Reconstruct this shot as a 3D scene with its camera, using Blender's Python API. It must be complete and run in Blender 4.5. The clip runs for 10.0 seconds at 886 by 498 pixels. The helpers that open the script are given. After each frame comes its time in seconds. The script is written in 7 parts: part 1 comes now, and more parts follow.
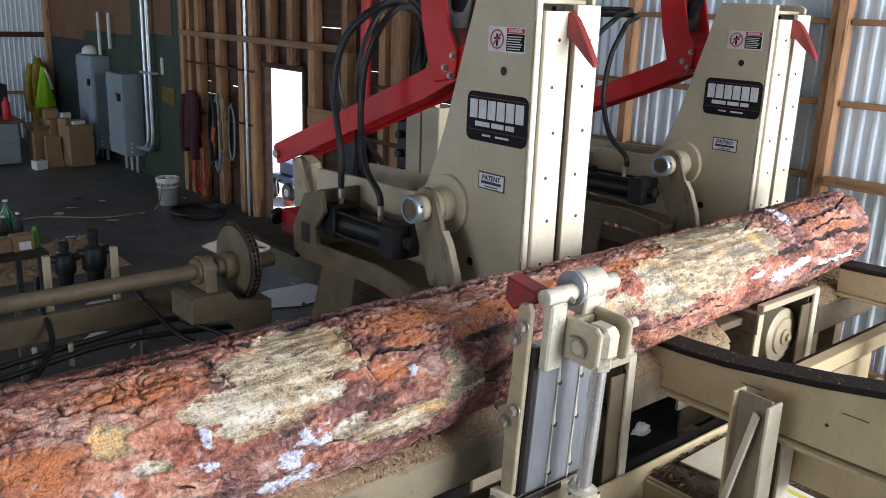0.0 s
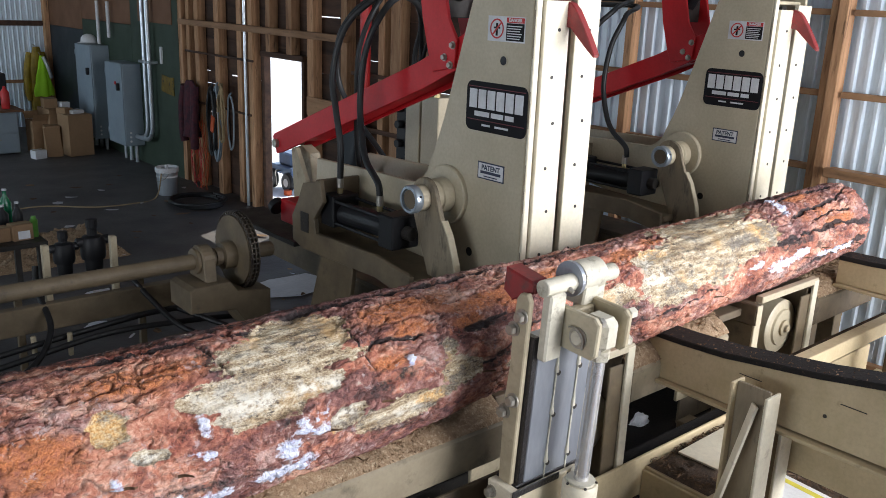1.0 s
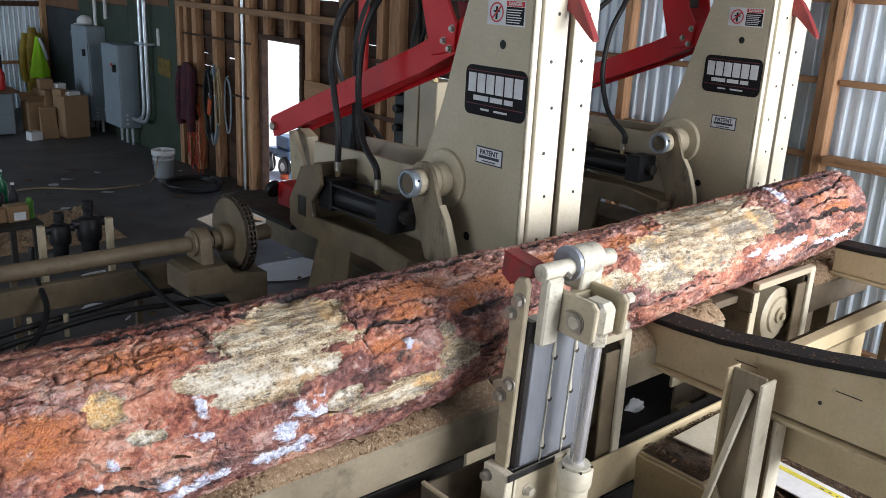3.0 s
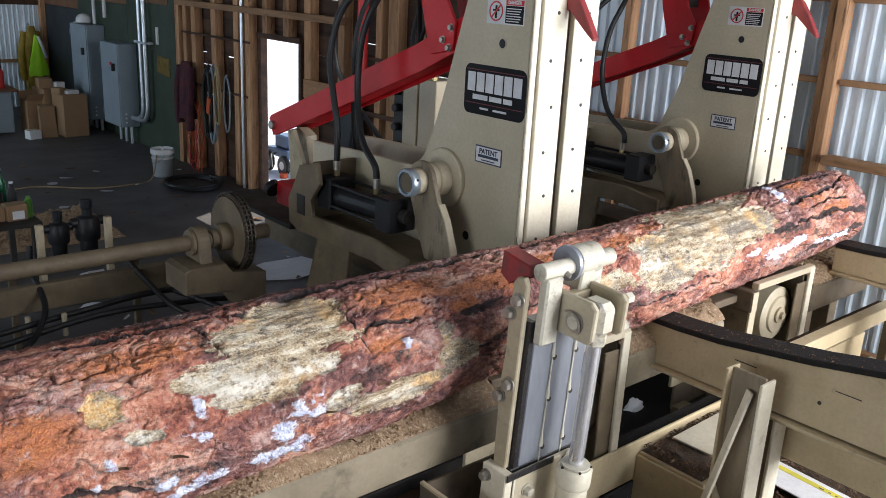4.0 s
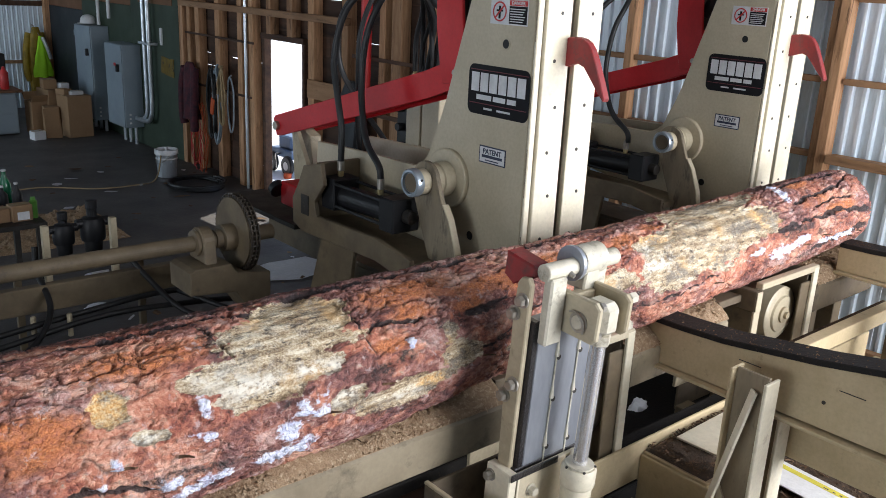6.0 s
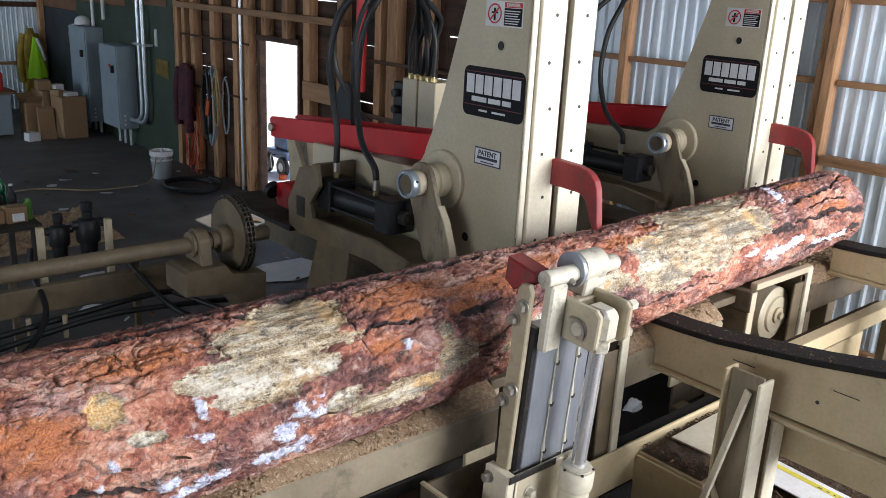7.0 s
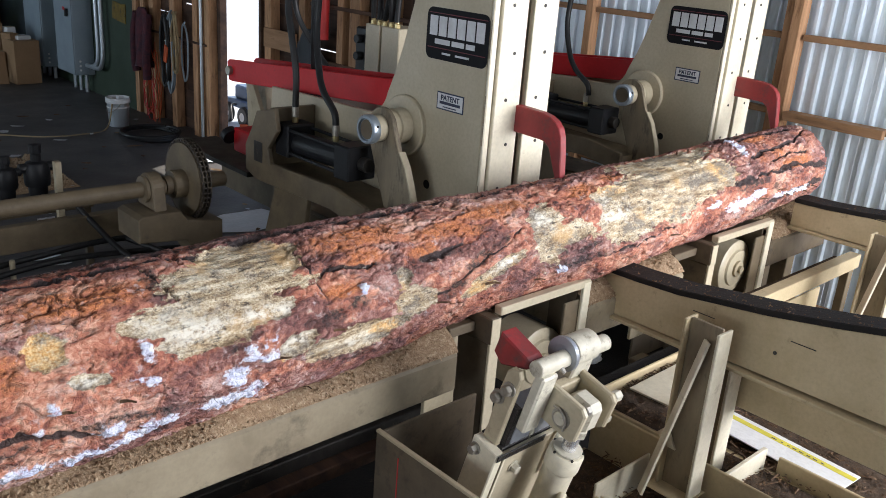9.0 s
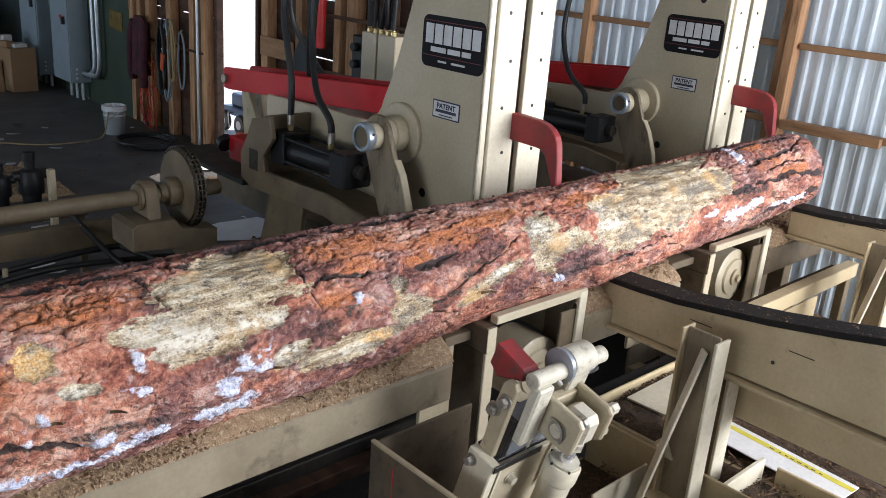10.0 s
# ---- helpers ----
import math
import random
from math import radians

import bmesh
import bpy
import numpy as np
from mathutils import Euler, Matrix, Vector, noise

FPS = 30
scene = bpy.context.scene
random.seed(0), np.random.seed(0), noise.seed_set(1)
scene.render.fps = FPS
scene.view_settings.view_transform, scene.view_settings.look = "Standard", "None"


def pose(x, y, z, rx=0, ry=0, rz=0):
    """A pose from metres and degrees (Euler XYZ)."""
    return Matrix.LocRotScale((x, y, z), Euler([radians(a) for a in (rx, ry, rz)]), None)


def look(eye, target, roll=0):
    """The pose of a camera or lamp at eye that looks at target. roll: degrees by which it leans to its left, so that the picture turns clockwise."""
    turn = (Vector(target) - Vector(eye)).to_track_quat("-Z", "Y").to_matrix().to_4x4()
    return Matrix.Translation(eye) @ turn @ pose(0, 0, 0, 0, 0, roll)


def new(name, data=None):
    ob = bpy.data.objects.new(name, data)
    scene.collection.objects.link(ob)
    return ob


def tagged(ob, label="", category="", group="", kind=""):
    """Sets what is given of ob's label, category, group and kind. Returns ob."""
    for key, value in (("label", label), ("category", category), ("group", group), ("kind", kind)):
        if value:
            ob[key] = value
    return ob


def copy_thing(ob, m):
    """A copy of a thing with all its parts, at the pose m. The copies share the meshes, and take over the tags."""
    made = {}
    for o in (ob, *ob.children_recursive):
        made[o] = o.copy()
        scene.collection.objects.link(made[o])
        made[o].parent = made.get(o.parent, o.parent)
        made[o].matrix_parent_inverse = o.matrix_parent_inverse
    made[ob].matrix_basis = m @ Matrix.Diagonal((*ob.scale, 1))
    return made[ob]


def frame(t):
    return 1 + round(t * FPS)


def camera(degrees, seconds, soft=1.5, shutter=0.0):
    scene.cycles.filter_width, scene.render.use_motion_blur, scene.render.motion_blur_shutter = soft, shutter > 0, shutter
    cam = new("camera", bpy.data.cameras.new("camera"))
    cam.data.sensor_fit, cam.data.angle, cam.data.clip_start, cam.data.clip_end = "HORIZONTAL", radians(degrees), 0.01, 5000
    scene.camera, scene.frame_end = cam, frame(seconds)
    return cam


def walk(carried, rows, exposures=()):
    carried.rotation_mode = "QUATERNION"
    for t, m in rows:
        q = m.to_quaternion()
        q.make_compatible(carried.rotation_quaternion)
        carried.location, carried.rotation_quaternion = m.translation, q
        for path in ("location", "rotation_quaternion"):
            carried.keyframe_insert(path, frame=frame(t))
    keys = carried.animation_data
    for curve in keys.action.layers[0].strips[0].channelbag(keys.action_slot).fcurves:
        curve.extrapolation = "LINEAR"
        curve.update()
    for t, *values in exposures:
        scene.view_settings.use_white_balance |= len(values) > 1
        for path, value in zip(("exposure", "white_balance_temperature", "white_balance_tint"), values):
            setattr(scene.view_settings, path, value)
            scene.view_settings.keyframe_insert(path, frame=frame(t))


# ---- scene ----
# ---- camera path ----
PATH = (
    (0.0, -0.0000, -0.0000, 2.9000, 74.320, -2.060, -40.300),
    (0.5, 0.0025, 0.0018, 2.8966, 73.940, -2.188, -40.367),
    (1.0, 0.0035, 0.0006, 2.8969, 73.701, -2.218, -40.287),
    (1.5, 0.0020, 0.0040, 2.8955, 73.439, -2.240, -40.191),
    (2.0, -0.0036, 0.0022, 2.8951, 73.088, -2.355, -40.261),
    (2.5, -0.0026, 0.0029, 2.8897, 72.888, -2.632, -40.312),
    (4.0, 0.0060, 0.0112, 2.8867, 72.719, -2.833, -40.417),
    (4.5, 0.0032, 0.0078, 2.8902, 73.180, -2.710, -40.356),
    (5.0, 0.0033, 0.0076, 2.8867, 72.991, -2.675, -40.185),
    (5.5, 0.0036, 0.0100, 2.8874, 72.696, -2.712, -40.121),
    (7.0, -0.0067, 0.0014, 2.8938, 72.778, -2.706, -40.534),
    (7.5, 0.0017, 0.0126, 2.8781, 72.236, -3.186, -40.722),
    (8.0, 0.0385, 0.0221, 2.8407, 71.066, -3.716, -41.814),
    (8.5, 0.0493, 0.0338, 2.8303, 70.037, -3.952, -42.426),
    (9.0, 0.0471, 0.0289, 2.8302, 70.074, -4.165, -42.530),
    (9.5, 0.0533, 0.0373, 2.8251, 70.464, -4.252, -42.709),
    (10.0, 0.0671, 0.0414, 2.8231, 70.643, -4.270, -42.699),
)
cam = camera(54.36, 10.0, soft=0.9)
walk(cam, [(t, pose(x, y, z, rx, ry, rz)) for t, x, y, z, rx, ry, rz in PATH], [(0.0, 0.47), (7.4, 0.47), (8.3, 0.40), (10.0, 0.40)])

# ---- light ----
scene.view_settings.exposure = 0.47
world = bpy.data.worlds.new("sky")
scene.world = world
world.use_nodes = True
wn = world.node_tree
sky = wn.nodes.new("ShaderNodeTexSky")
sky.sky_type, sky.sun_disc = "NISHITA", False
sky.sun_elevation, sky.sun_rotation = radians(52), radians(62)
wn.links.new(sky.outputs[0], wn.nodes["Background"].inputs[0])
wn.nodes["Background"].inputs[1].default_value = 0.15
sun_data = bpy.data.lights.new("sun", "SUN")
sun_data.energy, sun_data.angle, sun_data.color = 4.2, radians(0.6), (1.0, 0.95, 0.86)
sun = new("sun", sun_data)
sun.matrix_world = look((0, 0, 0), (-math.sin(radians(62)), -math.cos(radians(62)), -math.tan(radians(52))))
# daylight through the open log-deck side of the shed, and two added west fills
def opening(name, eye, target, w, h, energy, color):
    d = bpy.data.lights.new(name, "AREA")
    d.shape, d.size, d.size_y, d.energy, d.color = "RECTANGLE", w, h, energy, color
    o = new(name, d)
    o.matrix_world = look(eye, target)
    return o
opening("open_side_daylight", (4.8, -2.8, 2.5), (2.8, 2.0, 1.8), 4.4, 3.6, 560, (0.965, 0.97, 1.02))
# added fill lamps: one for the -x faces, one for the far corner
opening("west_fill", (-5.9, 1.5, 2.4), (3.6, 3.2, 2.9), 4.0, 1.8, 125, (0.93, 0.95, 1.0))
opening("far_fill", (-5.9, 15.2, 2.2), (5.0, 17.0, 1.4), 4.0, 3.4, 175, (0.76, 0.89, 1.0))


# ---- materials ----
def ramp(nt, stops):
    r = nt.nodes.new("ShaderNodeValToRGB")
    el = r.color_ramp.elements
    while len(el) < len(stops):
        el.new(0.5)
    for e, (p, c) in zip(el, stops):
        e.position, e.color = p, (*c, 1) if len(c) == 3 else c
    return r


def mix(nt, fac, a, b):
    m = nt.nodes.new("ShaderNodeMix")
    m.data_type = "RGBA"
    for s, v in ((m.inputs[0], fac), (m.inputs[6], a), (m.inputs[7], b)):
        if isinstance(v, (int, float)):
            s.default_value = v
        elif isinstance(v, tuple):
            s.default_value = (*v, 1)
        else:
            nt.links.new(v, s)
    return m.outputs[2]


def noise_node(nt, scale, detail=5, rough=0.55, stretch=None, coords="Object"):
    tc = nt.nodes.new("ShaderNodeTexCoord")
    mp = nt.nodes.new("ShaderNodeMapping")
    mp.inputs["Scale"].default_value = stretch or (1, 1, 1)
    nt.links.new(tc.outputs[coords], mp.inputs[0])
    n = nt.nodes.new("ShaderNodeTexNoise")
    n.inputs["Scale"].default_value, n.inputs["Detail"].default_value, n.inputs["Roughness"].default_value = scale, detail, rough
    nt.links.new(mp.outputs[0], n.inputs["Vector"])
    return n.outputs[0]


def level(nt, value, lo, hi):
    m = nt.nodes.new("ShaderNodeMapRange")
    m.inputs[1].default_value, m.inputs[2].default_value = lo, hi
    nt.links.new(value, m.inputs[0])
    return m.outputs[0]


def times(nt, a, b, op="MULTIPLY"):
    m = nt.nodes.new("ShaderNodeMath")
    m.operation = op
    for s, v in zip(m.inputs, (a, b)):
        if isinstance(v, (int, float)):
            s.default_value = v
        else:
            nt.links.new(v, s)
    return m.outputs[0]


def surface(name, base, rough=0.6, metal=0.0, second=None, spots=None, spot_at=(0.58, 0.72), scale=6.0, fine=60.0,
            stretch=None, bump=0.15, bump_d=0.004, piece=0.0, coat=0.0, spec=0.5):
    m = bpy.data.materials.new(name)
    m.use_nodes = True
    nt = m.node_tree
    b = nt.nodes["Principled BSDF"]
    co = "Object"
    big = noise_node(nt, scale, 6, 0.6, stretch, co)
    small = noise_node(nt, fine, 4, 0.6, stretch, co)
    second = second or tuple(c * 0.72 for c in base)
    col = mix(nt, level(nt, big, 0.35, 0.68), base, second)
    col = mix(nt, times(nt, level(nt, small, 0.4, 0.75), 0.35), col, tuple(c * 0.6 for c in base))
    if spots:
        mark = times(nt, level(nt, noise_node(nt, scale * 1.7, 8, 0.7, stretch, co), *spot_at), 0.9)
        col = mix(nt, mark, col, spots)
    if piece:
        info = nt.nodes.new("ShaderNodeObjectInfo")
        hs = nt.nodes.new("ShaderNodeHueSaturation")
        nt.links.new(level(nt, info.outputs["Random"], 0, 1), hs.inputs["Value"])
        hs.inputs["Value"].default_value = 1
        mr = nt.nodes.new("ShaderNodeMapRange")
        mr.inputs[3].default_value, mr.inputs[4].default_value = 1 - piece, 1 + piece
        nt.links.new(info.outputs["Random"], mr.inputs[0])
        nt.links.new(mr.outputs[0], hs.inputs["Value"])
        nt.links.new(col, hs.inputs["Color"])
        col = hs.outputs[0]
    nt.links.new(col, b.inputs["Base Color"])
    r = nt.nodes.new("ShaderNodeMapRange")
    r.inputs[3].default_value, r.inputs[4].default_value = max(rough - 0.12, 0.03), min(rough + 0.15, 1)
    nt.links.new(big, r.inputs[0])
    nt.links.new(r.outputs[0], b.inputs["Roughness"])
    b.inputs["Metallic"].default_value = metal
    b.inputs["Specular IOR Level"].default_value = spec
    b.inputs["Coat Weight"].default_value = coat
    if bump:
        bn = nt.nodes.new("ShaderNodeBump")
        bn.inputs["Strength"].default_value, bn.inputs["Distance"].default_value = bump, bump_d
        nt.links.new(small, bn.inputs["Height"])
        nt.links.new(bn.outputs[0], b.inputs["Normal"])
    return m


M_CREAM = surface("cream machine paint", (0.51, 0.445, 0.32), 0.42, second=(0.44, 0.38, 0.265), spots=(0.24, 0.19, 0.12), spot_at=(0.66, 0.80), scale=4, bump=0.05, coat=0.1)
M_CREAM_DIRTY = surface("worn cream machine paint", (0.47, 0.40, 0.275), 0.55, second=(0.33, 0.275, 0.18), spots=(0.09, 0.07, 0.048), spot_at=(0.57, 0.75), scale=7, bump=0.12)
M_PALE = surface("pale scuffed cream steel", (0.72, 0.665, 0.525), 0.4, second=(0.6, 0.54, 0.40), spots=(0.33, 0.27, 0.18), spot_at=(0.64, 0.78), scale=5, bump=0.06)
# the machine cream again, with low-level shade and dust put into the colour
M_SHADE = surface("cream paint darkened for shade and dust", (0.175, 0.132, 0.078), 0.6, second=(0.105, 0.08, 0.05), spots=(0.06, 0.048, 0.036), spot_at=(0.58, 0.76), scale=6, bump=0.1)
M_RED = surface("red machine paint", (0.58, 0.016, 0.022), 0.45, second=(0.47, 0.013, 0.018), spots=(0.10, 0.014, 0.014), spot_at=(0.64, 0.8), scale=5, bump=0.08, spec=0.3)
M_REDWORN = surface("worn red hook paint", (0.30, 0.022, 0.024), 0.5, second=(0.17, 0.025, 0.025), spots=(0.085, 0.045, 0.04), spot_at=(0.52, 0.68), scale=9, bump=0.15)
M_STEEL = surface("grey slide steel", (0.34, 0.36, 0.395), 0.36, 0.45, second=(0.24, 0.255, 0.285), spots=(0.4, 0.36, 0.28), spot_at=(0.68, 0.78), scale=9, stretch=(1, 1, 0.25), bump=0.05)
M_CHROME = surface("bright cylinder rod", (0.92, 0.92, 0.91), 0.2, 0.75, second=(0.8, 0.8, 0.82), fine=4, bump=0)
# dusty brown, taken darker to hold the shade under the log
M_SHADE_BROWN = surface("dusty brown steel darkened for shade", (0.14, 0.105, 0.064), 0.65, second=(0.085, 0.064, 0.042), spots=(0.045, 0.034, 0.026), spot_at=(0.55, 0.72), scale=6, bump=0.15)
M_GRIMY = surface("grimy pale steel", (0.60, 0.565, 0.46), 0.45, second=(0.46, 0.42, 0.33), spots=(0.16, 0.135, 0.10), spot_at=(0.54, 0.70), scale=9, bump=0.12)
# streaked grime plus the shade of faces turned from the open side
M_SHADE_GRIME = surface("cream paint darkened for grime and shade", (0.31, 0.25, 0.165), 0.6, second=(0.17, 0.135, 0.09), spots=(0.04, 0.034, 0.028), spot_at=(0.52, 0.68), scale=7, stretch=(1, 1, 0.3), bump=0.12)
M_DECK = surface("warm cream deck paint", (0.56, 0.455, 0.285), 0.5, second=(0.46, 0.365, 0.215), spots=(0.20, 0.145, 0.085), spot_at=(0.60, 0.76), scale=5, bump=0.08)
M_BOLT = surface("zinc bolt steel", (0.42, 0.40, 0.36), 0.42, 0.7, second=(0.3, 0.27, 0.22), scale=20, bump=0.1)
M_BLUERING = surface("pale blue steel collar", (0.46, 0.53, 0.60), 0.3, 0.7, bump=0.03)
M_BLACK = surface("black painted iron", (0.010, 0.011, 0.013), 0.45, spec=0.3, second=(0.016, 0.016, 0.018), spots=(0.09, 0.075, 0.06), spot_at=(0.64, 0.8), scale=8, bump=0.1)
M_RUBBER = surface("black hose rubber", (0.010, 0.011, 0.012), 0.45, spec=0.4, second=(0.017, 0.017, 0.018), scale=10, bump=0.15)
M_STRIP = surface("black wear strip", (0.011, 0.0105, 0.011), 0.75, spec=0.25, second=(0.022, 0.019, 0.017), spots=(0.10, 0.07, 0.045), spot_at=(0.64, 0.72), scale=14, bump=0.6, bump_d=0.006)
M_BRASS = surface("brass fitting", (0.62, 0.5, 0.26), 0.35, 0.9, bump=0)
M_DARK = surface("greasy dark steel", (0.045, 0.04, 0.035), 0.55, 0.3, second=(0.025, 0.022, 0.02), spots=(0.13, 0.1, 0.07), spot_at=(0.6, 0.75), scale=10, bump=0.3)
M_GREASE = surface("black grease", (0.012, 0.011, 0.013), 0.32, second=(0.022, 0.019, 0.018), spots=(0.05, 0.038, 0.028), spot_at=(0.62, 0.74), scale=22, fine=90, bump=0.6, bump_d=0.006)
M_CHAIN = surface("oily roller chain", (0.03, 0.025, 0.022), 0.45, 0.3, second=(0.10, 0.075, 0.05), scale=25, bump=0.2)
M_STUD = surface("raw lumber", (0.54, 0.31, 0.165), 0.75, second=(0.27, 0.135, 0.065), spots=(0.09, 0.045, 0.025), spot_at=(0.54, 0.68), scale=3.5, fine=30, stretch=(4, 4, 0.5), bump=0.4, piece=0.28)
M_GIRT = surface("raw lumber girt", (0.37, 0.21, 0.11), 0.75, second=(0.25, 0.135, 0.07), spots=(0.11, 0.06, 0.03), spot_at=(0.57, 0.72), scale=3.5, fine=30, stretch=(4, 0.5, 4), bump=0.25, piece=0.18)
M_BOARD = surface("weathered brown boards", (0.085, 0.040, 0.022), 0.8, second=(0.034, 0.018, 0.012), spots=(0.018, 0.011, 0.008), spot_at=(0.56, 0.72), scale=3, fine=26, stretch=(4, 0.5, 4), bump=0.3, piece=0.3)
M_GREEN = surface("dark green painted plywood", (0.032, 0.055, 0.032), 0.6, second=(0.025, 0.042, 0.026), spots=(0.06, 0.05, 0.03), spot_at=(0.64, 0.8), scale=2, bump=0.1)
M_NAVY = surface("dark slate panel", (0.026, 0.034, 0.042), 0.6, scale=2, bump=0.08)
M_RUST = surface("brown hardboard panel", (0.20, 0.095, 0.045), 0.7, second=(0.15, 0.07, 0.035), scale=2.5, bump=0.1)
M_GREY = surface("grey enclosure paint", (0.25, 0.31, 0.355), 0.42, second=(0.22, 0.275, 0.32), spots=(0.1, 0.11, 0.12), spot_at=(0.7, 0.82), scale=3, bump=0.03)
M_GALV = surface("galvanised steel", (0.62, 0.67, 0.72), 0.33, 0.75, second=(0.5, 0.55, 0.6), spots=(0.36, 0.36, 0.36), spot_at=(0.7, 0.82), scale=3, stretch=(1, 1, 0.3), bump=0.04, piece=0.06)
M_SHEET = surface("ribbed steel cladding", (0.80, 0.90, 1.0), 0.33, 0.0, second=(0.72, 0.84, 0.96), spots=(0.45, 0.43, 0.40), spot_at=(0.70, 0.82), scale=2.5, stretch=(1, 1, 0.2), bump=0.04, piece=0.05)
M_FLOOR = surface("packed dirt and sawdust over concrete", (0.098, 0.091, 0.088), 0.55, second=(0.058, 0.054, 0.054), spots=(0.17, 0.145, 0.115), spot_at=(0.60, 0.76), scale=1.5, fine=22, bump=0.5, bump_d=0.01)
M_SNOW = surface("old snow", (0.80, 0.83, 0.88), 0.7, second=(0.70, 0.74, 0.80), scale=3, fine=30, bump=0.4, bump_d=0.02)
M_CHIPS = surface("sawdust", (0.36, 0.25, 0.15), 0.95, second=(0.24, 0.155, 0.09), spots=(0.55, 0.43, 0.29), spot_at=(0.52, 0.66), scale=42, fine=160, bump=0.9, bump_d=0.008)
M_DEBRIS = surface("bark litter", (0.10, 0.062, 0.036), 0.95, second=(0.05, 0.033, 0.022), spots=(0.30, 0.20, 0.11), spot_at=(0.6, 0.7), scale=28, fine=120, bump=1.0, bump_d=0.015)
M_FLAKE = surface("bark flake", (0.22, 0.13, 0.07), 0.95, second=(0.05, 0.03, 0.02), scale=30, bump=0.4, piece=0.4)
M_CARD = surface("brown cardboard", (0.30, 0.185, 0.10), 0.85, second=(0.26, 0.16, 0.085), scale=3, bump=0.05)
M_WHITE = surface("white plastic", (0.72, 0.73, 0.74), 0.45, scale=3, second=(0.62, 0.63, 0.65), bump=0.03)
M_PAPER = surface("white paper", (0.78, 0.79, 0.8), 0.8, second=(0.68, 0.69, 0.7), scale=4, bump=0.1)
M_YELLOW = surface("faded yellow oilskin", (0.36, 0.24, 0.015), 0.6, second=(0.17, 0.115, 0.01), scale=7, bump=0.3)
M_NOTICE = surface("faded olive notice", (0.20, 0.13, 0.012), 0.7, second=(0.12, 0.075, 0.01), spots=(0.04, 0.03, 0.02), spot_at=(0.52, 0.6), scale=9, bump=0.05)
# bed beam dust colour, lowered further for the shade on its face
M_BEAM = surface("dusty brown bed paint darkened for shade", (0.29, 0.24, 0.16), 0.6, second=(0.19, 0.15, 0.095), spots=(0.10, 0.078, 0.05), spot_at=(0.56, 0.72), scale=5, bump=0.12)
M_LIME = surface("fluorescent lime cloth", (0.42, 0.85, 0.03), 0.7, second=(0.36, 0.75, 0.02), scale=5, bump=0.05)
M_SILVER = surface("silver reflective tape", (0.6, 0.62, 0.64), 0.3, 0.5, bump=0)
M_PLAID = surface("dark red flannel", (0.085, 0.014, 0.022), 0.9, second=(0.018, 0.012, 0.022), scale=14, bump=0.1)
M_ORANGE = surface("orange cord", (0.55, 0.09, 0.02), 0.6, bump=0)
M_CORD = surface("tan cord", (0.36, 0.27, 0.15), 0.8, bump=0)
M_PLATE = surface("sticker black", (0.008, 0.0075, 0.010), 0.6, spec=0.2, scale=3, bump=0)
M_INK = surface("sticker white ink", (0.72, 0.73, 0.75), 0.45, scale=6, bump=0)
M_MAROON = surface("sticker maroon line", (0.16, 0.02, 0.03), 0.45, bump=0)
M_SIGNRED = surface("sign red ink", (0.60, 0.03, 0.03), 0.45, bump=0)
M_NAVYINK = surface("sticker navy ink", (0.02, 0.03, 0.07), 0.5, bump=0)
M_SIGNYEL = surface("sign yellow ink", (0.75, 0.66, 0.08), 0.6, bump=0)
M_GREENGL = surface("green bottle plastic", (0.01, 0.16, 0.07), 0.2, bump=0)
M_CANGRN = surface("green can print", (0.13, 0.36, 0.06), 0.3, 0.3, bump=0)
M_BLUE = surface("blue machine paint", (0.10, 0.17, 0.30), 0.45, scale=3, bump=0.03)
M_ROOF = surface("underside of steel roofing", (0.22, 0.22, 0.22), 0.6, 0.3, scale=1, bump=0.03)


# ---- mesh helpers ----
def new_mesh(name, bm):
    me = bpy.data.meshes.new(name)
    bm.normal_update()
    bm.to_mesh(me)
    bm.free()
    return me


def part(name, bm, material, parent=None, label="", smooth=False):
    me = new_mesh(name, bm)
    me.materials.append(material)
    if smooth:
        me.shade_smooth()
        for_edges(me)
    ob = new(name, me)
    if parent is not None:
        ob.parent = parent
    if label:
        ob["label"] = label
    return ob


def for_edges(me, angle=38):
    me.set_sharp_from_angle(angle=radians(angle))


def empty(name, at=(0, 0, 0), label="", category="", group="", kind=""):
    ob = new(name)
    ob.empty_display_size = 0.05
    ob.location = at
    return tagged(ob, label, category, group, kind)


def join(*bms):
    out = bms[0]
    for b in bms[1:]:
        me = bpy.data.meshes.new("tmp")
        b.to_mesh(me)
        b.free()
        out.from_mesh(me)
        bpy.data.meshes.remove(me)
    return out


def box(x0, x1, y0, y1, z0, z1, bevel=0.004, m=None):
    bm = bmesh.new()
    bmesh.ops.create_cube(bm, size=1)
    bmesh.ops.scale(bm, vec=(x1 - x0, y1 - y0, z1 - z0), verts=bm.verts)
    bmesh.ops.translate(bm, vec=((x0 + x1) / 2, (y0 + y1) / 2, (z0 + z1) / 2), verts=bm.verts)
    if bevel:
        bmesh.ops.bevel(bm, geom=bm.edges[:], offset=min(bevel, 0.3 * min(x1 - x0, y1 - y0, z1 - z0)), segments=1, affect="EDGES")
    if m:
        bm.transform(m)
    return bm


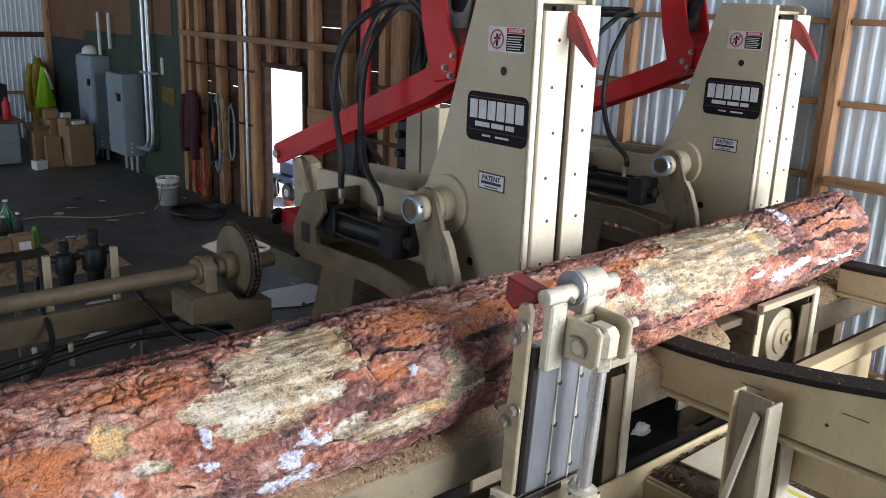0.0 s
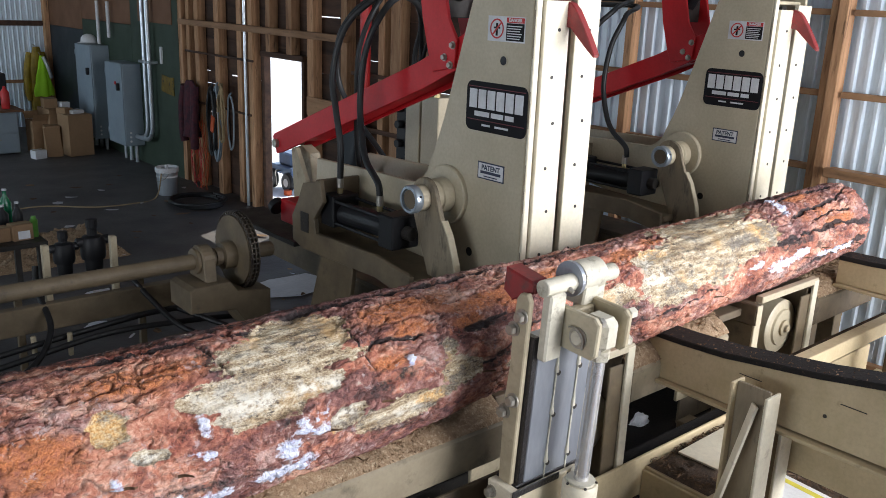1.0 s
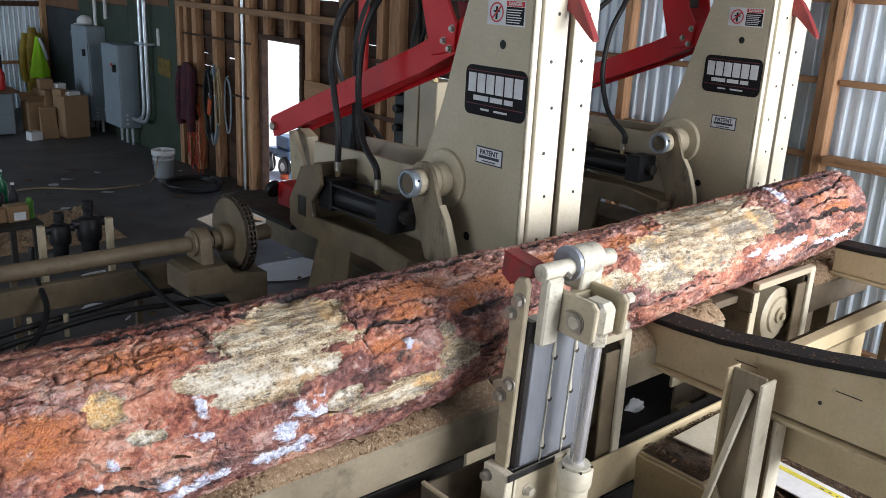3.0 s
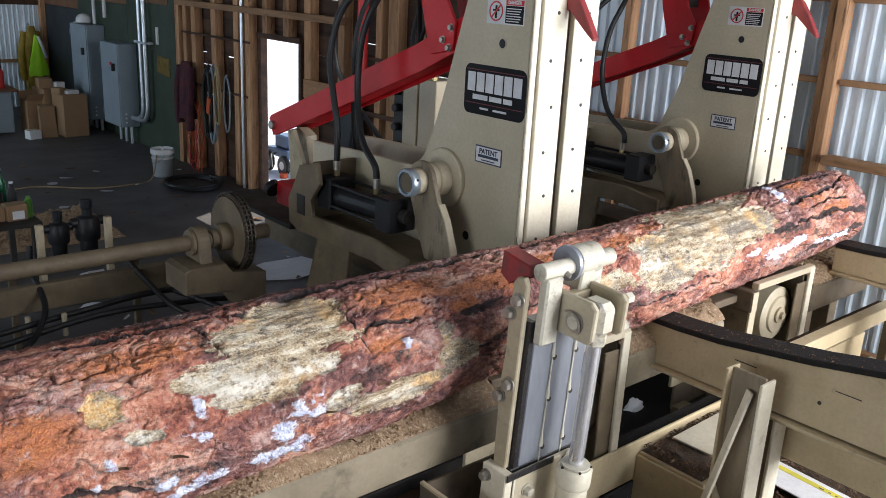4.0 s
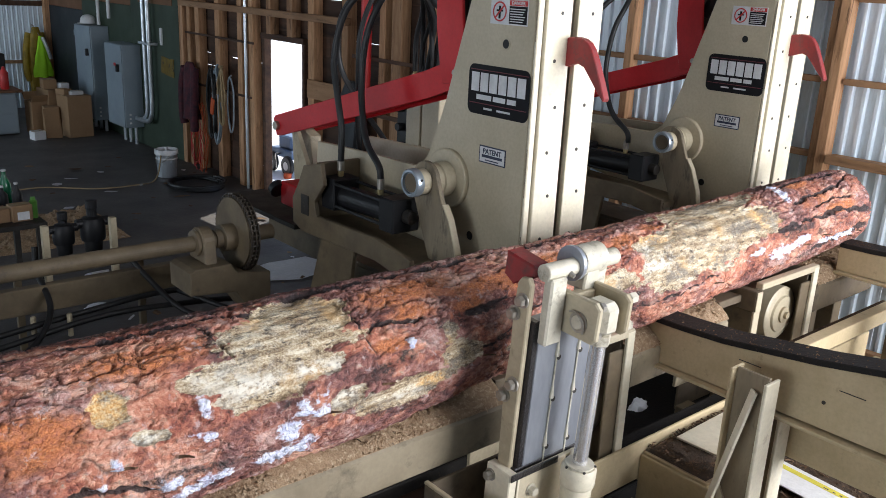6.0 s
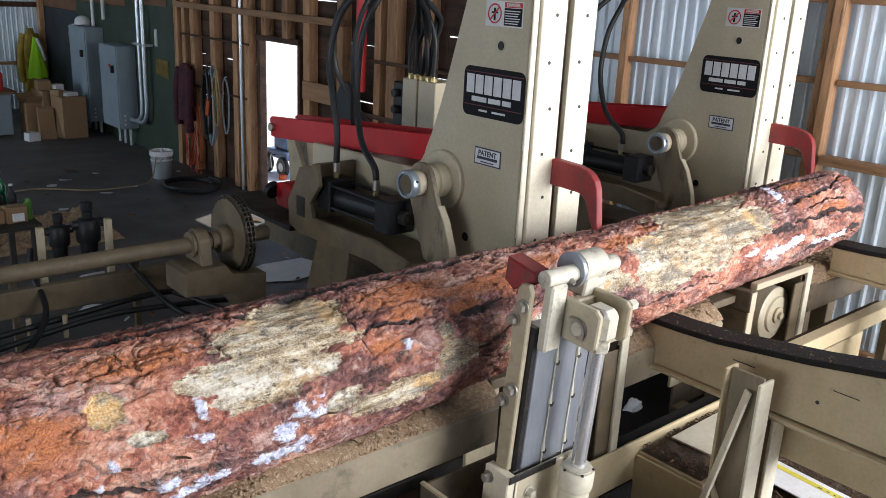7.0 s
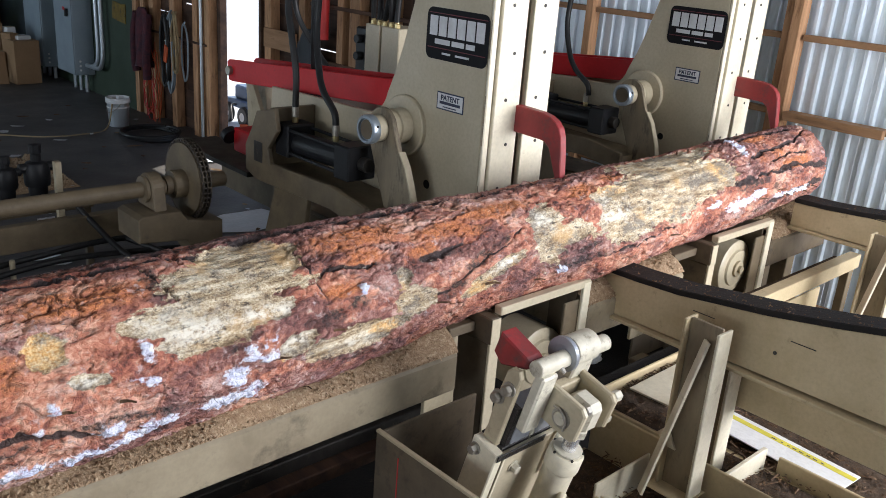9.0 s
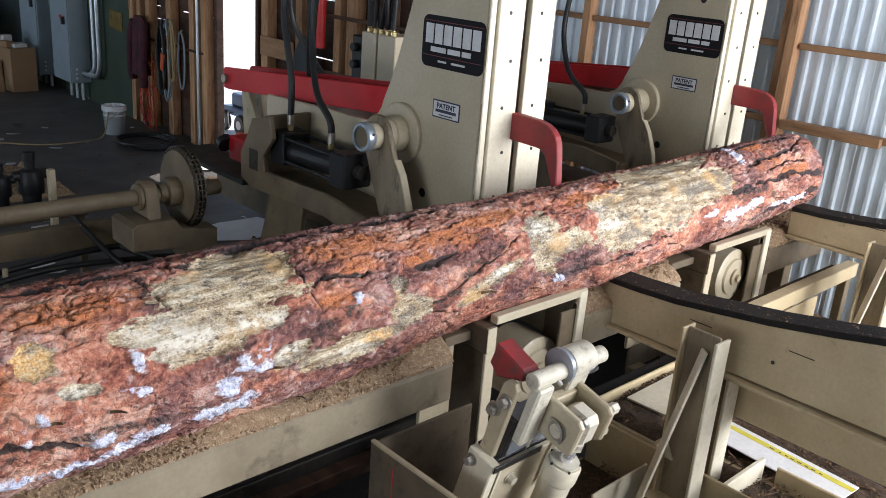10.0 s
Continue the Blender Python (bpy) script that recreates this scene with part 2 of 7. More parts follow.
def prism(points, axis, a, b, bevel=0.003, m=None):
    """A plate: the outline, given in the two other axes, from a to b along axis."""
    bm = bmesh.new()
    def at(p, v):
        return {"x": (v, p[0], p[1]), "y": (p[0], v, p[1]), "z": (p[0], p[1], v)}[axis]
    lo = [bm.verts.new(at(p, a)) for p in points]
    hi = [bm.verts.new(at(p, b)) for p in points]
    n = len(points)
    bm.faces.new(lo), bm.faces.new(hi[::-1])
    for i in range(n):
        bm.faces.new((lo[i], hi[i], hi[(i + 1) % n], lo[(i + 1) % n]))
    bmesh.ops.recalc_face_normals(bm, faces=bm.faces)
    if bevel:
        caps = [e for e in bm.edges if len(e.link_faces) == 2 and any(len(f.verts) == n for f in e.link_faces)] if n > 4 else bm.edges[:]
        bmesh.ops.bevel(bm, geom=caps, offset=min(bevel, 0.3 * abs(b - a)), segments=1, affect="EDGES")
    if m:
        bm.transform(m)
    return bm


def cyl(p, q, r, r2=None, n=28, bevel=0.003):
    p, q = Vector(p), Vector(q)
    d = q - p
    bm = bmesh.new()
    bmesh.ops.create_cone(bm, cap_ends=True, segments=n, radius1=r, radius2=r if r2 is None else r2, depth=d.length)
    if bevel:
        rim = [e for e in bm.edges if any(len(f.verts) > 4 for f in e.link_faces)]
        bmesh.ops.bevel(bm, geom=rim, offset=min(bevel, r * 0.25), segments=1, affect="EDGES")
    bm.transform(Matrix.Translation((p + q) / 2) @ d.to_track_quat("Z", "Y").to_matrix().to_4x4())
    return bm


def lathe(profile, at, direction, n=32, caps=True):
    """Turned shape: (radius, along) pairs round direction from at."""
    bm = bmesh.new()
    rings = []
    for r, a in profile:
        rings.append([bm.verts.new((r * math.cos(i * math.tau / n), r * math.sin(i * math.tau / n), a)) for i in range(n)])
    for k in range(len(rings) - 1):
        for i in range(n):
            bm.faces.new((rings[k][i], rings[k][(i + 1) % n], rings[k + 1][(i + 1) % n], rings[k + 1][i]))
    if caps:
        bm.faces.new(rings[0][::-1]), bm.faces.new(rings[-1])
    bm.transform(Matrix.Translation(at) @ Vector(direction).to_track_quat("Z", "Y").to_matrix().to_4x4())
    return bm


def spline(points, steps=10):
    p = [Vector(v) for v in points]
    p = [2 * p[0] - p[1]] + p + [2 * p[-1] - p[-2]]
    out = []
    for i in range(1, len(p) - 2):
        for k in range(steps):
            t = k / steps
            out.append(0.5 * (2 * p[i] + (p[i + 1] - p[i - 1]) * t + (2 * p[i - 1] - 5 * p[i] + 4 * p[i + 1] - p[i + 2]) * t * t
                              + (3 * p[i] - p[i - 1] - 3 * p[i + 1] + p[i + 2]) * t ** 3))
    return out + [p[-2]]


def tube(points, r, n=12, steps=10, smooth=True):
    pts = spline(points, steps) if smooth else [Vector(v) for v in points]
    bm = bmesh.new()
    side, rings = None, []
    for i, c in enumerate(pts):
        d = (pts[min(i + 1, len(pts) - 1)] - pts[max(i - 1, 0)]).normalized()
        if side is None:
            side = d.orthogonal().normalized()
        side = (side - d * side.dot(d)).normalized()
        up = d.cross(side)
        rings.append([bm.verts.new(c + r * (math.cos(k * math.tau / n) * side + math.sin(k * math.tau / n) * up)) for k in range(n)])
    for a, b in zip(rings, rings[1:]):
        for k in range(n):
            bm.faces.new((a[k], a[(k + 1) % n], b[(k + 1) % n], b[k]))
    bm.faces.new(rings[0][::-1]), bm.faces.new(rings[-1])
    return bm


def hexbolt(at, direction, r=0.016, h=0.014, washer=True):
    d = Vector(direction).normalized()
    a = Vector(at)
    bm = cyl(a, a + d * (h + 0.004), r, n=6, bevel=0.002)
    if washer:
        bm = join(bm, cyl(a, a + d * 0.004, r * 1.35, n=16, bevel=0))
    return bm


def letters(text, size, m, material, parent, depth=0.0006):
    cu = bpy.data.curves.new("writing", "FONT")
    cu.offset = size * 0.028
    cu.body, cu.size, cu.extrude, cu.align_x, cu.align_y = text, size, depth, "CENTER", "CENTER"
    tmp = new("writing_tmp", cu)
    dg = bpy.context.evaluated_depsgraph_get()
    me = bpy.data.meshes.new_from_object(tmp.evaluated_get(dg))
    bpy.data.objects.remove(tmp)
    me.name = "writing"
    me.materials.clear()
    me.materials.append(material)
    ob = new("writing", me)
    ob.parent = parent
    ob.matrix_basis = m
    return ob


# ---- ground and shed ----
WALL_X, END_Y = 5.75, 19.0


def wavy(a0, a1, z0, z1, pitch=0.092, depth=0.022, rib=0.35):
    """A ribbed steel sheet in the plane of the first axis and z: flat pans with narrow raised ribs."""
    bm = bmesh.new()
    xs, x = [], a0
    while x < a1 - 1e-6:
        for u, h in ((0.0, 0), (0.55, 0), (0.66, 1), (0.86, 1), (0.97, 0)):
            if x + u * pitch <= a1:
                xs.append((x + u * pitch, h * depth))
        x += pitch
    xs.append((a1, 0))
    n = len(xs)
    front = [[bm.verts.new((u, h, z)) for u, h in xs] for z in (z0, z1)]
    back = [[bm.verts.new((u, h - 0.003, z)) for u, h in xs] for z in (z0, z1)]
    for i in range(n - 1):
        bm.faces.new((front[0][i], front[1][i], front[1][i + 1], front[0][i + 1]))
        bm.faces.new((back[0][i], back[0][i + 1], back[1][i + 1], back[1][i]))
        for k in (0, 1):
            bm.faces.new((front[k][i], front[k][i + 1], back[k][i + 1], back[k][i]))
    bmesh.ops.recalc_face_normals(bm, faces=bm.faces)
    return bm


def ground_and_floor():
    bm = bmesh.new()
    bmesh.ops.create_grid(bm, x_segments=60, y_segments=60, size=300)
    for v in bm.verts:
        d = math.hypot(v.co.x, v.co.y)
        v.co.z = -0.12 + (0.8 * noise.noise(v.co * 0.02) if d > 40 else 0)
    g = part("ground", bm, M_SNOW)
    tagged(g, "snow-covered yard round the shed", "ground", kind="structure")
    bm = bmesh.new()
    bmesh.ops.create_grid(bm, x_segments=90, y_segments=150, size=1)
    for v in bm.verts:
        v.co.x, v.co.y = -6.2 + (v.co.x + 1) * 6.05, -4.6 + (v.co.y + 1) * 12.0
        v.co.z = 0.012 * noise.noise(v.co * 1.1) + 0.006 * noise.noise(v.co * 4)
    ret = bmesh.ops.extrude_face_region(bm, geom=bm.faces[:])
    for v in ret["geom"]:
        if isinstance(v, bmesh.types.BMVert):
            v.co.z = -0.14
    bmesh.ops.recalc_face_normals(bm, faces=bm.faces)
    tagged(part("floor", bm, M_FLOOR, smooth=True), "dark dirty shed floor strewn with sawdust", "floor", kind="structure")


def shed():
    east = empty("wall_east", label="timber-framed shed wall, part board-sheathed and part steel-clad", category="wall", kind="structure")
    # posts and studs
    def stick(name, x0, x1, y0, y1, z0, z1, m, lean=0.0):
        o = part(name, box(0, x1 - x0, 0, y1 - y0, 0, z1 - z0, 0.004), m, east)
        o.location = (x0, y0, z0)
        o.rotation_euler[0] = lean
        return o
    stick("post", 5.655, 5.76, 2.675, 2.742, -0.05, 5.0, M_STUD)
    stick("post", 5.675, 5.76, 2.748, 2.80, -0.05, 5.0, M_STUD)
    stick("post", 5.66, 5.76, 4.36, 4.43, -0.05, 5.0, M_STUD)
    stick("post", 5.64, 5.76, 5.62, 5.76, -0.05, 5.0, M_STUD)
    stick("post", 5.64, 5.80, 1.10, 1.245, -0.05, 5.0, M_STUD)
    for z in (1.86, 2.36, 2.88, 3.5, 1.2, 0.6, 4.2):
        for a, b in ((1.25, 2.655), (2.805, 4.355), (4.435, 5.61)):
            stick("girt", 5.69, 5.755, a, b, z, z + 0.04, M_GIRT)
    stick("girt", 5.62, 5.668, 2.0, 2.655, 1.845, 1.905, M_GIRT)
    for a in np.arange(1.25, 5.6, 0.95):
        o = part("cladding_sheet", wavy(0, 0.948, -0.1, 5.05), M_SHEET, east)
        o.matrix_basis = Matrix.Translation((5.81, a, 0)) @ Matrix.Rotation(radians(90), 4, "Z")
    # board-sheathed bay with the open man door
    rng = random.Random(3)
    y = 5.77
    for y, w in ((6.15, 0.09), (6.80, 0.12), (7.36, 0.17), (7.62, 0.10), (8.33, 0.12), (9.02, 0.14), (10.50, 0.11), (10.84, 0.13), (11.48, 0.14), (12.12, 0.13), (12.44, 0.10)):
        stick("stud", 5.62, 5.745, y - w / 2, y + w / 2, 0.0, 5.0, M_STUD, rng.uniform(-0.008, 0.008))
    for y, w in ((9.53, 0.13), (10.05, 0.11)):
        stick("cripple_stud", 5.62, 5.745, y - w / 2, y + w / 2, 2.135, 5.0, M_STUD, rng.uniform(-0.006, 0.006))
    stick("girt", 5.53, 5.62, 8.2, 12.55, 2.36, 2.44, M_GIRT)
    stick("girt", 5.60, 5.618, 5.77, 8.15, 2.02, 2.06, M_BOARD)
    stick("girt", 5.60, 5.618, 5.77, 8.3, 1.42, 1.47, M_BOARD)
    stick("girt", 5.60, 5.618, 10.42, 12.5, 1.97, 2.00, M_BOARD)
    stick("girt", 5.60, 5.618, 10.5, 12.5, 1.25, 1.28, M_BOARD)
    z = -0.06
    while z < 5.0:
        h = rng.uniform(0.17, 0.24)
        for a, b in (((5.77, 9.345), (10.345, 12.68)) if z < 2.03 else ((5.77, 9.3), (9.305, 12.68))):
            cuts = [a] + sorted(rng.uniform(a + 0.4, b - 0.4) for _ in range(3)) + [b]
            for c0, c1 in zip(cuts, cuts[1:]):
                o = part("board", box(0, 0.02, 0, c1 - c0 - 0.004, 0, h - rng.choice((-0.004,) * 8 + (0.008, 0.013)), 0.002), M_BOARD, east)
                o.location = (5.75 + rng.uniform(0, 0.004), c0, z)
                o.rotation_euler[0] = rng.uniform(-0.004, 0.004)
        z += h
    # door opening
    for nm, b in (("door_jamb", box(5.70, 5.80, 10.30, 10.37, 0, 2.06, 0.004)), ("door_jamb", box(5.70, 5.80, 9.31, 9.37, 0, 2.06, 0.004)), ("door_header", box(5.68, 5.80, 9.31, 10.37, 2.061, 2.13, 0.004))):
        part(nm, b, M_BOARD, east)
    part("header_board", box(5.772, 5.79, 9.30, 10.39, 2.05, 2.32, 0.002), M_BOARD, east)
    part("corner_block", box(5.58, 5.617, 8.40, 9.06, 1.46, 1.68, 0.006), M_GIRT, east)
    part("corner_stud", box(5.60, 5.745, 12.57, 12.70, 0, 5.0, 0.004), M_STUD, east)
    # green panels over the far bay
    part("green_panel", box(5.60, 5.62, 12.71, 14.55, 0, 5.0, 0.003), M_GREEN, east)
    part("green_panel", box(5.60, 5.62, 14.556, 16.9, 0, 2.25, 0.003), M_GREEN, east)
    part("hardboard_panel", box(5.60, 5.62, 14.556, 16.9, 2.256, 5.0, 0.003), M_RUST, east)
    part("slate_panel", box(5.60, 5.62, 16.906, 18.95, 0, 2.05, 0.003), M_NAVY, east)
    part("hardboard_panel", box(5.60, 5.62, 16.906, 18.95, 2.056, 5.0, 0.003), M_RUST, east)
    part("hardboard_panel", box(5.585, 5.597, 12.9, 14.2, 2.33, 3.4, 0.003), M_RUST, east)
    part("backing_board", box(5.64, 5.66, 12.705, 19.0, 0, 5.0, 0), M_BOARD, east)
    part("corner_post", box(5.50, 5.595, 18.82, 18.98, 0, 5.0, 0.005), M_STUD, east)
    north = empty("wall_north", label="ribbed white steel end wall", category="wall", kind="structure")
    for a in np.arange(-6.2, 5.7, 0.95):
        o = part("cladding_sheet", wavy(0, 0.948, -0.1, 5.05), M_SHEET, north)
        o.matrix_basis = Matrix.Translation((a + 0.948, END_Y + 0.03, 0)) @ Matrix.Rotation(radians(180), 4, "Z")
    part("girt", box(-6.2, 5.5, END_Y - 0.07, END_Y - 0.01, 2.02, 2.12, 0.004), M_BOARD, north)
    part("girt", box(-6.2, 5.5, END_Y - 0.07, END_Y - 0.01, 0.9, 0.96, 0.004), M_GIRT, north)
    # unseen wall; its two openings are added to go with the fill lamps
    west = empty("wall_west", label="unseen steel-clad shed wall with added openings for fill light", category="wall", kind="structure")
    part("cladding", box(-6.25, -6.2, 3.6, 13.0, -0.1, 5.1, 0), M_SHEET, west)
    part("cladding", box(-6.25, -6.2, 13.001, 17.4, 4.1, 5.1, 0), M_SHEET, west)
    part("cladding", box(-6.25, -6.2, 17.401, 19.1, -0.1, 5.1, 0), M_SHEET, west)
    # unseen block under the camera, added to keep west light off the chip box
    tagged(part("platform", box(-3.4, 1.20, -3.6, 0.75, 0.0, 1.25, 0.01), M_BOARD), "unseen timber platform added beside the log deck to shade it", "platform", kind="structure")
    part("cladding", box(-6.25, -6.2, -4.5, -0.6, -0.1, 5.1, 0), M_SHEET, west)
    part("cladding", box(-6.25, -6.2, -0.599, 3.599, 4.2, 5.1, 0), M_SHEET, west)
    south = empty("wall_south", label="open log-deck side of the shed with posts", category="wall", kind="structure")
    for x in (-6.1, 5.6):
        part("post", box(x, x + 0.15, -4.62, -4.47, -0.1, 5.0, 0.004), M_STUD, south)
    part("header", box(-6.1, 5.75, -4.62, -4.47, 4.7, 5.0, 0.004), M_STUD, south)
    # unseen cladding, added to hold back daylight west of the opening
    part("cladding", box(-6.2, 1.6, -4.46, -4.42, -0.1, 5.1, 0), M_SHEET, south)
    # roof is out of view, added to shut the sky out of the interior
    ceil = part("ceiling", box(-6.4, 5.95, -4.8, 19.2, 5.12, 5.2, 0), M_ROOF)
    tagged(ceil, "unseen dull steel roof deck that keeps the shed dark", "ceiling", kind="structure")


ground_and_floor()
shed()


# ---- the log ----
def fbm(x, y, z, octaves=5, gain=0.55, seed=0):
    """Smooth noise for arrays, about -1 to 1."""
    def hashed(i, j, k):
        n = (i * 374761393 + j * 668265263 + k * 2147483647 + seed * 1274126177) & 0xFFFFFFFF
        n = ((n ^ (n >> 13)) * 1274126177) & 0xFFFFFFFF
        return ((n ^ (n >> 16)) & 0xFFFF) / 32767.5 - 1
    out, amp, tot = 0, 1.0, 0.0
    for _ in range(octaves):
        i, j, k = (np.floor(v).astype(np.int64) for v in (x, y, z))
        u, v, w = (a - b for a, b in ((x, i), (y, j), (z, k)))
        u, v, w = (a * a * (3 - 2 * a) for a in (u, v, w))
        s = 0
        for di in (0, 1):
            for dj in (0, 1):
                for dk in (0, 1):
                    s = s + hashed(i + di, j + dj, k + dk) * (u if di else 1 - u) * (v if dj else 1 - v) * (w if dk else 1 - w)
        out, tot, amp = out + amp * s, tot + amp, amp * gain
        x, y, z = x * 2.03, y * 2.03, z * 2.03
    return out / tot


LOG_Y, LOG_X0, LOG_X1 = 2.25, -1.0, 4.99
# places on the log: along it, angle from the top towards the open side (degrees), half length, half angle, lean in degrees a metre
PEELED = [(1.31, 15, 0.16, 17, 20), (1.22, 36, 0.22, 17, 25), (1.15, 54, 0.24, 13, 20), (1.10, 67, 0.14, 9, 15), (0.93, 52, 0.08, 5, 30),
          (0.67, 52, 0.055, 11, 10), (0.755, 73, 0.055, 5, 20), (1.38, 88, 0.07, 8, -30), (1.50, 99, 0.10, 10, 0), (1.63, 99, 0.12, 12, 20), (1.81, 64, 0.03, 7, 0),
          (1.86, 85, 0.10, 12, 30), (1.73, 97, 0.09, 6, 0), (2.28, 84, 0.15, 7, -50), (2.18, 97, 0.10, 6, -10), (2.58, 62, 0.10, 34, -40), (2.72, 66, 0.13, 11, -30),
          (3.02, 37, 0.12, 14, 0), (3.2, 42, 0.2, 16, 0), (3.45, 45, 0.46, 38, 0), (3.55, 5, 0.40, 24, 0), (3.10, 70, 0.28, 18, 10), (3.78, 45, 0.22, 28, 0)]
SNOWY = [(0.915, 66, 0.022, 9, 0), (0.91, 82, 0.05, 4, 60), (1.17, 98, 0.05, 15, 60), (1.205, 85, 0.034, 9, 0), (1.27, 85, 0.04, 7, -60), (1.14, 115, 0.12, 9, 10), (1.22, 111, 0.06, 10, 0),
         (0.94, 113, 0.07, 5, 0), (0.86, 119, 0.10, 5, -10), (0.80, 109, 0.05, 8, 0), (0.74, 122, 0.10, 5, 0), (0.66, 84, 0.02, 5, 80), (0.62, 95, 0.03, 3, 0), (0.58, 121, 0.09, 4, 0),
         (1.637, 63, 0.018, 5, 0), (4.20, 4, 0.07, 6, 0), (4.18, 24, 0.05, 13, 0), (3.76, 84, 0.09, 5, -30), (4.02, 92, 0.15, 9, 0), (4.2, 87, 0.1, 6, 0), (4.45, 100, 0.1, 4, 0), (4.70, 105, 0.13, 6, 0), (2.64, 103, 0.03, 5, 0)]
TARRY = [(1.06, -14, 0.5, 6, 0), (0.6, -22, 0.5, 8, 0), (0.5, 101, 0.12, 5, 20), (1.52, 76, 0.08, 6, -30), (1.62, 71, 0.05, 6, 0), (1.79, 60, 0.035, 9, 0), (2.05, 86, 0.08, 9, -60), (2.18, 70, 0.08, 7, -60), (2.32, 60, 0.06, 5, -60), (2.03, 56, 0.05, 4, 0), (2.62, 88, 0.07, 6, -60), (2.78, 86, 0.08, 4, -40),
         (1.47, 99, 0.03, 5, 0), (4.14, 73, 0.2, 6, 0), (4.25, -12, 0.2, 12, 0), (1.0, 28, 0.03, 16, 0), (1.75, -5, 0.5, 4, 0), (2.7, -5, 0.4, 4, 0), (2.75, 98, 0.2, 7, 0), (0.85, 104, 0.3, 4, 20), (1.15, 78, 0.05, 4, 0)]
RUSTY = [(2.05, 35, 0.17, 10, 0), (1.94, 48, 0.07, 6, 0), (2.17, 42, 0.1, 6, 0), (1.57, 60, 0.08, 6, 0), (1.68, 42, 0.10, 7, 0), (0.82, 26, 0.22, 13, 0), (1.68, 22, 0.25, 12, 0), (2.36, 26, 0.22, 11, 0), (2.86, 26, 0.11, 14, 0),
         (3.12, 14, 0.09, 6, 0), (4.4, 42, 0.2, 11, 0), (4.4, 10, 0.16, 7, 0), (4.62, 62, 0.2, 8, 0), (0.45, 60, 0.2, 18, 0), (1.49, 112, 0.05, 7, 0)]
# amber and bleached places of the bare wood; long black furrows (x, angle, x, angle, half angle)
AMBER = [(0.66, 50, 0.06, 12, 0), (1.31, 96, 0.03, 6, 0), (2.19, 97, 0.10, 6, 0), (3.90, 42, 0.11, 14, 0), (3.05, 30, 0.12, 9, 0), (1.72, 99, 0.08, 5, 0)]
BLEACHED = [(1.08, 60, 0.13, 8, 10), (1.27, 60, 0.11, 7, 10), (0.95, 50, 0.07, 5, 0), (1.39, 86, 0.06, 7, -30), (2.30, 82, 0.10, 4, -50), (0.755, 73, 0.05, 4, 20), (2.98, 38, 0.08, 9, 0), (3.0, 60, 0.12, 9, 0), (2.58, 50, 0.06, 14, 0), (1.62, 102, 0.07, 5, 0)]
FURROWS = [(4.22, 38, 4.62, 34, 4), (4.55, 38, 4.97, 14, 3), (3.98, 68, 4.40, 66, 4), (4.3, 66, 4.97, 74, 4), (4.2, 0, 4.95, 2, 4), (4.3, 112, 4.97, 100, 5), (1.90, 56, 2.12, 52, 3),
           (1.95, 96, 2.44, 52, 1.8), (0.40, 92, 0.76, 107, 2.5), (2.62, 100, 3.45, 94, 1.5), (0.3, -6, 1.2, 3, 4), (1.3, -4, 2.95, -12, 5), (4.4, 52, 4.8, 50, 2), (0.99, 14, 1.05, 42, 3), (1.45, 20, 1.49, 58, 4), (1.5, 46, 1.72, 48, 2)]


def log_centre(x):
    s = np.clip((x - 2.8) / 2.4, 0, 1)
    s = s * s * (3 - 2 * s)
    r = 0.262 - 0.045 * s
    # the middle of the log is slimmer and hollow underneath
    slim = 0.13 * np.exp(-((x - 2.45) / 0.62) ** 2) + 0.07 * np.exp(-((x - 3.6) / 0.5) ** 2)
    return 1.636 + 0.09 * s + slim * r, r * (1 - slim)


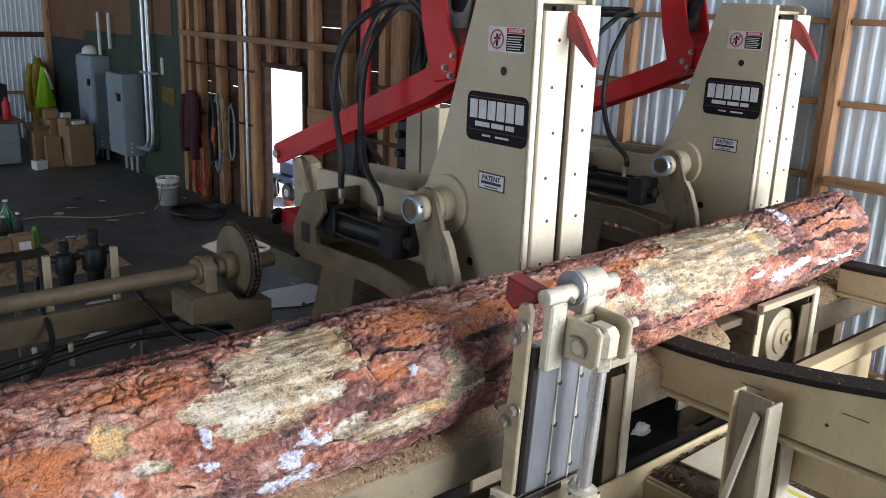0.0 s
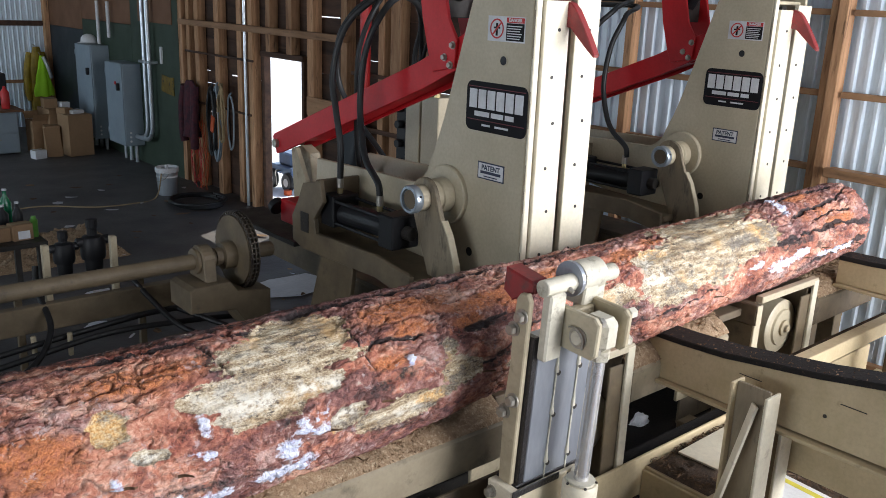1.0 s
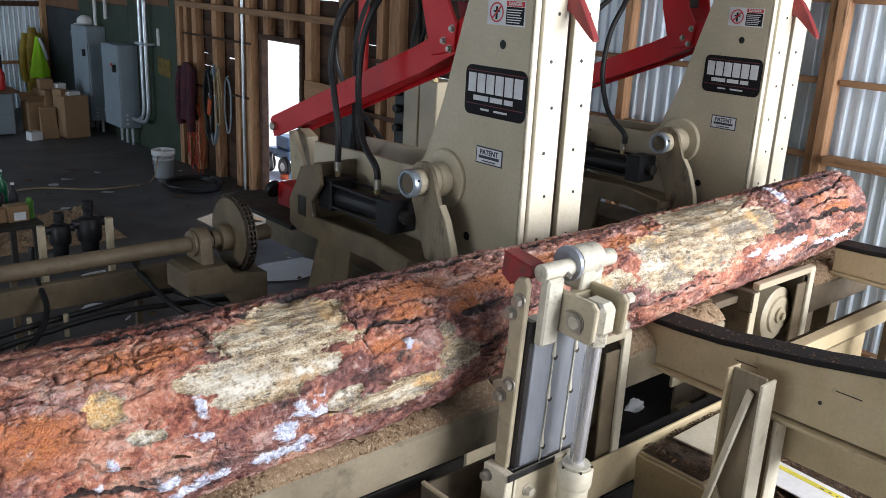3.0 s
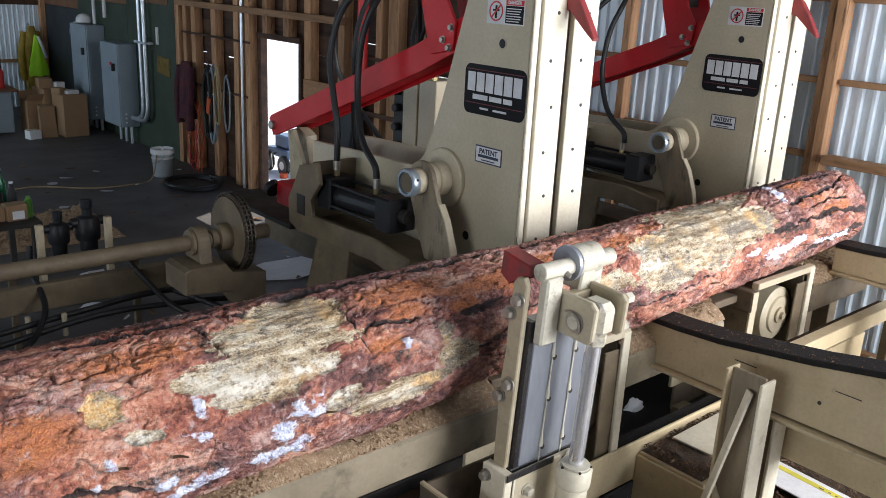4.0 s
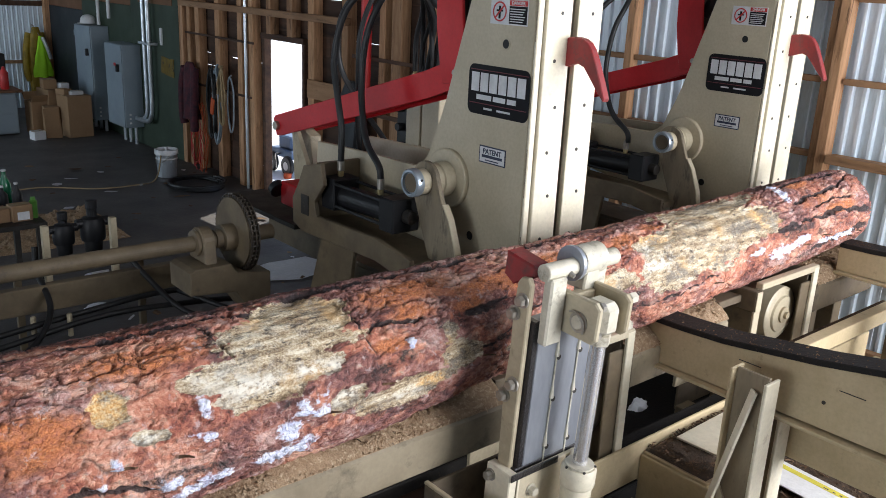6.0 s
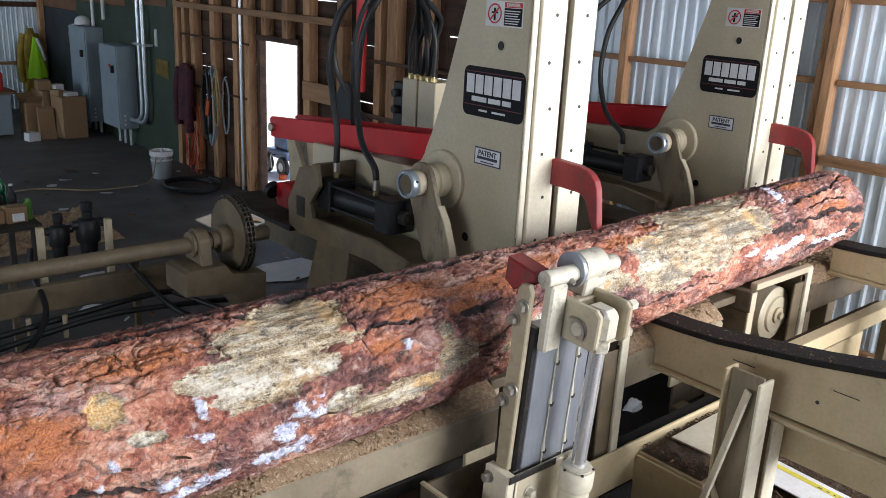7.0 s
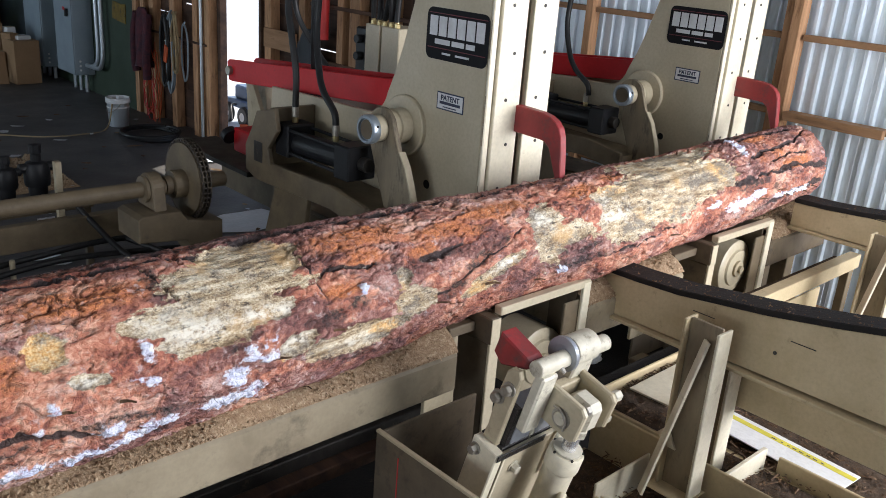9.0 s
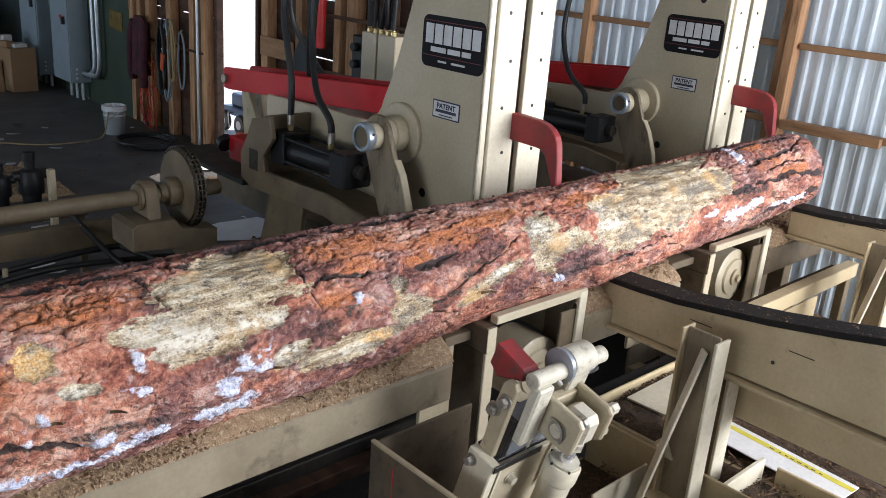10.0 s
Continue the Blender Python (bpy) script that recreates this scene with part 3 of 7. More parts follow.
def bark_log():
    nx, na = 1240, 360
    X = np.linspace(LOG_X0, LOG_X1, nx)[:, None] * np.ones(na)
    A = np.linspace(0, math.tau, na, endpoint=False)[None, :] * np.ones((nx, 1))
    zc, r0 = log_centre(X)
    cx, cy = np.cos(A) * 0.26, np.sin(A) * 0.26
    wob = fbm(X * 1.1, cx * 3, cy * 3, 3, seed=5)
    # plates of bark, longer than wide, with furrows between them
    wx = X + 0.10 * fbm(X * 5, cx * 9, cy * 9, 3, seed=9)
    wa = 0.06 * fbm(X * 6, cx * 10, cy * 10, 3, seed=11)
    furrow = np.abs(fbm(wx * 4.2, (cx + wa) * 11, (cy + wa) * 11, 4, 0.55, seed=2))
    furrow2 = np.abs(fbm(wx * 15, (cx + wa) * 22, (cy + wa) * 22, 4, 0.55, seed=4))
    scaly = fbm(X * 22, cx * 42, cy * 42, 4, 0.65, seed=7)
    deg = (np.degrees(A) + 180) % 360 - 180

    def blob(places, edge, seed, fq=1.0, ragged=1.0):
        out = np.zeros_like(X)
        n = ragged * fbm(X * 6 * fq, cx * 12 * fq, cy * 12 * fq, 4, 0.6, seed=seed)
        n2 = ragged * fbm(X * 24 * fq, cx * 60 * fq, cy * 60 * fq, 3, 0.6, seed=seed + 1)
        for px, pa, hx, ha, lean in places:
            d = np.sqrt(((X - px) / hx) ** 2 + ((deg - pa - lean * (X - px)) / ha) ** 2)
            out = np.maximum(out, np.clip((1.12 + 0.5 * n + 0.35 * n2 - d) / edge, 0, 1))
        return out
    peel = blob(PEELED, 0.32, 21)
    snow = blob(SNOWY, 0.6, 31, 2.6, 1.6) * np.clip(1.35 + 1.3 * fbm(X * 14, cx * 30, cy * 30, 3, seed=33), 0, 1)
    tar = blob(TARRY, 0.4, 41)
    rust = blob(RUSTY, 0.5, 51)
    amber, bleach = blob(AMBER, 0.6, 81, 2.0, 1.6), blob(BLEACHED, 0.7, 91, 2.0, 1.8)
    meander = 7 * fbm(X * 5, cx * 4, cy * 4, 3, seed=95) + 5 * fbm(X * 22, cx * 14, cy * 14, 3, seed=96)
    deep = np.zeros_like(X)
    for x0, a0, x1, a1, w in FURROWS:
        line = a0 + (a1 - a0) * (X - x0) / (x1 - x0) + meander
        fade = np.clip(np.minimum(X - x0, x1 - X) / 0.06 + 0.5, 0, 1)
        thick = 1.5 * w * (0.75 + 0.9 * fbm(X * 9, cx * 9, cy * 9, 3, seed=97))
        deep = np.maximum(deep, fade * np.clip(1.4 * (1 - np.abs(deg - line) / np.maximum(thick, 0.5)), 0, 1))
    tar = np.maximum(tar, deep * (1 - 0.4 * peel))
    crack = np.clip(1 - furrow / 0.055, 0, 1)
    crack2 = np.clip(1 - furrow2 / 0.055, 0, 1)
    # bark flakes off in layers: each layer has a ragged, steep edge
    steps, drop = np.zeros_like(X), np.zeros_like(X)
    for k, (f1, f2, amp, cut) in enumerate(((3.4, 8, 0.0065, -0.05), (7, 13, 0.0055, 0.0), (14, 21, 0.0045, 0.02), (26, 36, 0.0035, 0.0))):
        n = fbm((X + 0.03 * scaly) * f1, (cx + 0.006 * scaly) * f2, cy * f2, 5, 0.6, seed=61 + k)
        on = np.clip((n - cut) / 0.045, 0, 1)
        steps, drop = steps + on * (0.35, 0.30, 0.20, 0.15)[k], drop + amp * (on - 0.5)
    R = r0 * (1 + 0.018 * wob) + (1 - peel) * (0.75 * drop - 0.011 * crack - 0.006 * crack2 + 0.004 * scaly) \
        - peel * (0.014 - 0.007 * fbm(X * 3, cx * 40, cy * 40, 4, 0.6, seed=71) - 0.003 * scaly) + snow * 0.012 - 0.016 * deep
    # small stub scars
    for kx, ka, kr, kh in ((1.95, 62, 0.035, 0.018), (2.45, 30, 0.03, 0.01), (1.25, 85, 0.045, 0.015), (3.2, 40, 0.04, 0.012)):
        d2 = ((X - kx) / kr) ** 2 + ((deg - ka) * math.pi / 180 * 0.26 / kr) ** 2
        R = R + kh * np.exp(-d2) * (1 + 0.6 * scaly)
    V = np.stack([X, LOG_Y - np.sin(A) * R, zc + np.cos(A) * R], -1).reshape(-1, 3)
    idx = np.arange(nx * na).reshape(nx, na)
    q = np.stack([idx[:-1], np.roll(idx, -1, 1)[:-1], np.roll(idx, -1, 1)[1:], idx[1:]], -1).reshape(-1, 4)
    # sawn ends: rings of faces down to the pith
    verts, faces = V.tolist(), q[:, ::-1].tolist()
    for end, col in ((0, idx[0]), (1, idx[-1])):
        ring = col.tolist()
        c = Vector((X[0 if end == 0 else -1, 0], LOG_Y, float(zc[0 if end == 0 else -1, 0])))
        for f in (0.93, 0.5, 0.02):
            nxt = []
            for k, v in enumerate(col.tolist()):
                p = Vector(verts[v])
                p = c + (p - c) * f
                p.x = c.x + (0.006 if end else -0.006)
                nxt.append(len(verts))
                verts.append(tuple(p))
            for k in range(na):
                a, b = ring[k], ring[(k + 1) % na]
                d, e = nxt[(k + 1) % na], nxt[k]
                faces.append([a, b, d, e] if end == 0 else [e, d, b, a])
            ring = nxt
    me = bpy.data.meshes.new("log")
    me.from_pydata(verts, [], faces)
    n = len(verts)
    for nm, arr, endv in (("peel", peel, 1.0), ("snow", snow, 0.0), ("tar", tar, 0.0), ("rust", rust, 0.0), ("amber", amber, 0.0), ("deep", deep, 0.0), ("bleach", bleach, 0.0), ("crack", np.maximum(crack, 0.7 * crack2), 0.0), ("step", steps, 0.5)):
        at = me.attributes.new(nm, "FLOAT", "POINT")
        vals = np.full(n, endv, dtype=np.float32)
        vals[: nx * na] = arr.ravel()
        at.data.foreach_set("value", vals)
    me.shade_smooth()
    m = bpy.data.materials.new("pine bark")
    m.use_nodes = True
    nt = m.node_tree
    b = nt.nodes["Principled BSDF"]
    def attr(nm):
        a = nt.nodes.new("ShaderNodeAttribute")
        a.attribute_name = nm
        return a.outputs["Fac"]
    tc = nt.nodes.new("ShaderNodeTexCoord")
    mp = nt.nodes.new("ShaderNodeMapping")
    mp.inputs["Scale"].default_value = (0.75, 1, 1)
    nt.links.new(tc.outputs["Object"], mp.inputs[0])
    warp = nt.nodes.new("ShaderNodeTexNoise")
    warp.inputs["Scale"].default_value, warp.inputs["Detail"].default_value = 14, 5
    nt.links.new(mp.outputs[0], warp.inputs["Vector"])
    wv = nt.nodes.new("ShaderNodeVectorMath")
    wv.operation = "MULTIPLY_ADD"
    wv.inputs[1].default_value = (0.085, 0.085, 0.085)
    nt.links.new(warp.outputs["Color"], wv.inputs[0])
    nt.links.new(mp.outputs[0], wv.inputs[2])

    def cells(scale, feature):
        v = nt.nodes.new("ShaderNodeTexVoronoi")
        v.feature = feature
        v.inputs["Scale"].default_value = scale
        nt.links.new(wv.outputs[0], v.inputs["Vector"])
        return v
    grain = noise_node(nt, 9, 8, 0.68, (0.75, 1, 1))
    fine = noise_node(nt, 45, 8, 0.72, (0.75, 1, 1))
    vfine = noise_node(nt, 170, 5, 0.68, (0.85, 1, 1))
    plate_e = cells(17, "DISTANCE_TO_EDGE").outputs["Distance"]
    scale_e = cells(48, "DISTANCE_TO_EDGE").outputs["Distance"]
    tone = nt.nodes.new("ShaderNodeSeparateColor")
    nt.links.new(cells(17, "F1").outputs["Color"], tone.inputs[0])
    tone2 = nt.nodes.new("ShaderNodeSeparateColor")
    nt.links.new(cells(48, "F1").outputs["Color"], tone2.inputs[0])
    key = mix(nt, 0.55, grain, fine)
    key = mix(nt, 0.30, key, noise_node(nt, 3.0, 6, 0.6, (0.6, 1, 1)))
    key = mix(nt, 0.05, key, tone.outputs[0])
    key = mix(nt, 0.05, key, tone2.outputs[0])
    inner = ramp(nt, [(0.39, (0.06, 0.022, 0.018)), (0.44, (0.34, 0.10, 0.065)), (0.50, (0.56, 0.215, 0.13)), (0.57, (0.80, 0.46, 0.33))])
    outer = ramp(nt, [(0.39, (0.016, 0.010, 0.011)), (0.45, (0.11, 0.042, 0.040)), (0.51, (0.28, 0.12, 0.105)), (0.58, (0.60, 0.40, 0.36))])
    nt.links.new(key, inner.inputs[0])
    nt.links.new(key, outer.inputs[0])
    skin = level(nt, times(nt, attr("step"), times(nt, fine, 0.25), "ADD"), 0.42, 0.80)
    col = mix(nt, times(nt, skin, 0.85), inner.outputs[0], outer.outputs[0])
    col = mix(nt, times(nt, level(nt, attr("rust"), 0, 1), level(nt, fine, 0.32, 0.52)), col, mix(nt, level(nt, vfine, 0.35, 0.65), (0.36, 0.095, 0.032), (0.72, 0.27, 0.10)))
    purple = level(nt, noise_node(nt, 3.2, 5, 0.6), 0.52, 0.66)
    col = mix(nt, times(nt, purple, 0.7), col, mix(nt, level(nt, fine, 0.38, 0.60), (0.05, 0.022, 0.026), (0.34, 0.16, 0.165)))
    lav = times(nt, level(nt, noise_node(nt, 19, 8, 0.76), 0.575, 0.65), 0.7)
    col = mix(nt, lav, col, (0.60, 0.48, 0.47))
    # dark furrows between the plates, thin and broken
    gate = level(nt, noise_node(nt, 5, 6, 0.7), 0.50, 0.60)
    furrows = times(nt, level(nt, plate_e, 0.09, 0.02), times(nt, gate, 0.6))
    seams = times(nt, level(nt, scale_e, 0.085, 0.02), times(nt, level(nt, noise_node(nt, 9, 6, 0.7), 0.56, 0.66), 0.35))
    black = level(nt, noise_node(nt, 5.5, 9, 0.72, (0.35, 1.2, 1.2)), 0.60, 0.67)
    dark = times(nt, times(nt, black, 0.85), times(nt, furrows, seams, "MAXIMUM"), "MAXIMUM")
    dark = times(nt, dark, times(nt, attr("tar"), level(nt, fine, 0.38, 0.56)), "MAXIMUM")
    dark = times(nt, dark, times(nt, attr("crack"), times(nt, level(nt, fine, 0.28, 0.46), 0.7)), "MAXIMUM")
    dark = times(nt, dark, level(nt, times(nt, attr("deep"), times(nt, fine, 0.7), "ADD"), 0.55, 0.85), "MAXIMUM")
    col = mix(nt, times(nt, dark, 0.95), col, (0.022, 0.015, 0.016))
    wood = ramp(nt, [(0.38, (0.06, 0.038, 0.024)), (0.45, (0.28, 0.19, 0.105)), (0.51, (0.52, 0.41, 0.26)), (0.59, (0.82, 0.74, 0.58))])
    wfib = noise_node(nt, 30, 9, 0.75, (0.22, 1, 1))
    nt.links.new(mix(nt, 0.35, wfib, vfine), wood.inputs[0])
    wcol = mix(nt, times(nt, level(nt, noise_node(nt, 14, 8, 0.72), 0.52, 0.64), 0.7), wood.outputs[0], mix(nt, level(nt, vfine, 0.4, 0.6), (0.10, 0.07, 0.05), (0.60, 0.51, 0.39)))
    wcol = mix(nt, times(nt, level(nt, noise_node(nt, 60, 7, 0.7, (0.5, 1, 1)), 0.555, 0.63), 0.9), wcol, (0.055, 0.038, 0.028))
    wcol = mix(nt, times(nt, level(nt, noise_node(nt, 6, 6, 0.65), 0.55, 0.66), 0.6), wcol, (0.60, 0.36, 0.14))
    wcol = mix(nt, times(nt, attr("amber"), level(nt, fine, 0.30, 0.55)), wcol, mix(nt, level(nt, vfine, 0.38, 0.62), (0.62, 0.28, 0.06), (0.90, 0.66, 0.32)))
    wcol = mix(nt, times(nt, level(nt, noise_node(nt, 4.5, 7, 0.7), 0.54, 0.64), times(nt, level(nt, fine, 0.35, 0.55), 0.5)), wcol, (0.80, 0.74, 0.62))
    wcol = mix(nt, times(nt, level(nt, noise_node(nt, 9, 9, 0.76, (0.6, 1, 1)), 0.505, 0.585), 0.8), wcol, mix(nt, level(nt, vfine, 0.4, 0.6), (0.075, 0.062, 0.05), (0.26, 0.235, 0.20)))
    wcol = mix(nt, times(nt, attr("bleach"), level(nt, fine, 0.44, 0.56)), wcol, (0.82, 0.77, 0.66))
    edge = level(nt, times(nt, attr("peel"), times(nt, level(nt, fine, 0.30, 0.70), 0.8), "ADD"), 0.62, 0.80)
    col = mix(nt, edge, col, wcol)
    col = mix(nt, level(nt, times(nt, attr("snow"), times(nt, level(nt, mix(nt, 0.5, fine, grain), 0.38, 0.62), 1.0), "ADD"), 0.95, 1.35), col, mix(nt, level(nt, fine, 0.40, 0.60), (0.58, 0.62, 0.84), (0.86, 0.87, 0.94)))
    nt.links.new(col, b.inputs["Base Color"])
    rr = nt.nodes.new("ShaderNodeMapRange")
    rr.inputs[3].default_value, rr.inputs[4].default_value = 0.38, 0.85
    nt.links.new(fine, rr.inputs[0])
    nt.links.new(rr.outputs[0], b.inputs["Roughness"])
    h = mix(nt, 0.5, fine, vfine)
    h = mix(nt, 0.35, h, grain)
    barky = times(nt, 1.0, edge, "SUBTRACT")
    h = mix(nt, times(nt, barky, 0.10), h, level(nt, scale_e, 0.0, 0.12))
    h = mix(nt, times(nt, barky, times(nt, gate, 0.35)), h, level(nt, plate_e, 0.0, 0.15))
    h = mix(nt, times(nt, edge, 0.6), h, wfib)
    bn = nt.nodes.new("ShaderNodeBump")
    bn.inputs["Strength"].default_value, bn.inputs["Distance"].default_value = 1.0, 0.020
    nt.links.new(h, bn.inputs["Height"])
    nt.links.new(bn.outputs[0], b.inputs["Normal"])
    me.materials.append(m)
    log = new("log", me)
    tagged(log, "big pine log with flaking red bark and pale peeled patches", "log")
    # loose curls of bark still hanging on
    rng = random.Random(8)
    for _ in range(14):
        x, a = rng.uniform(0.4, 5.0), radians(rng.uniform(85, 135))
        zz, rr_ = log_centre(np.array(x))
        bmf = bmesh.new()
        L, W = rng.uniform(0.03, 0.07), rng.uniform(0.006, 0.014)
        pts = []
        for i in range(5):
            u = i / 4
            lift = 0.004 + 0.022 * u * u * rng.uniform(0.6, 1.2)
            for s in (-1, 1):
                aa = a + s * W * (1 - 0.5 * u * u) / 0.26 / 2
                r = float(rr_) + lift
                pts.append(bmf.verts.new((x + (u - 0.5) * L, LOG_Y - math.sin(aa) * r, float(zz) + math.cos(aa) * r)))
        for i in range(4):
            bmf.faces.new((pts[2 * i], pts[2 * i + 1], pts[2 * i + 3], pts[2 * i + 2]))
        bmesh.ops.solidify(bmf, geom=bmf.faces[:], thickness=0.003)
        part("bark_flake", bmf, M_FLAKE, log)


bark_log()


# ---- the carriage headblocks ----
def sticker(parent, x, y0, y1, z0, z1):
    """Black maker's plate with rounded corners, on a face towards -x."""
    def rounded(a, b, c, d, r, n=5):
        pts = []
        for cx, cz, s in ((b - r, d - r, 0), (a + r, d - r, 90), (a + r, c + r, 180), (b - r, c + r, 270)):
            pts += [(cx + r * math.cos(radians(s + 90 * i / n)), cz + r * math.sin(radians(s + 90 * i / n))) for i in range(n + 1)]
        return pts
    plate = part("maker_plate", prism(rounded(y0, y1, z0, z1, 0.035), "x", x - 0.002, x, 0), M_PLATE, parent, "black rounded sticker with white block lettering")
    w, h = y1 - y0, z1 - z0
    bars = bmesh.new()
    # six block shapes for the big word, then bars for the small lines
    for i in range(6):
        a = y1 - w * (0.055 + i * 0.151)
        bars = join(bars, box(x - 0.0035, x - 0.002, a - w * 0.128, a, z0 + h * 0.46, z0 + h * 0.84, 0))
    part("lettering", bars, M_INK, plate)
    bars = bmesh.new()
    for a, b in ((0.15, 0.40), (0.43, 0.63), (0.66, 0.80)):
        bars = join(bars, box(x - 0.0035, x - 0.002, y1 - w * b, y1 - w * a, z0 + h * 0.30, z0 + h * 0.40, 0))
    for a, b in ((0.28, 0.42), (0.5, 0.72)):
        bars = join(bars, box(x - 0.0035, x - 0.002, y1 - w * b, y1 - w * a, z0 + h * 0.11, z0 + h * 0.15, 0))
    part("lettering", bars, M_INK, plate)
    part("line", join(box(x - 0.003, x - 0.002, y0 + 0.012, y1 - 0.012, z0 + h * 0.215, z0 + h * 0.23, 0), box(x - 0.003, x - 0.002, y0 + 0.012, y1 - 0.012, z0 + h * 0.885, z0 + h * 0.9, 0)), M_MAROON, plate)
    return plate


def arc(cy, cz, r, a0, a1, n=8):
    return [(cy + r * math.cos(radians(a0 + (a1 - a0) * i / n)), cz + r * math.sin(radians(a0 + (a1 - a0) * i / n))) for i in range(n + 1)]


FACE_LEFT = Matrix(((0, 0, -1, 0), (-1, 0, 0, 0), (0, 1, 0, 0), (0, 0, 0, 1)))  # writing on a face towards -x


def headblock(dy):
    """A knee tower on its base, seen from its -x side. Coordinates relative to x 2.72, y 0."""
    hb = empty("headblock", (2.72, dy, 0), "cream steel sawmill headblock tower with warning stickers", "sawmill carriage", "headblocks on the carriage")
    # outline of the side plates: front edge upright, back edge sloped, foot widening
    outline = [(2.612, 1.30), (2.612, 2.965), (2.64, 2.985), (2.955, 2.985), (2.985, 2.93), (3.165, 2.345), (3.215, 2.21)] + arc(3.42, 2.14, 0.16, 178, 262, 6)[1:] + [(3.75, 1.975), (4.30, 1.955), (4.32, 1.70), (3.74, 1.62)] + [(3.55, 1.58), (3.30, 1.50), (3.05, 1.30)]
    for a, b in ((0.0, 0.024), (0.366, 0.39)):
        part("side_plate", prism(outline, "x", a, b, 0.004), M_CREAM, hb)
    part("back_plate", prism([(2.95, 2.96), (2.975, 2.965), (3.16, 2.36), (3.135, 2.35)], "x", 0.03, 0.10, 0.002), M_CREAM, hb)
    part("top_cap", box(0.03, 0.36, 2.64, 2.72, 2.93, 2.95), M_CREAM, hb)
    # front guide: corner bar, two wear plates and the slot between
    part("corner_bar", box(0.0, 0.034, 2.594, 2.610, 1.30, 2.98, 0.004), M_PALE, hb)
    for z0, z1 in ((1.62, 1.80), (1.98, 2.20), (2.36, 2.52), (2.66, 2.86)):
        part("chipped_edge", box(-0.0012, 0.004, 2.600, 2.604, z0, z1, 0), M_SHADE_GRIME, hb)
    for a, b in ((0.040, 0.194), (0.236, 0.392)):
        p = part("wear_plate", box(a, b, 2.580, 2.609, 1.30, 2.90 if a < 0.2 else 2.93, 0.003), M_PALE, hb, "scuffed pale steel wear plate")
        for i in range(6):
            part("plate_screw", cyl(((a + b) / 2 + (0.012 if i % 2 else -0.015), 2.5815, 1.78 + i * 0.20), ((a + b) / 2 + (0.012 if i % 2 else -0.015), 2.5775, 1.78 + i * 0.20), 0.008, n=10, bevel=0), M_DARK, p)
    part("slot_back", box(0.186, 0.236, 2.66, 2.69, 1.30, 2.92, 0), M_DARK, hb, "dark greasy slot")
    # round holes
    for y, z, r in ((2.776, 2.637, 0.022), (2.939, 1.722, 0.024)):
        part("hole", cyl((-0.002, y, z), (0.001, y, z), r, n=20, bevel=0), M_BLACK, hb)
        part("hole_rim", lathe([(r + 0.003, 0), (r + 0.003, 0.003), (r - 0.002, 0.003), (r - 0.002, 0)], (0.0, y, z), (-1, 0, 0), 20, False), M_CREAM, hb)
    sticker(hb, 0.0, 2.612, 3.005, 2.310, 2.535)
    d = part("danger_sign", box(-0.002, 0, 2.655, 2.885, 2.718, 2.826, 0), M_INK, hb, "white, red and black danger sticker")
    part("panel", box(-0.003, -0.002, 2.660, 2.768, 2.724, 2.798, 0), M_PLATE, d)
    part("panel", box(-0.003, -0.002, 2.660, 2.768, 2.800, 2.822, 0), M_SIGNRED, d)
    letters("DANGER", 0.02, Matrix.Translation((-0.0036, 2.714, 2.811)) @ FACE_LEFT, M_INK, d)
    for i in range(6):
        part("text_bar", box(-0.0036, -0.003, 2.672 + (i % 3) * 0.006, 2.762, 2.784 - i * 0.0105, 2.788 - i * 0.0105, 0), M_INK, d)
    part("ring", lathe([(0.043, 0), (0.043, 0.001), (0.036, 0.001), (0.036, 0)], (-0.002, 2.828, 2.772), (-1, 0, 0), 28, False), M_SIGNRED, d)
    part("slash", box(-0.0035, -0.002, -0.004, 0.004, -0.037, 0.037, 0, Matrix.Translation((0, 2.828, 2.772)) @ Matrix.Rotation(radians(45), 4, "X")), M_SIGNRED, d)
    part("symbol", join(box(-0.003, -0.002, 2.822, 2.834, 2.742, 2.796, 0), box(-0.003, -0.002, 2.808, 2.848, 2.772, 2.780, 0)), M_PLATE, d)
    p = part("patent_sticker", box(-0.002, 0, 2.732, 2.906, 2.092, 2.172, 0), M_NAVYINK, hb, "small white sticker with a dark border")
    part("paper", box(-0.003, -0.002, 2.738, 2.900, 2.098, 2.166, 0), M_INK, p)
    letters("PATENT", 0.033, Matrix.Translation((-0.0036, 2.819, 2.146)) @ FACE_LEFT, M_NAVYINK, p)
    for z, a, b in ((2.118, 2.752, 2.886), (2.104, 2.775, 2.863)):
        part("text_bar", box(-0.0036, -0.003, a, b, z, z + (0.013 if z > 2.11 else 0.005), 0), M_NAVYINK, p)
    # pivot: flange, boss, strap and the blue-collared pin
    cy, cz = 3.112, 1.972
    part("flange", lathe([(0.146, 0), (0.146, 0.020), (0.140, 0.026), (0.0, 0.026)], (0.0, cy, cz), (-1, 0, 0), 48), M_CREAM, hb, smooth=True)
    part("boss", lathe([(0.085, 0), (0.085, 0.06), (0.078, 0.066), (0.078, 0.082), (0.085, 0.088), (0.085, 0.11), (0.0, 0.11)], (-0.026, cy, cz), (-1, 0, 0), 40), M_CREAM, hb, smooth=True)
    strap = arc(cy - 0.004, cz + 0.006, 0.092, 0, 150, 12) + [(2.972, 1.885), (2.928, 1.821), (2.875, 1.69), (2.845, 1.56), (2.84, 1.42), (3.02, 1.42), (3.06, 1.60), (3.14, 1.78), (3.19, 1.90)]
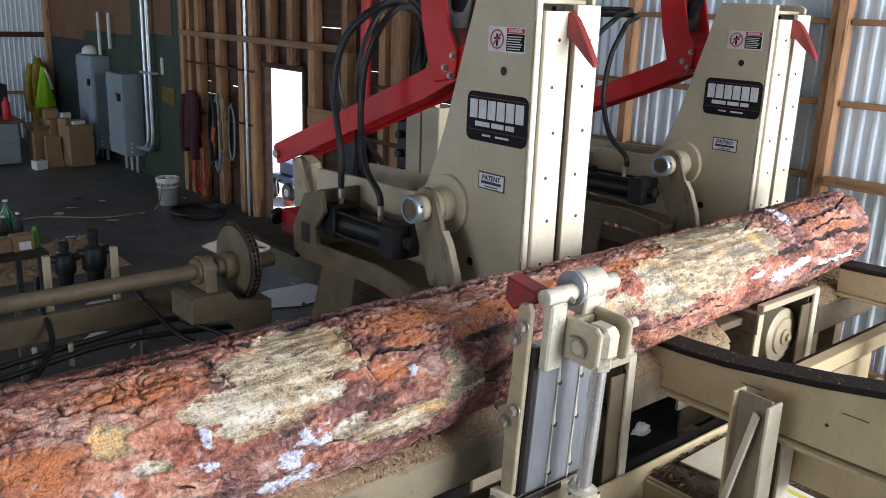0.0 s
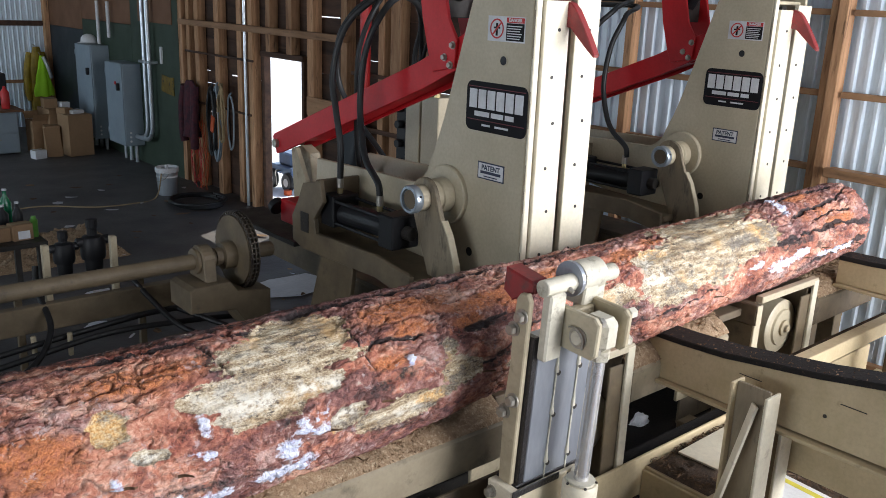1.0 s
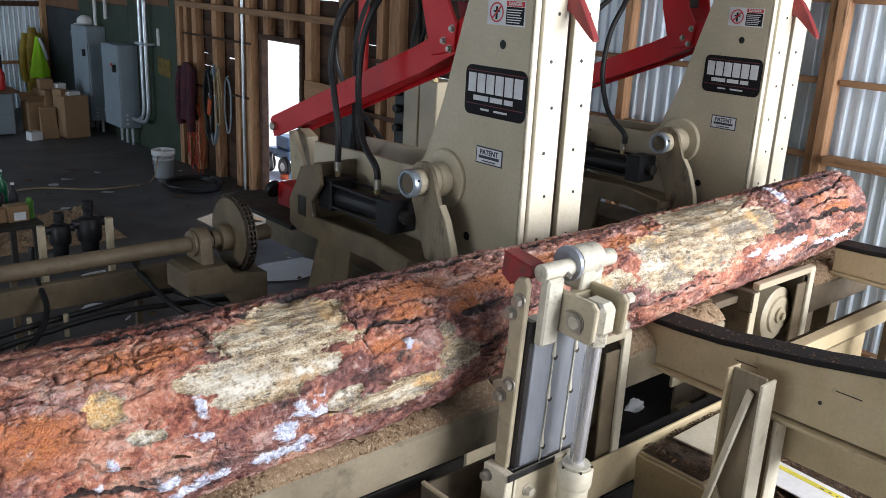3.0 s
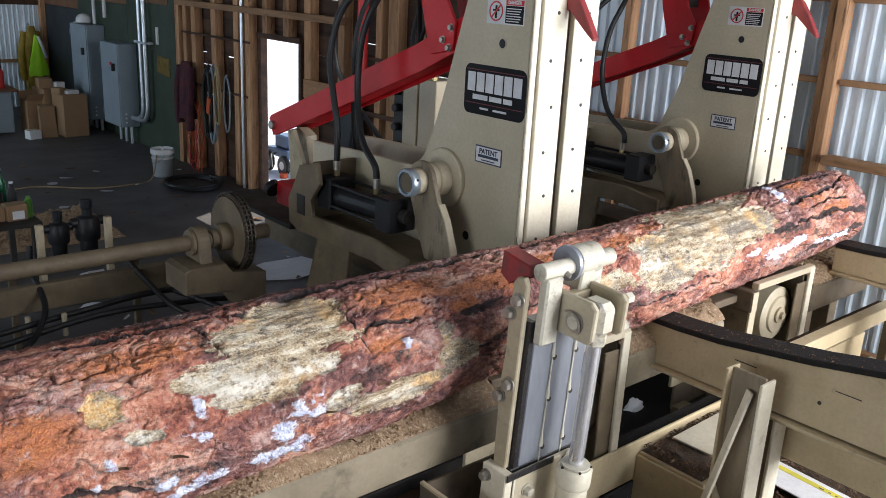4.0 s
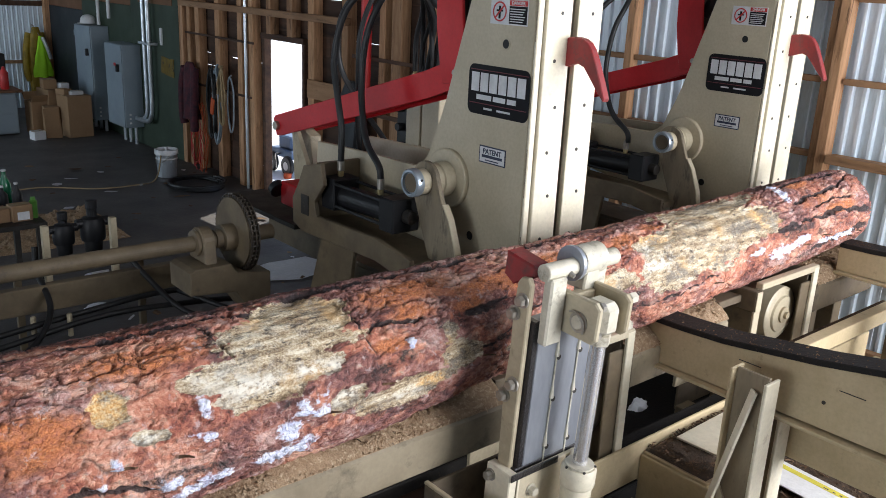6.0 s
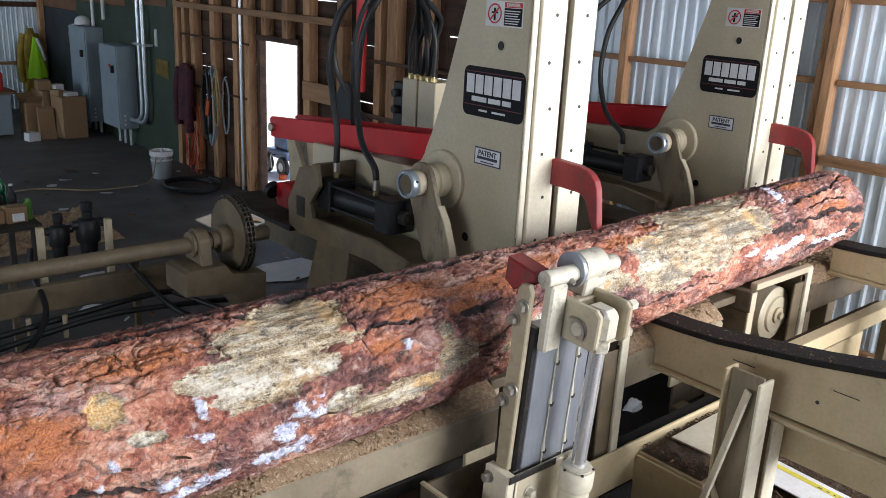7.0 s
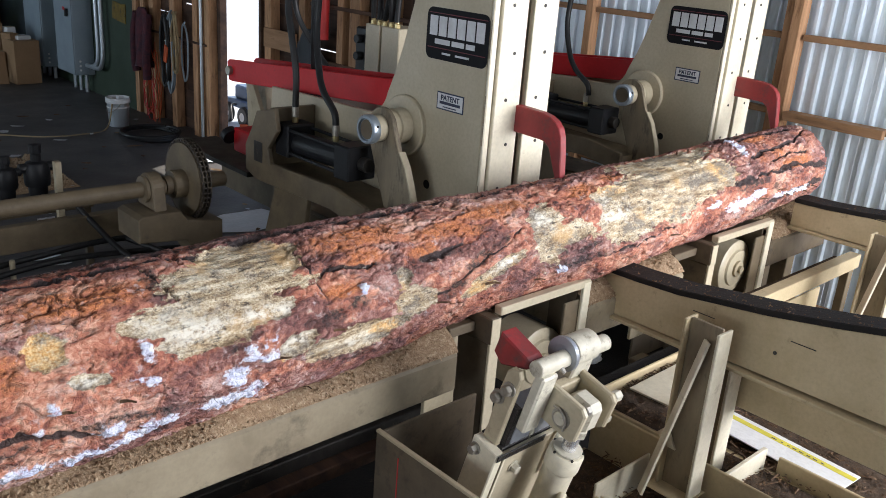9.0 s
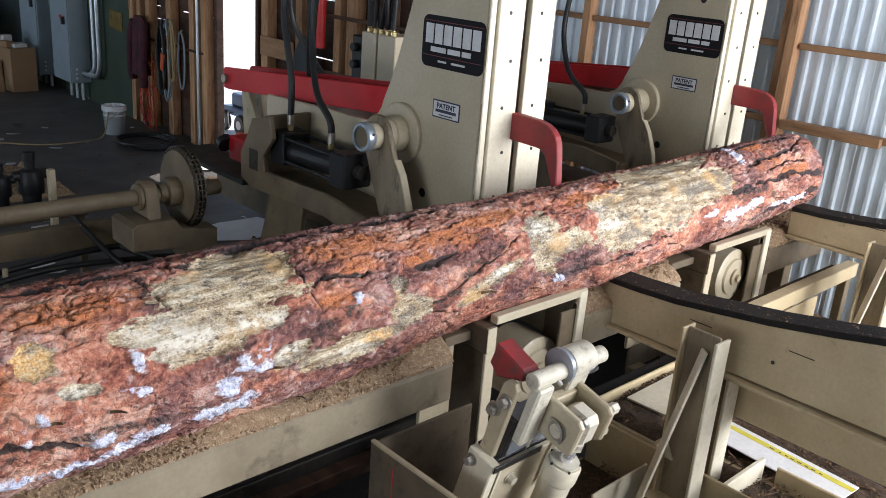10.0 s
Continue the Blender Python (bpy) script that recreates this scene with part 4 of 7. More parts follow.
    # bore plate shade is in its paint; the lit front edge stays cream
    part("strap", prism(strap, "x", -0.158, -0.132, 0.003), M_SHADE_GRIME, hb, "bore plate darkened for shade and dirt")
    edge = [(2.972, 1.885), (2.928, 1.821), (2.875, 1.69), (2.845, 1.56), (2.84, 1.42)]
    part("strap_edge", prism([(y - 0.001, z) for y, z in edge] + [(y - 0.009, z + 0.002) for y, z in edge[::-1]], "x", -0.160, -0.122, 0.001), M_CREAM, hb)
    pin = part("pin", lathe([(0.062, 0), (0.062, 0.07), (0.0, 0.07)], (-0.15, cy, cz), (-1, 0, 0), 36), M_CREAM, hb, smooth=True)
    part("collar", lathe([(0.066, 0), (0.068, 0.004), (0.068, 0.036), (0.064, 0.042), (0.052, 0.042), (0.050, 0.030), (0.0, 0.030)], (-0.205, cy, cz), (-1, 0, 0), 40), M_BLUERING, pin, "pale blue metal collar", smooth=True)
    part("pin_face", cyl((-0.236, cy, cz), (-0.2385, cy, cz), 0.0455, n=28, bevel=0), M_SHADE, pin)
    part("grub_screw", cyl((-0.225, cy - 0.062, cz + 0.022), (-0.225, cy - 0.069, cz + 0.024), 0.006, n=10, bevel=0), M_BLACK, pin)
    # base shelf that carries the cylinder
    # base parts wear the shade-darkened cream
    shelf = [(3.02, 1.50), (3.30, 1.545), (3.98, 1.525), (4.08, 1.56), (4.085, 1.70), (4.02, 1.80), (3.97, 1.90), (3.80, 1.94), (3.77, 1.83), (3.86, 1.72), (3.84, 1.645), (3.30, 1.66), (3.02, 1.62)]
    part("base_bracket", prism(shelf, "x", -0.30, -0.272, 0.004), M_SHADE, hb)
    part("shelf", prism([(3.02, 1.56), (3.86, 1.60), (3.86, 1.625), (3.02, 1.60)], "x", -0.27, -0.002, 0.002), M_SHADE, hb, "dusty shelf plate darkened for shade")
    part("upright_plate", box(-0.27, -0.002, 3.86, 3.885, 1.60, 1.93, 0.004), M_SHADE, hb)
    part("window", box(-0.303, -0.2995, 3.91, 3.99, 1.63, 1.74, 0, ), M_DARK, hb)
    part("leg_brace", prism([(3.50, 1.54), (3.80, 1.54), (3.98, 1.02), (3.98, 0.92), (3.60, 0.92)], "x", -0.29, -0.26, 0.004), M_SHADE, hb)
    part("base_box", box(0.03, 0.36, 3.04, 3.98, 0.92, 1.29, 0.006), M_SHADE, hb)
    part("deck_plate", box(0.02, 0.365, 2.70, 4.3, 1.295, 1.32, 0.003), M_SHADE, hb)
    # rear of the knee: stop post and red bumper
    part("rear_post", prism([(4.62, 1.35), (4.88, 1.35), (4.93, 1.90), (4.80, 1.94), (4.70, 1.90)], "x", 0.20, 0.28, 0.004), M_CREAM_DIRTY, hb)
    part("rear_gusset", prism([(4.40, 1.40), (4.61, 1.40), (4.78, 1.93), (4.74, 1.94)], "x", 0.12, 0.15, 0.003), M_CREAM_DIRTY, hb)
    part("rear_box", box(0.03, 0.36, 4.30, 4.95, 1.20, 1.42, 0.006), M_SHADE, hb)
    part("bumper", box(-0.16, 0.02, 4.20, 4.46, 1.56, 1.70, 0.01), M_RED, hb, "red steel bumper block")
    part("bumper_bolt", cyl((-0.17, 4.46, 1.64), (-0.17, 4.50, 1.66), 0.05, n=20), M_BLACK, hb)
    part("rear_plate", box(-0.28, 0.0, 4.10, 4.95, 1.50, 1.53, 0.004), M_DARK, hb)
    # bore cylinder, black, with two hose ports
    cx = -0.17
    c = part("cylinder", cyl((cx, 3.30, 1.775), (cx, 3.80, 1.755), 0.062, n=28), M_BLACK, hb, "black hydraulic cylinder")
    for a in (3.22, 3.74):
        part("cylinder_head", box(cx - 0.085, cx + 0.085, a, a + 0.12, 1.69, 1.86, 0.008), M_BLACK, c)
    for s in (-1, 1):
        for z in (1.715, 1.835):
            part("tie_rod", cyl((cx + s * 0.068, 3.3, z), (cx + s * 0.068, 3.78, z), 0.009, n=8, bevel=0), M_BLACK, c)
    part("rod_end", cyl((cx, 3.22, 1.775), (cx, 3.17, 1.775), 0.035, n=20), M_DARK, c)
    for y, z in ((3.44, 1.835), (3.80, 1.86)):
        part("port", cyl((cx, y, z), (cx, y, z + 0.03), 0.016, n=6), M_BRASS, c)
        part("hose_sleeve", cyl((cx, y, z + 0.03), (cx, y, z + 0.085), 0.019, n=16), M_BOLT, c)
    return hb


PIVOT = (4.92, 1.945)


def dog_arm(dy):
    """The long red dogging arm; its own origin is the rear pivot, built as it lies lowered (front end 4.5 degrees up)."""
    a = empty("log_dog", (2.915, PIVOT[0] + dy, PIVOT[1]), "red steel dogging arm pivoted behind the headblock", "sawmill arm", "red dogging arms")
    def rail(x0, x1):
        pts = [(0.03, -0.062), (0.045, 0.05), (0.02, 0.066), (-1.55, 0.20), (-1.95, 0.26), (-1.95, 0.12), (-1.56, 0.062), (-0.02, -0.066)]
        return prism(pts, "x", x0, x1, 0.003)
    for x0, x1 in ((-0.105, -0.085), (0.085, 0.105)):
        part("rail", rail(x0, x1), M_RED, a)
    part("web", prism([(-0.30, -0.035), (-0.30, -0.022), (-1.95, 0.14), (-1.95, 0.125)], "x", -0.084, 0.084, 0.001), M_RED, a)
    part("pivot_pin", cyl((-0.13, 0, 0), (0.13, 0, 0), 0.028, n=20), M_BOLT, a)
    part("neck", prism([(-1.70, 0.10), (-1.70, 0.24), (-2.20, 0.203), (-2.20, 0.09)], "x", -0.026, 0.026, 0.002), M_RED, a)
    hook = [(-2.14, 0.095), (-2.14, 0.20), (-2.28, 0.207), (-2.36, 0.209), (-2.49, 0.204), (-2.535, 0.195), (-2.57, 0.178), (-2.594, 0.154), (-2.609, 0.12), (-2.617, 0.07), (-2.627, -0.02), (-2.632, -0.095), (-2.622, -0.105), (-2.60, -0.06), (-2.55, 0.06), (-2.52, 0.083), (-2.49, 0.086)]
    part("hook", prism([(y + 2.30, z - 0.14) for y, z in hook], "x", -0.020, 0.020, 0.004), M_REDWORN, a, "worn red hook").location = (0, -2.30, 0.14)
    return a


def upper_link(dy):
    """The raised red link that folds down into the tower with the arm; its origin is its lower bolt."""
    k = empty("dog_link", (2.915, 3.25 + dy, 2.56), "red steel link bolted to the dogging arm", "sawmill arm", "red dogging links")
    for x0, x1 in ((-0.125, -0.107), (0.107, 0.125)):
        part("link_plate", prism([(0.05, -0.06), (-0.11, -0.03), (-0.125, 0.10), (-0.06, 0.20), (-0.005, 0.43), (0.185, 0.46), (0.14, 0.20), (0.085, 0.02)], "x", x0, x1, 0.003), M_RED, k)
    part("spacer", box(-0.106, 0.106, 0.02, 0.05, 0.20, 0.40, 0.003), M_DARK, k)
    part("link_cylinder", cyl((0, 0.04, 0.30), (0, -0.10, 0.52), 0.045, n=20), M_BLACK, k, "black hydraulic cylinder")
    for y, z in ((-0.04, 0.015), (-0.10, 0.075), (-0.085, -0.02)):
        part("bolt", hexbolt((-0.125, y, z), (-1, 0, 0), 0.014), M_BOLT, k)
    return k


HB1 = headblock(0.0)
HB2 = copy_thing(HB1, Matrix.Translation((4.85, 0.125, 0)))
ARM1, LINK1 = dog_arm(0.0), upper_link(0.0)
ARM2 = copy_thing(ARM1, Matrix.Translation((5.045, PIVOT[0] + 0.11, PIVOT[1])))
LINK2 = copy_thing(LINK1, Matrix.Translation((5.045, 3.25 + 0.11, 2.56)))


def hydraulic_hose(points, r=0.0175):
    h = part("hydraulic_hose", tube(points, r, 12), M_RUBBER, smooth=True)
    return tagged(h, "black rubber hydraulic hose bent in a loop", "hose", "hydraulic hoses")


for dx, dy in ((0.0, 0.0), (2.13, 0.11)):
    hydraulic_hose([(2.55 + dx, 3.80 + dy, 1.935), (2.55 + dx, 3.80 + dy, 2.12), (2.56 + dx, 3.86 + dy, 2.30), (2.58 + dx, 3.92 + dy, 2.48), (2.62 + dx, 3.87 + dy, 2.72), (2.75 + dx, 3.80 + dy, 2.87), (3.1 + dx, 4.05 + dy, 2.93), (3.55 + dx * 0.1, 4.45, 2.86), (3.80 + dx * 0.05, 4.62, 2.66), (3.912, 4.70, 2.262)])
    hydraulic_hose([(2.55 + dx, 3.44 + dy, 1.91), (2.55 + dx, 3.46 + dy, 1.98), (2.58 + dx, 3.60 + dy, 2.06), (2.62 + dx, 3.70 + dy, 2.16), (2.66 + dx, 3.78 + dy, 2.36), (2.68 + dx, 3.76 + dy, 2.62), (2.78 + dx, 3.74 + dy, 2.82), (3.1 + dx, 4.00 + dy, 2.89), (3.55 + dx * 0.1, 4.42, 2.83), (3.82 + dx * 0.05, 4.60, 2.62), (3.912, 4.77, 2.262)])
hydraulic_hose([(3.05, 4.30, 1.75), (2.95, 4.22, 2.0), (2.86, 4.10, 2.3), (2.84, 4.05, 2.6), (2.92, 4.00, 2.84), (3.15, 4.10, 2.95), (3.5, 4.35, 2.88), (3.80, 4.60, 2.68), (3.90, 4.80, 2.45), (3.914, 4.81, 2.262)], 0.014)
hydraulic_hose([(3.3, 4.36, 1.85), (3.3, 4.50, 1.95), (3.3, 4.72, 2.10), (3.25, 4.86, 2.32), (3.2, 4.80, 2.60), (3.2, 4.60, 2.80), (3.3, 4.42, 2.90), (3.6, 4.50, 2.84), (3.85, 4.75, 2.6), (3.912, 4.83, 2.262)])
hydraulic_hose([(3.912, 4.90, 2.262), (3.9, 4.88, 2.5), (3.88, 4.80, 2.68), (3.8, 4.72, 2.86), (3.6, 4.6, 3.1)])
hydraulic_hose([(3.912, 4.64, 2.262), (3.9, 4.62, 2.5), (3.86, 4.66, 2.68), (3.78, 4.64, 2.86), (3.55, 4.55, 3.1)])


def manifold():
    m = empty("valve_cabinet", label="cream hydraulic valve cabinets with brass hose fittings", category="cabinet")
    for a, b in ((4.60, 4.79), (4.81, 4.97)):
        part("cabinet_body", box(3.9, 4.12, a, b, 1.40, 2.22, 0.006), M_CREAM, m)
    part("valve_block", box(3.93, 4.10, 4.99, 5.12, 1.62, 2.18, 0.01), M_BLACK, m)
    for z in (1.70, 1.84, 1.98, 2.10):
        part("valve_coil", cyl((3.93, 5.05, z), (3.88, 5.05, z), 0.03, n=16), M_BLACK, m)
    for y in (4.64, 4.70, 4.77, 4.83, 4.90):
        part("fitting", join(cyl((3.9 + 0.02, y, 2.22), (3.9 + 0.02, y, 2.25), 0.022, n=6), cyl((3.9 + 0.015, y, 2.25), (3.9 + 0.012, y, 2.275), 0.016, n=12)), M_BRASS, m)
    part("stand_leg", box(3.95, 4.08, 4.68, 4.90, 0.0, 1.395, 0.004), M_SHADE, m)


manifold()


def carriage_frame():
    """Low deck of the carriage with its shaft, chain wheel and long channels."""
    f = empty("carriage_frame", label="dusty cream steel carriage frame with long channels, darkened for shade", category="sawmill carriage")
    # frame colour includes the shade below the headblocks
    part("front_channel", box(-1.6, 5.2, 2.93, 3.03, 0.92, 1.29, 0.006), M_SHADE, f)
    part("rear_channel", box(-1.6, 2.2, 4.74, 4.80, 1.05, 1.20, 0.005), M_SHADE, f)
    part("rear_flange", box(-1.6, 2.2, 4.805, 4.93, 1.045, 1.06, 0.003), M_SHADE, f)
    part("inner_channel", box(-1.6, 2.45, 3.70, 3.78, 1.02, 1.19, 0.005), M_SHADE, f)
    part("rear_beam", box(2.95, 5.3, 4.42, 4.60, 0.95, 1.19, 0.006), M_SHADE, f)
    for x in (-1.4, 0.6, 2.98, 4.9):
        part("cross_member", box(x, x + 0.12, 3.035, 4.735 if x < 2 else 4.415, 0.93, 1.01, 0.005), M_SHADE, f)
    for y in (3.2, 4.5):
        r = tagged(part("track_rail", box(-6.0, 5.6, y - 0.035, y + 0.035, 0.22, 0.305, 0.006), M_DARK), "greasy steel carriage rail on a timber sill", "rail", "carriage rails")
        part("sill", box(-6.0, 5.6, y - 0.11, y + 0.11, 0.0, 0.219, 0.008), M_BOARD, r)
    for x in (-1.3, 1.95, 4.6):
        for y in (3.2, 4.5):
            part("wheel", lathe([(0.05, -0.03), (0.19, -0.03), (0.19, 0.03), (0.15, 0.04), (0.05, 0.04)], (x, y, 0.50), (0, 1, 0), 28), M_DARK, f)
            part("axle_box", box(x - 0.09, x + 0.09, y - 0.1, y + 0.1, 0.56, 0.925, 0.006), M_SHADE, f)
    # drive: bearing block, shaft and the sprocket with its chain
    part("pedestal", prism([(1.79, 1.245), (1.79, 1.37), (1.82, 1.385), (2.02, 1.385), (2.06, 1.33), (2.26, 1.30), (2.26, 1.06), (2.16, 1.06), (2.05, 1.22)], "y", 4.05, 4.31, 0.006), M_SHADE, f)
    b = part("pillow_block", prism([(4.10, 1.386), (4.115, 1.47)] + arc(4.2, 1.485, 0.085, 180, 0, 12)[1:-1] + [(4.285, 1.47), (4.30, 1.386)], "x", 1.90, 1.97, 0.006), M_SHADE, f)
    part("bearing_ring", lathe([(0.055, 0), (0.07, 0.004), (0.07, 0.02), (0.04, 0.024)], (1.90, 4.2, 1.485), (-1, 0, 0), 28), M_SHADE, b)
    part("shaft", cyl((-1.5, 4.2, 1.485), (2.35, 4.2, 1.485), 0.042, n=24), M_SHADE, f, "dusty steel drive shaft darkened for shade")
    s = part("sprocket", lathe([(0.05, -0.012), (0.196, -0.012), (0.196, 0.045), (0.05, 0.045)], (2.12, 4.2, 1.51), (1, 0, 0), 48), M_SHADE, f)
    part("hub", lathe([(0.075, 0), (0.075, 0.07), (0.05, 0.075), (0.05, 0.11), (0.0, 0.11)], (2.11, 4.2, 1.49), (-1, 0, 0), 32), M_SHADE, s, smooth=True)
    ring = bmesh.new()
    n = 46
    links = []
    for i in range(n):
        an = math.tau * i / n
        y, z = 4.2 + 0.208 * math.cos(an), 1.51 + 0.208 * math.sin(an)
        rot = Matrix.Translation((2.14, y, z)) @ Matrix.Rotation(an, 4, "X")
        for sx in (-1.3, 0.0, 1.3):
            links.append(box(sx * 0.016 - 0.003, sx * 0.016 + 0.003, -0.011, 0.011, -0.0165, 0.0165, 0.003, rot))
        links.append(cyl(rot @ Vector((-0.028, 0, 0)), rot @ Vector((0.028, 0, 0)), 0.006, n=8, bevel=0))
    part("chain", join(ring, *links), M_CHAIN, s, "oily roller chain")
    # valve posts and loose hoses on the rear channel
    for x in (1.31, 1.68):
        part("bracket_post", box(x - 0.018, x + 0.018, 4.81, 4.85, 1.062, 1.51, 0.003), M_CREAM_DIRTY, f)
    for x, y in ((1.15, 4.6), (1.32, 4.55)):
        part("stud_bolt", cyl((x, y, 0.96), (x, y, 1.09), 0.014, n=10), M_CREAM_DIRTY, f)
    for nm, pts in (("hose", [(1.27, 4.9, 1.38), (1.26, 4.86, 1.25), (1.24, 4.6, 1.1), (1.05, 4.4, 0.98), (0.7, 4.3, 0.95)]),
                    ("hose", [(1.75, 4.86, 1.28), (1.82, 4.7, 1.15), (1.9, 4.45, 1.03), (2.05, 4.3, 0.97), (2.2, 4.1, 0.95)]),
                    ("hose", [(1.95, 4.62, 1.08), (2.05, 4.5, 1.04), (2.2, 4.3, 0.99), (2.4, 4.1, 0.96)]),
                    ("hose", [(0.2, 4.5, 0.97), (0.8, 4.55, 1.02), (1.4, 4.6, 1.06), (1.9, 4.62, 1.08), (2.3, 4.55, 1.04)]),
                    ("hose", [(0.2, 4.42, 0.95), (0.9, 4.47, 1.0), (1.5, 4.52, 1.05), (2.0, 4.5, 1.03), (2.4, 4.45, 1.0)])):
        part(nm, tube(pts, 0.017, 10), M_RUBBER, f, "black rubber hose", smooth=True)


carriage_frame()


def valve_body(at, s=1.0, tall=0.0):
    x, y, z = at
    v = empty("filter_housing", at, "black cylindrical oil filter housing", "filter housing", "black filter housings")
    part("bowl", lathe([(0.035 * s, 0), (0.05 * s, 0.02), (0.055 * s, 0.12 * s), (0.05 * s, 0.17 * s), (0.0, 0.17 * s)], (0, 0, 0), (0, 0, 1), 20), M_BLACK, v, smooth=True)
    part("head", lathe([(0.07 * s, 0.13 * s), (0.075 * s, 0.15 * s), (0.075 * s, 0.24 * s), (0.06 * s, 0.27 * s), (0.03 * s, 0.28 * s)], (0, 0, 0), (0, 0, 1), 16), M_BLACK, v, smooth=True)
    part("side_port", cyl((-0.1 * s, 0, 0.24 * s), (0.1 * s, 0, 0.24 * s), 0.03 * s, n=12), M_BLACK, v)
    part("knob", lathe([(0.03 * s, 0.27 * s), (0.03 * s, 0.30 * s + tall), (0.035 * s, 0.31 * s + tall), (0.035 * s, 0.36 * s + tall), (0.0, 0.365 * s + tall)], (0, 0, 0), (0, 0, 1), 14), M_BLACK, v)
    return v


valve_body((1.72, 5.3, 1.12), 1.0, 0.02)
valve_body((1.545, 5.3, 1.14), 0.85)
rack = empty("filter_rack", label="dusty steel shelf behind the carriage rail, darkened for shade", category="rack")
part("shelf", box(1.2, 2.0, 5.18, 5.42, 1.10, 1.118, 0.003), M_SHADE, rack)
for x in (1.22, 1.95):
    part("leg", box(x, x + 0.04, 5.2, 5.24, 0, 1.099, 0.003), M_SHADE, rack)
part("tag", box(1.66, 1.76, 5.175, 5.178, 1.02, 1.08, 0), M_PAPER, rack, "white paper tag")


# ---- log bed, roller stands and skids ----
def bed_beam(x0, x1):
    b = empty("bed_beam", label="cream steel bed beam under the log, heaped with sawdust", category="beam", group="log bed beams")
    # the far beam takes the shade-darkened brown, its gap being dark
    part("beam", box(x0, x1, 2.05, 2.42, 1.215, 1.375, 0.012), M_BEAM if x0 < 4 else M_SHADE_BROWN, b)
    bm = bmesh.new()
    nx, ny = max(4, int((x1 - x0) / 0.02)), 18
    g = [[None] * (ny + 1) for _ in range(nx + 1)]
    for i in range(nx + 1):
        for j in range(ny + 1):
            x, u = x0 + 0.004 + (x1 - x0 - 0.008) * i / nx, j / ny
            y = 2.053 + 0.30 * u
            h = 0.003 + 0.095 * min(1, u * 2.6) ** 0.7 * (0.75 + 0.5 * noise.noise((x * 3, y * 6, 0))) + 0.012 * noise.noise((x * 18, y * 30, 3)) * min(1, u * 6)
            g[i][j] = bm.verts.new((x, y, 1.375 + max(h, 0.002)))
    for i in range(nx):
        for j in range(ny):
            bm.faces.new((g[i][j], g[i + 1][j], g[i + 1][j + 1], g[i][j + 1]))
    part("sawdust", bm, M_CHIPS, b, "loose brown sawdust", smooth=True)["kind"] = "stuff"
    rng = random.Random(int(x0 * 100) + 500)
    vs, fs = [], []
    for _ in range(int(900 * (x1 - x0))):
        u = rng.random() ** 1.5
        x, y = rng.uniform(x0 + 0.01, x1 - 0.01), 2.056 + 0.20 * u
        z = 1.380 + 0.085 * min(1, u * 2)
        L, W, T = rng.uniform(0.003, 0.014), rng.uniform(0.002, 0.006), rng.uniform(0.001, 0.004)
        m = Matrix.Translation((x, y, z)) @ Euler((rng.uniform(-0.6, 0.6), rng.uniform(-0.6, 0.6), rng.uniform(0, 6.3))).to_matrix().to_4x4()
        o = len(vs)
        vs += [tuple(m @ Vector(c)) for c in ((-L, -W, 0), (L, -W * 0.6, 0), (L * 0.9, W, 0), (-L * 0.8, W * 0.8, 0), (0, 0, T * 2))]
        fs += [(o, o + 1, o + 4), (o + 1, o + 2, o + 4), (o + 2, o + 3, o + 4), (o + 3, o, o + 4), (o + 3, o + 2, o + 1, o)]
    me = bpy.data.meshes.new("wood_chip")
    me.from_pydata(vs, [], fs)
    me.materials.append(M_CHIPS)
    ch = new("wood_chip", me)
    ch.parent, ch["kind"] = b, "stuff"
    for x in ((-1.3, 0.1) if x0 < 0 else (x1 - 0.12,) if x0 > 4 else ()):
        part("leg", box(x, x + 0.1, 2.2, 2.3, 0.0, 1.213, 0.004), M_SHADE, b)
    return b


bed_beam(-1.6, 2.13)
bed_beam(2.892, 3.658)
bed_beam(4.54, 5.25)


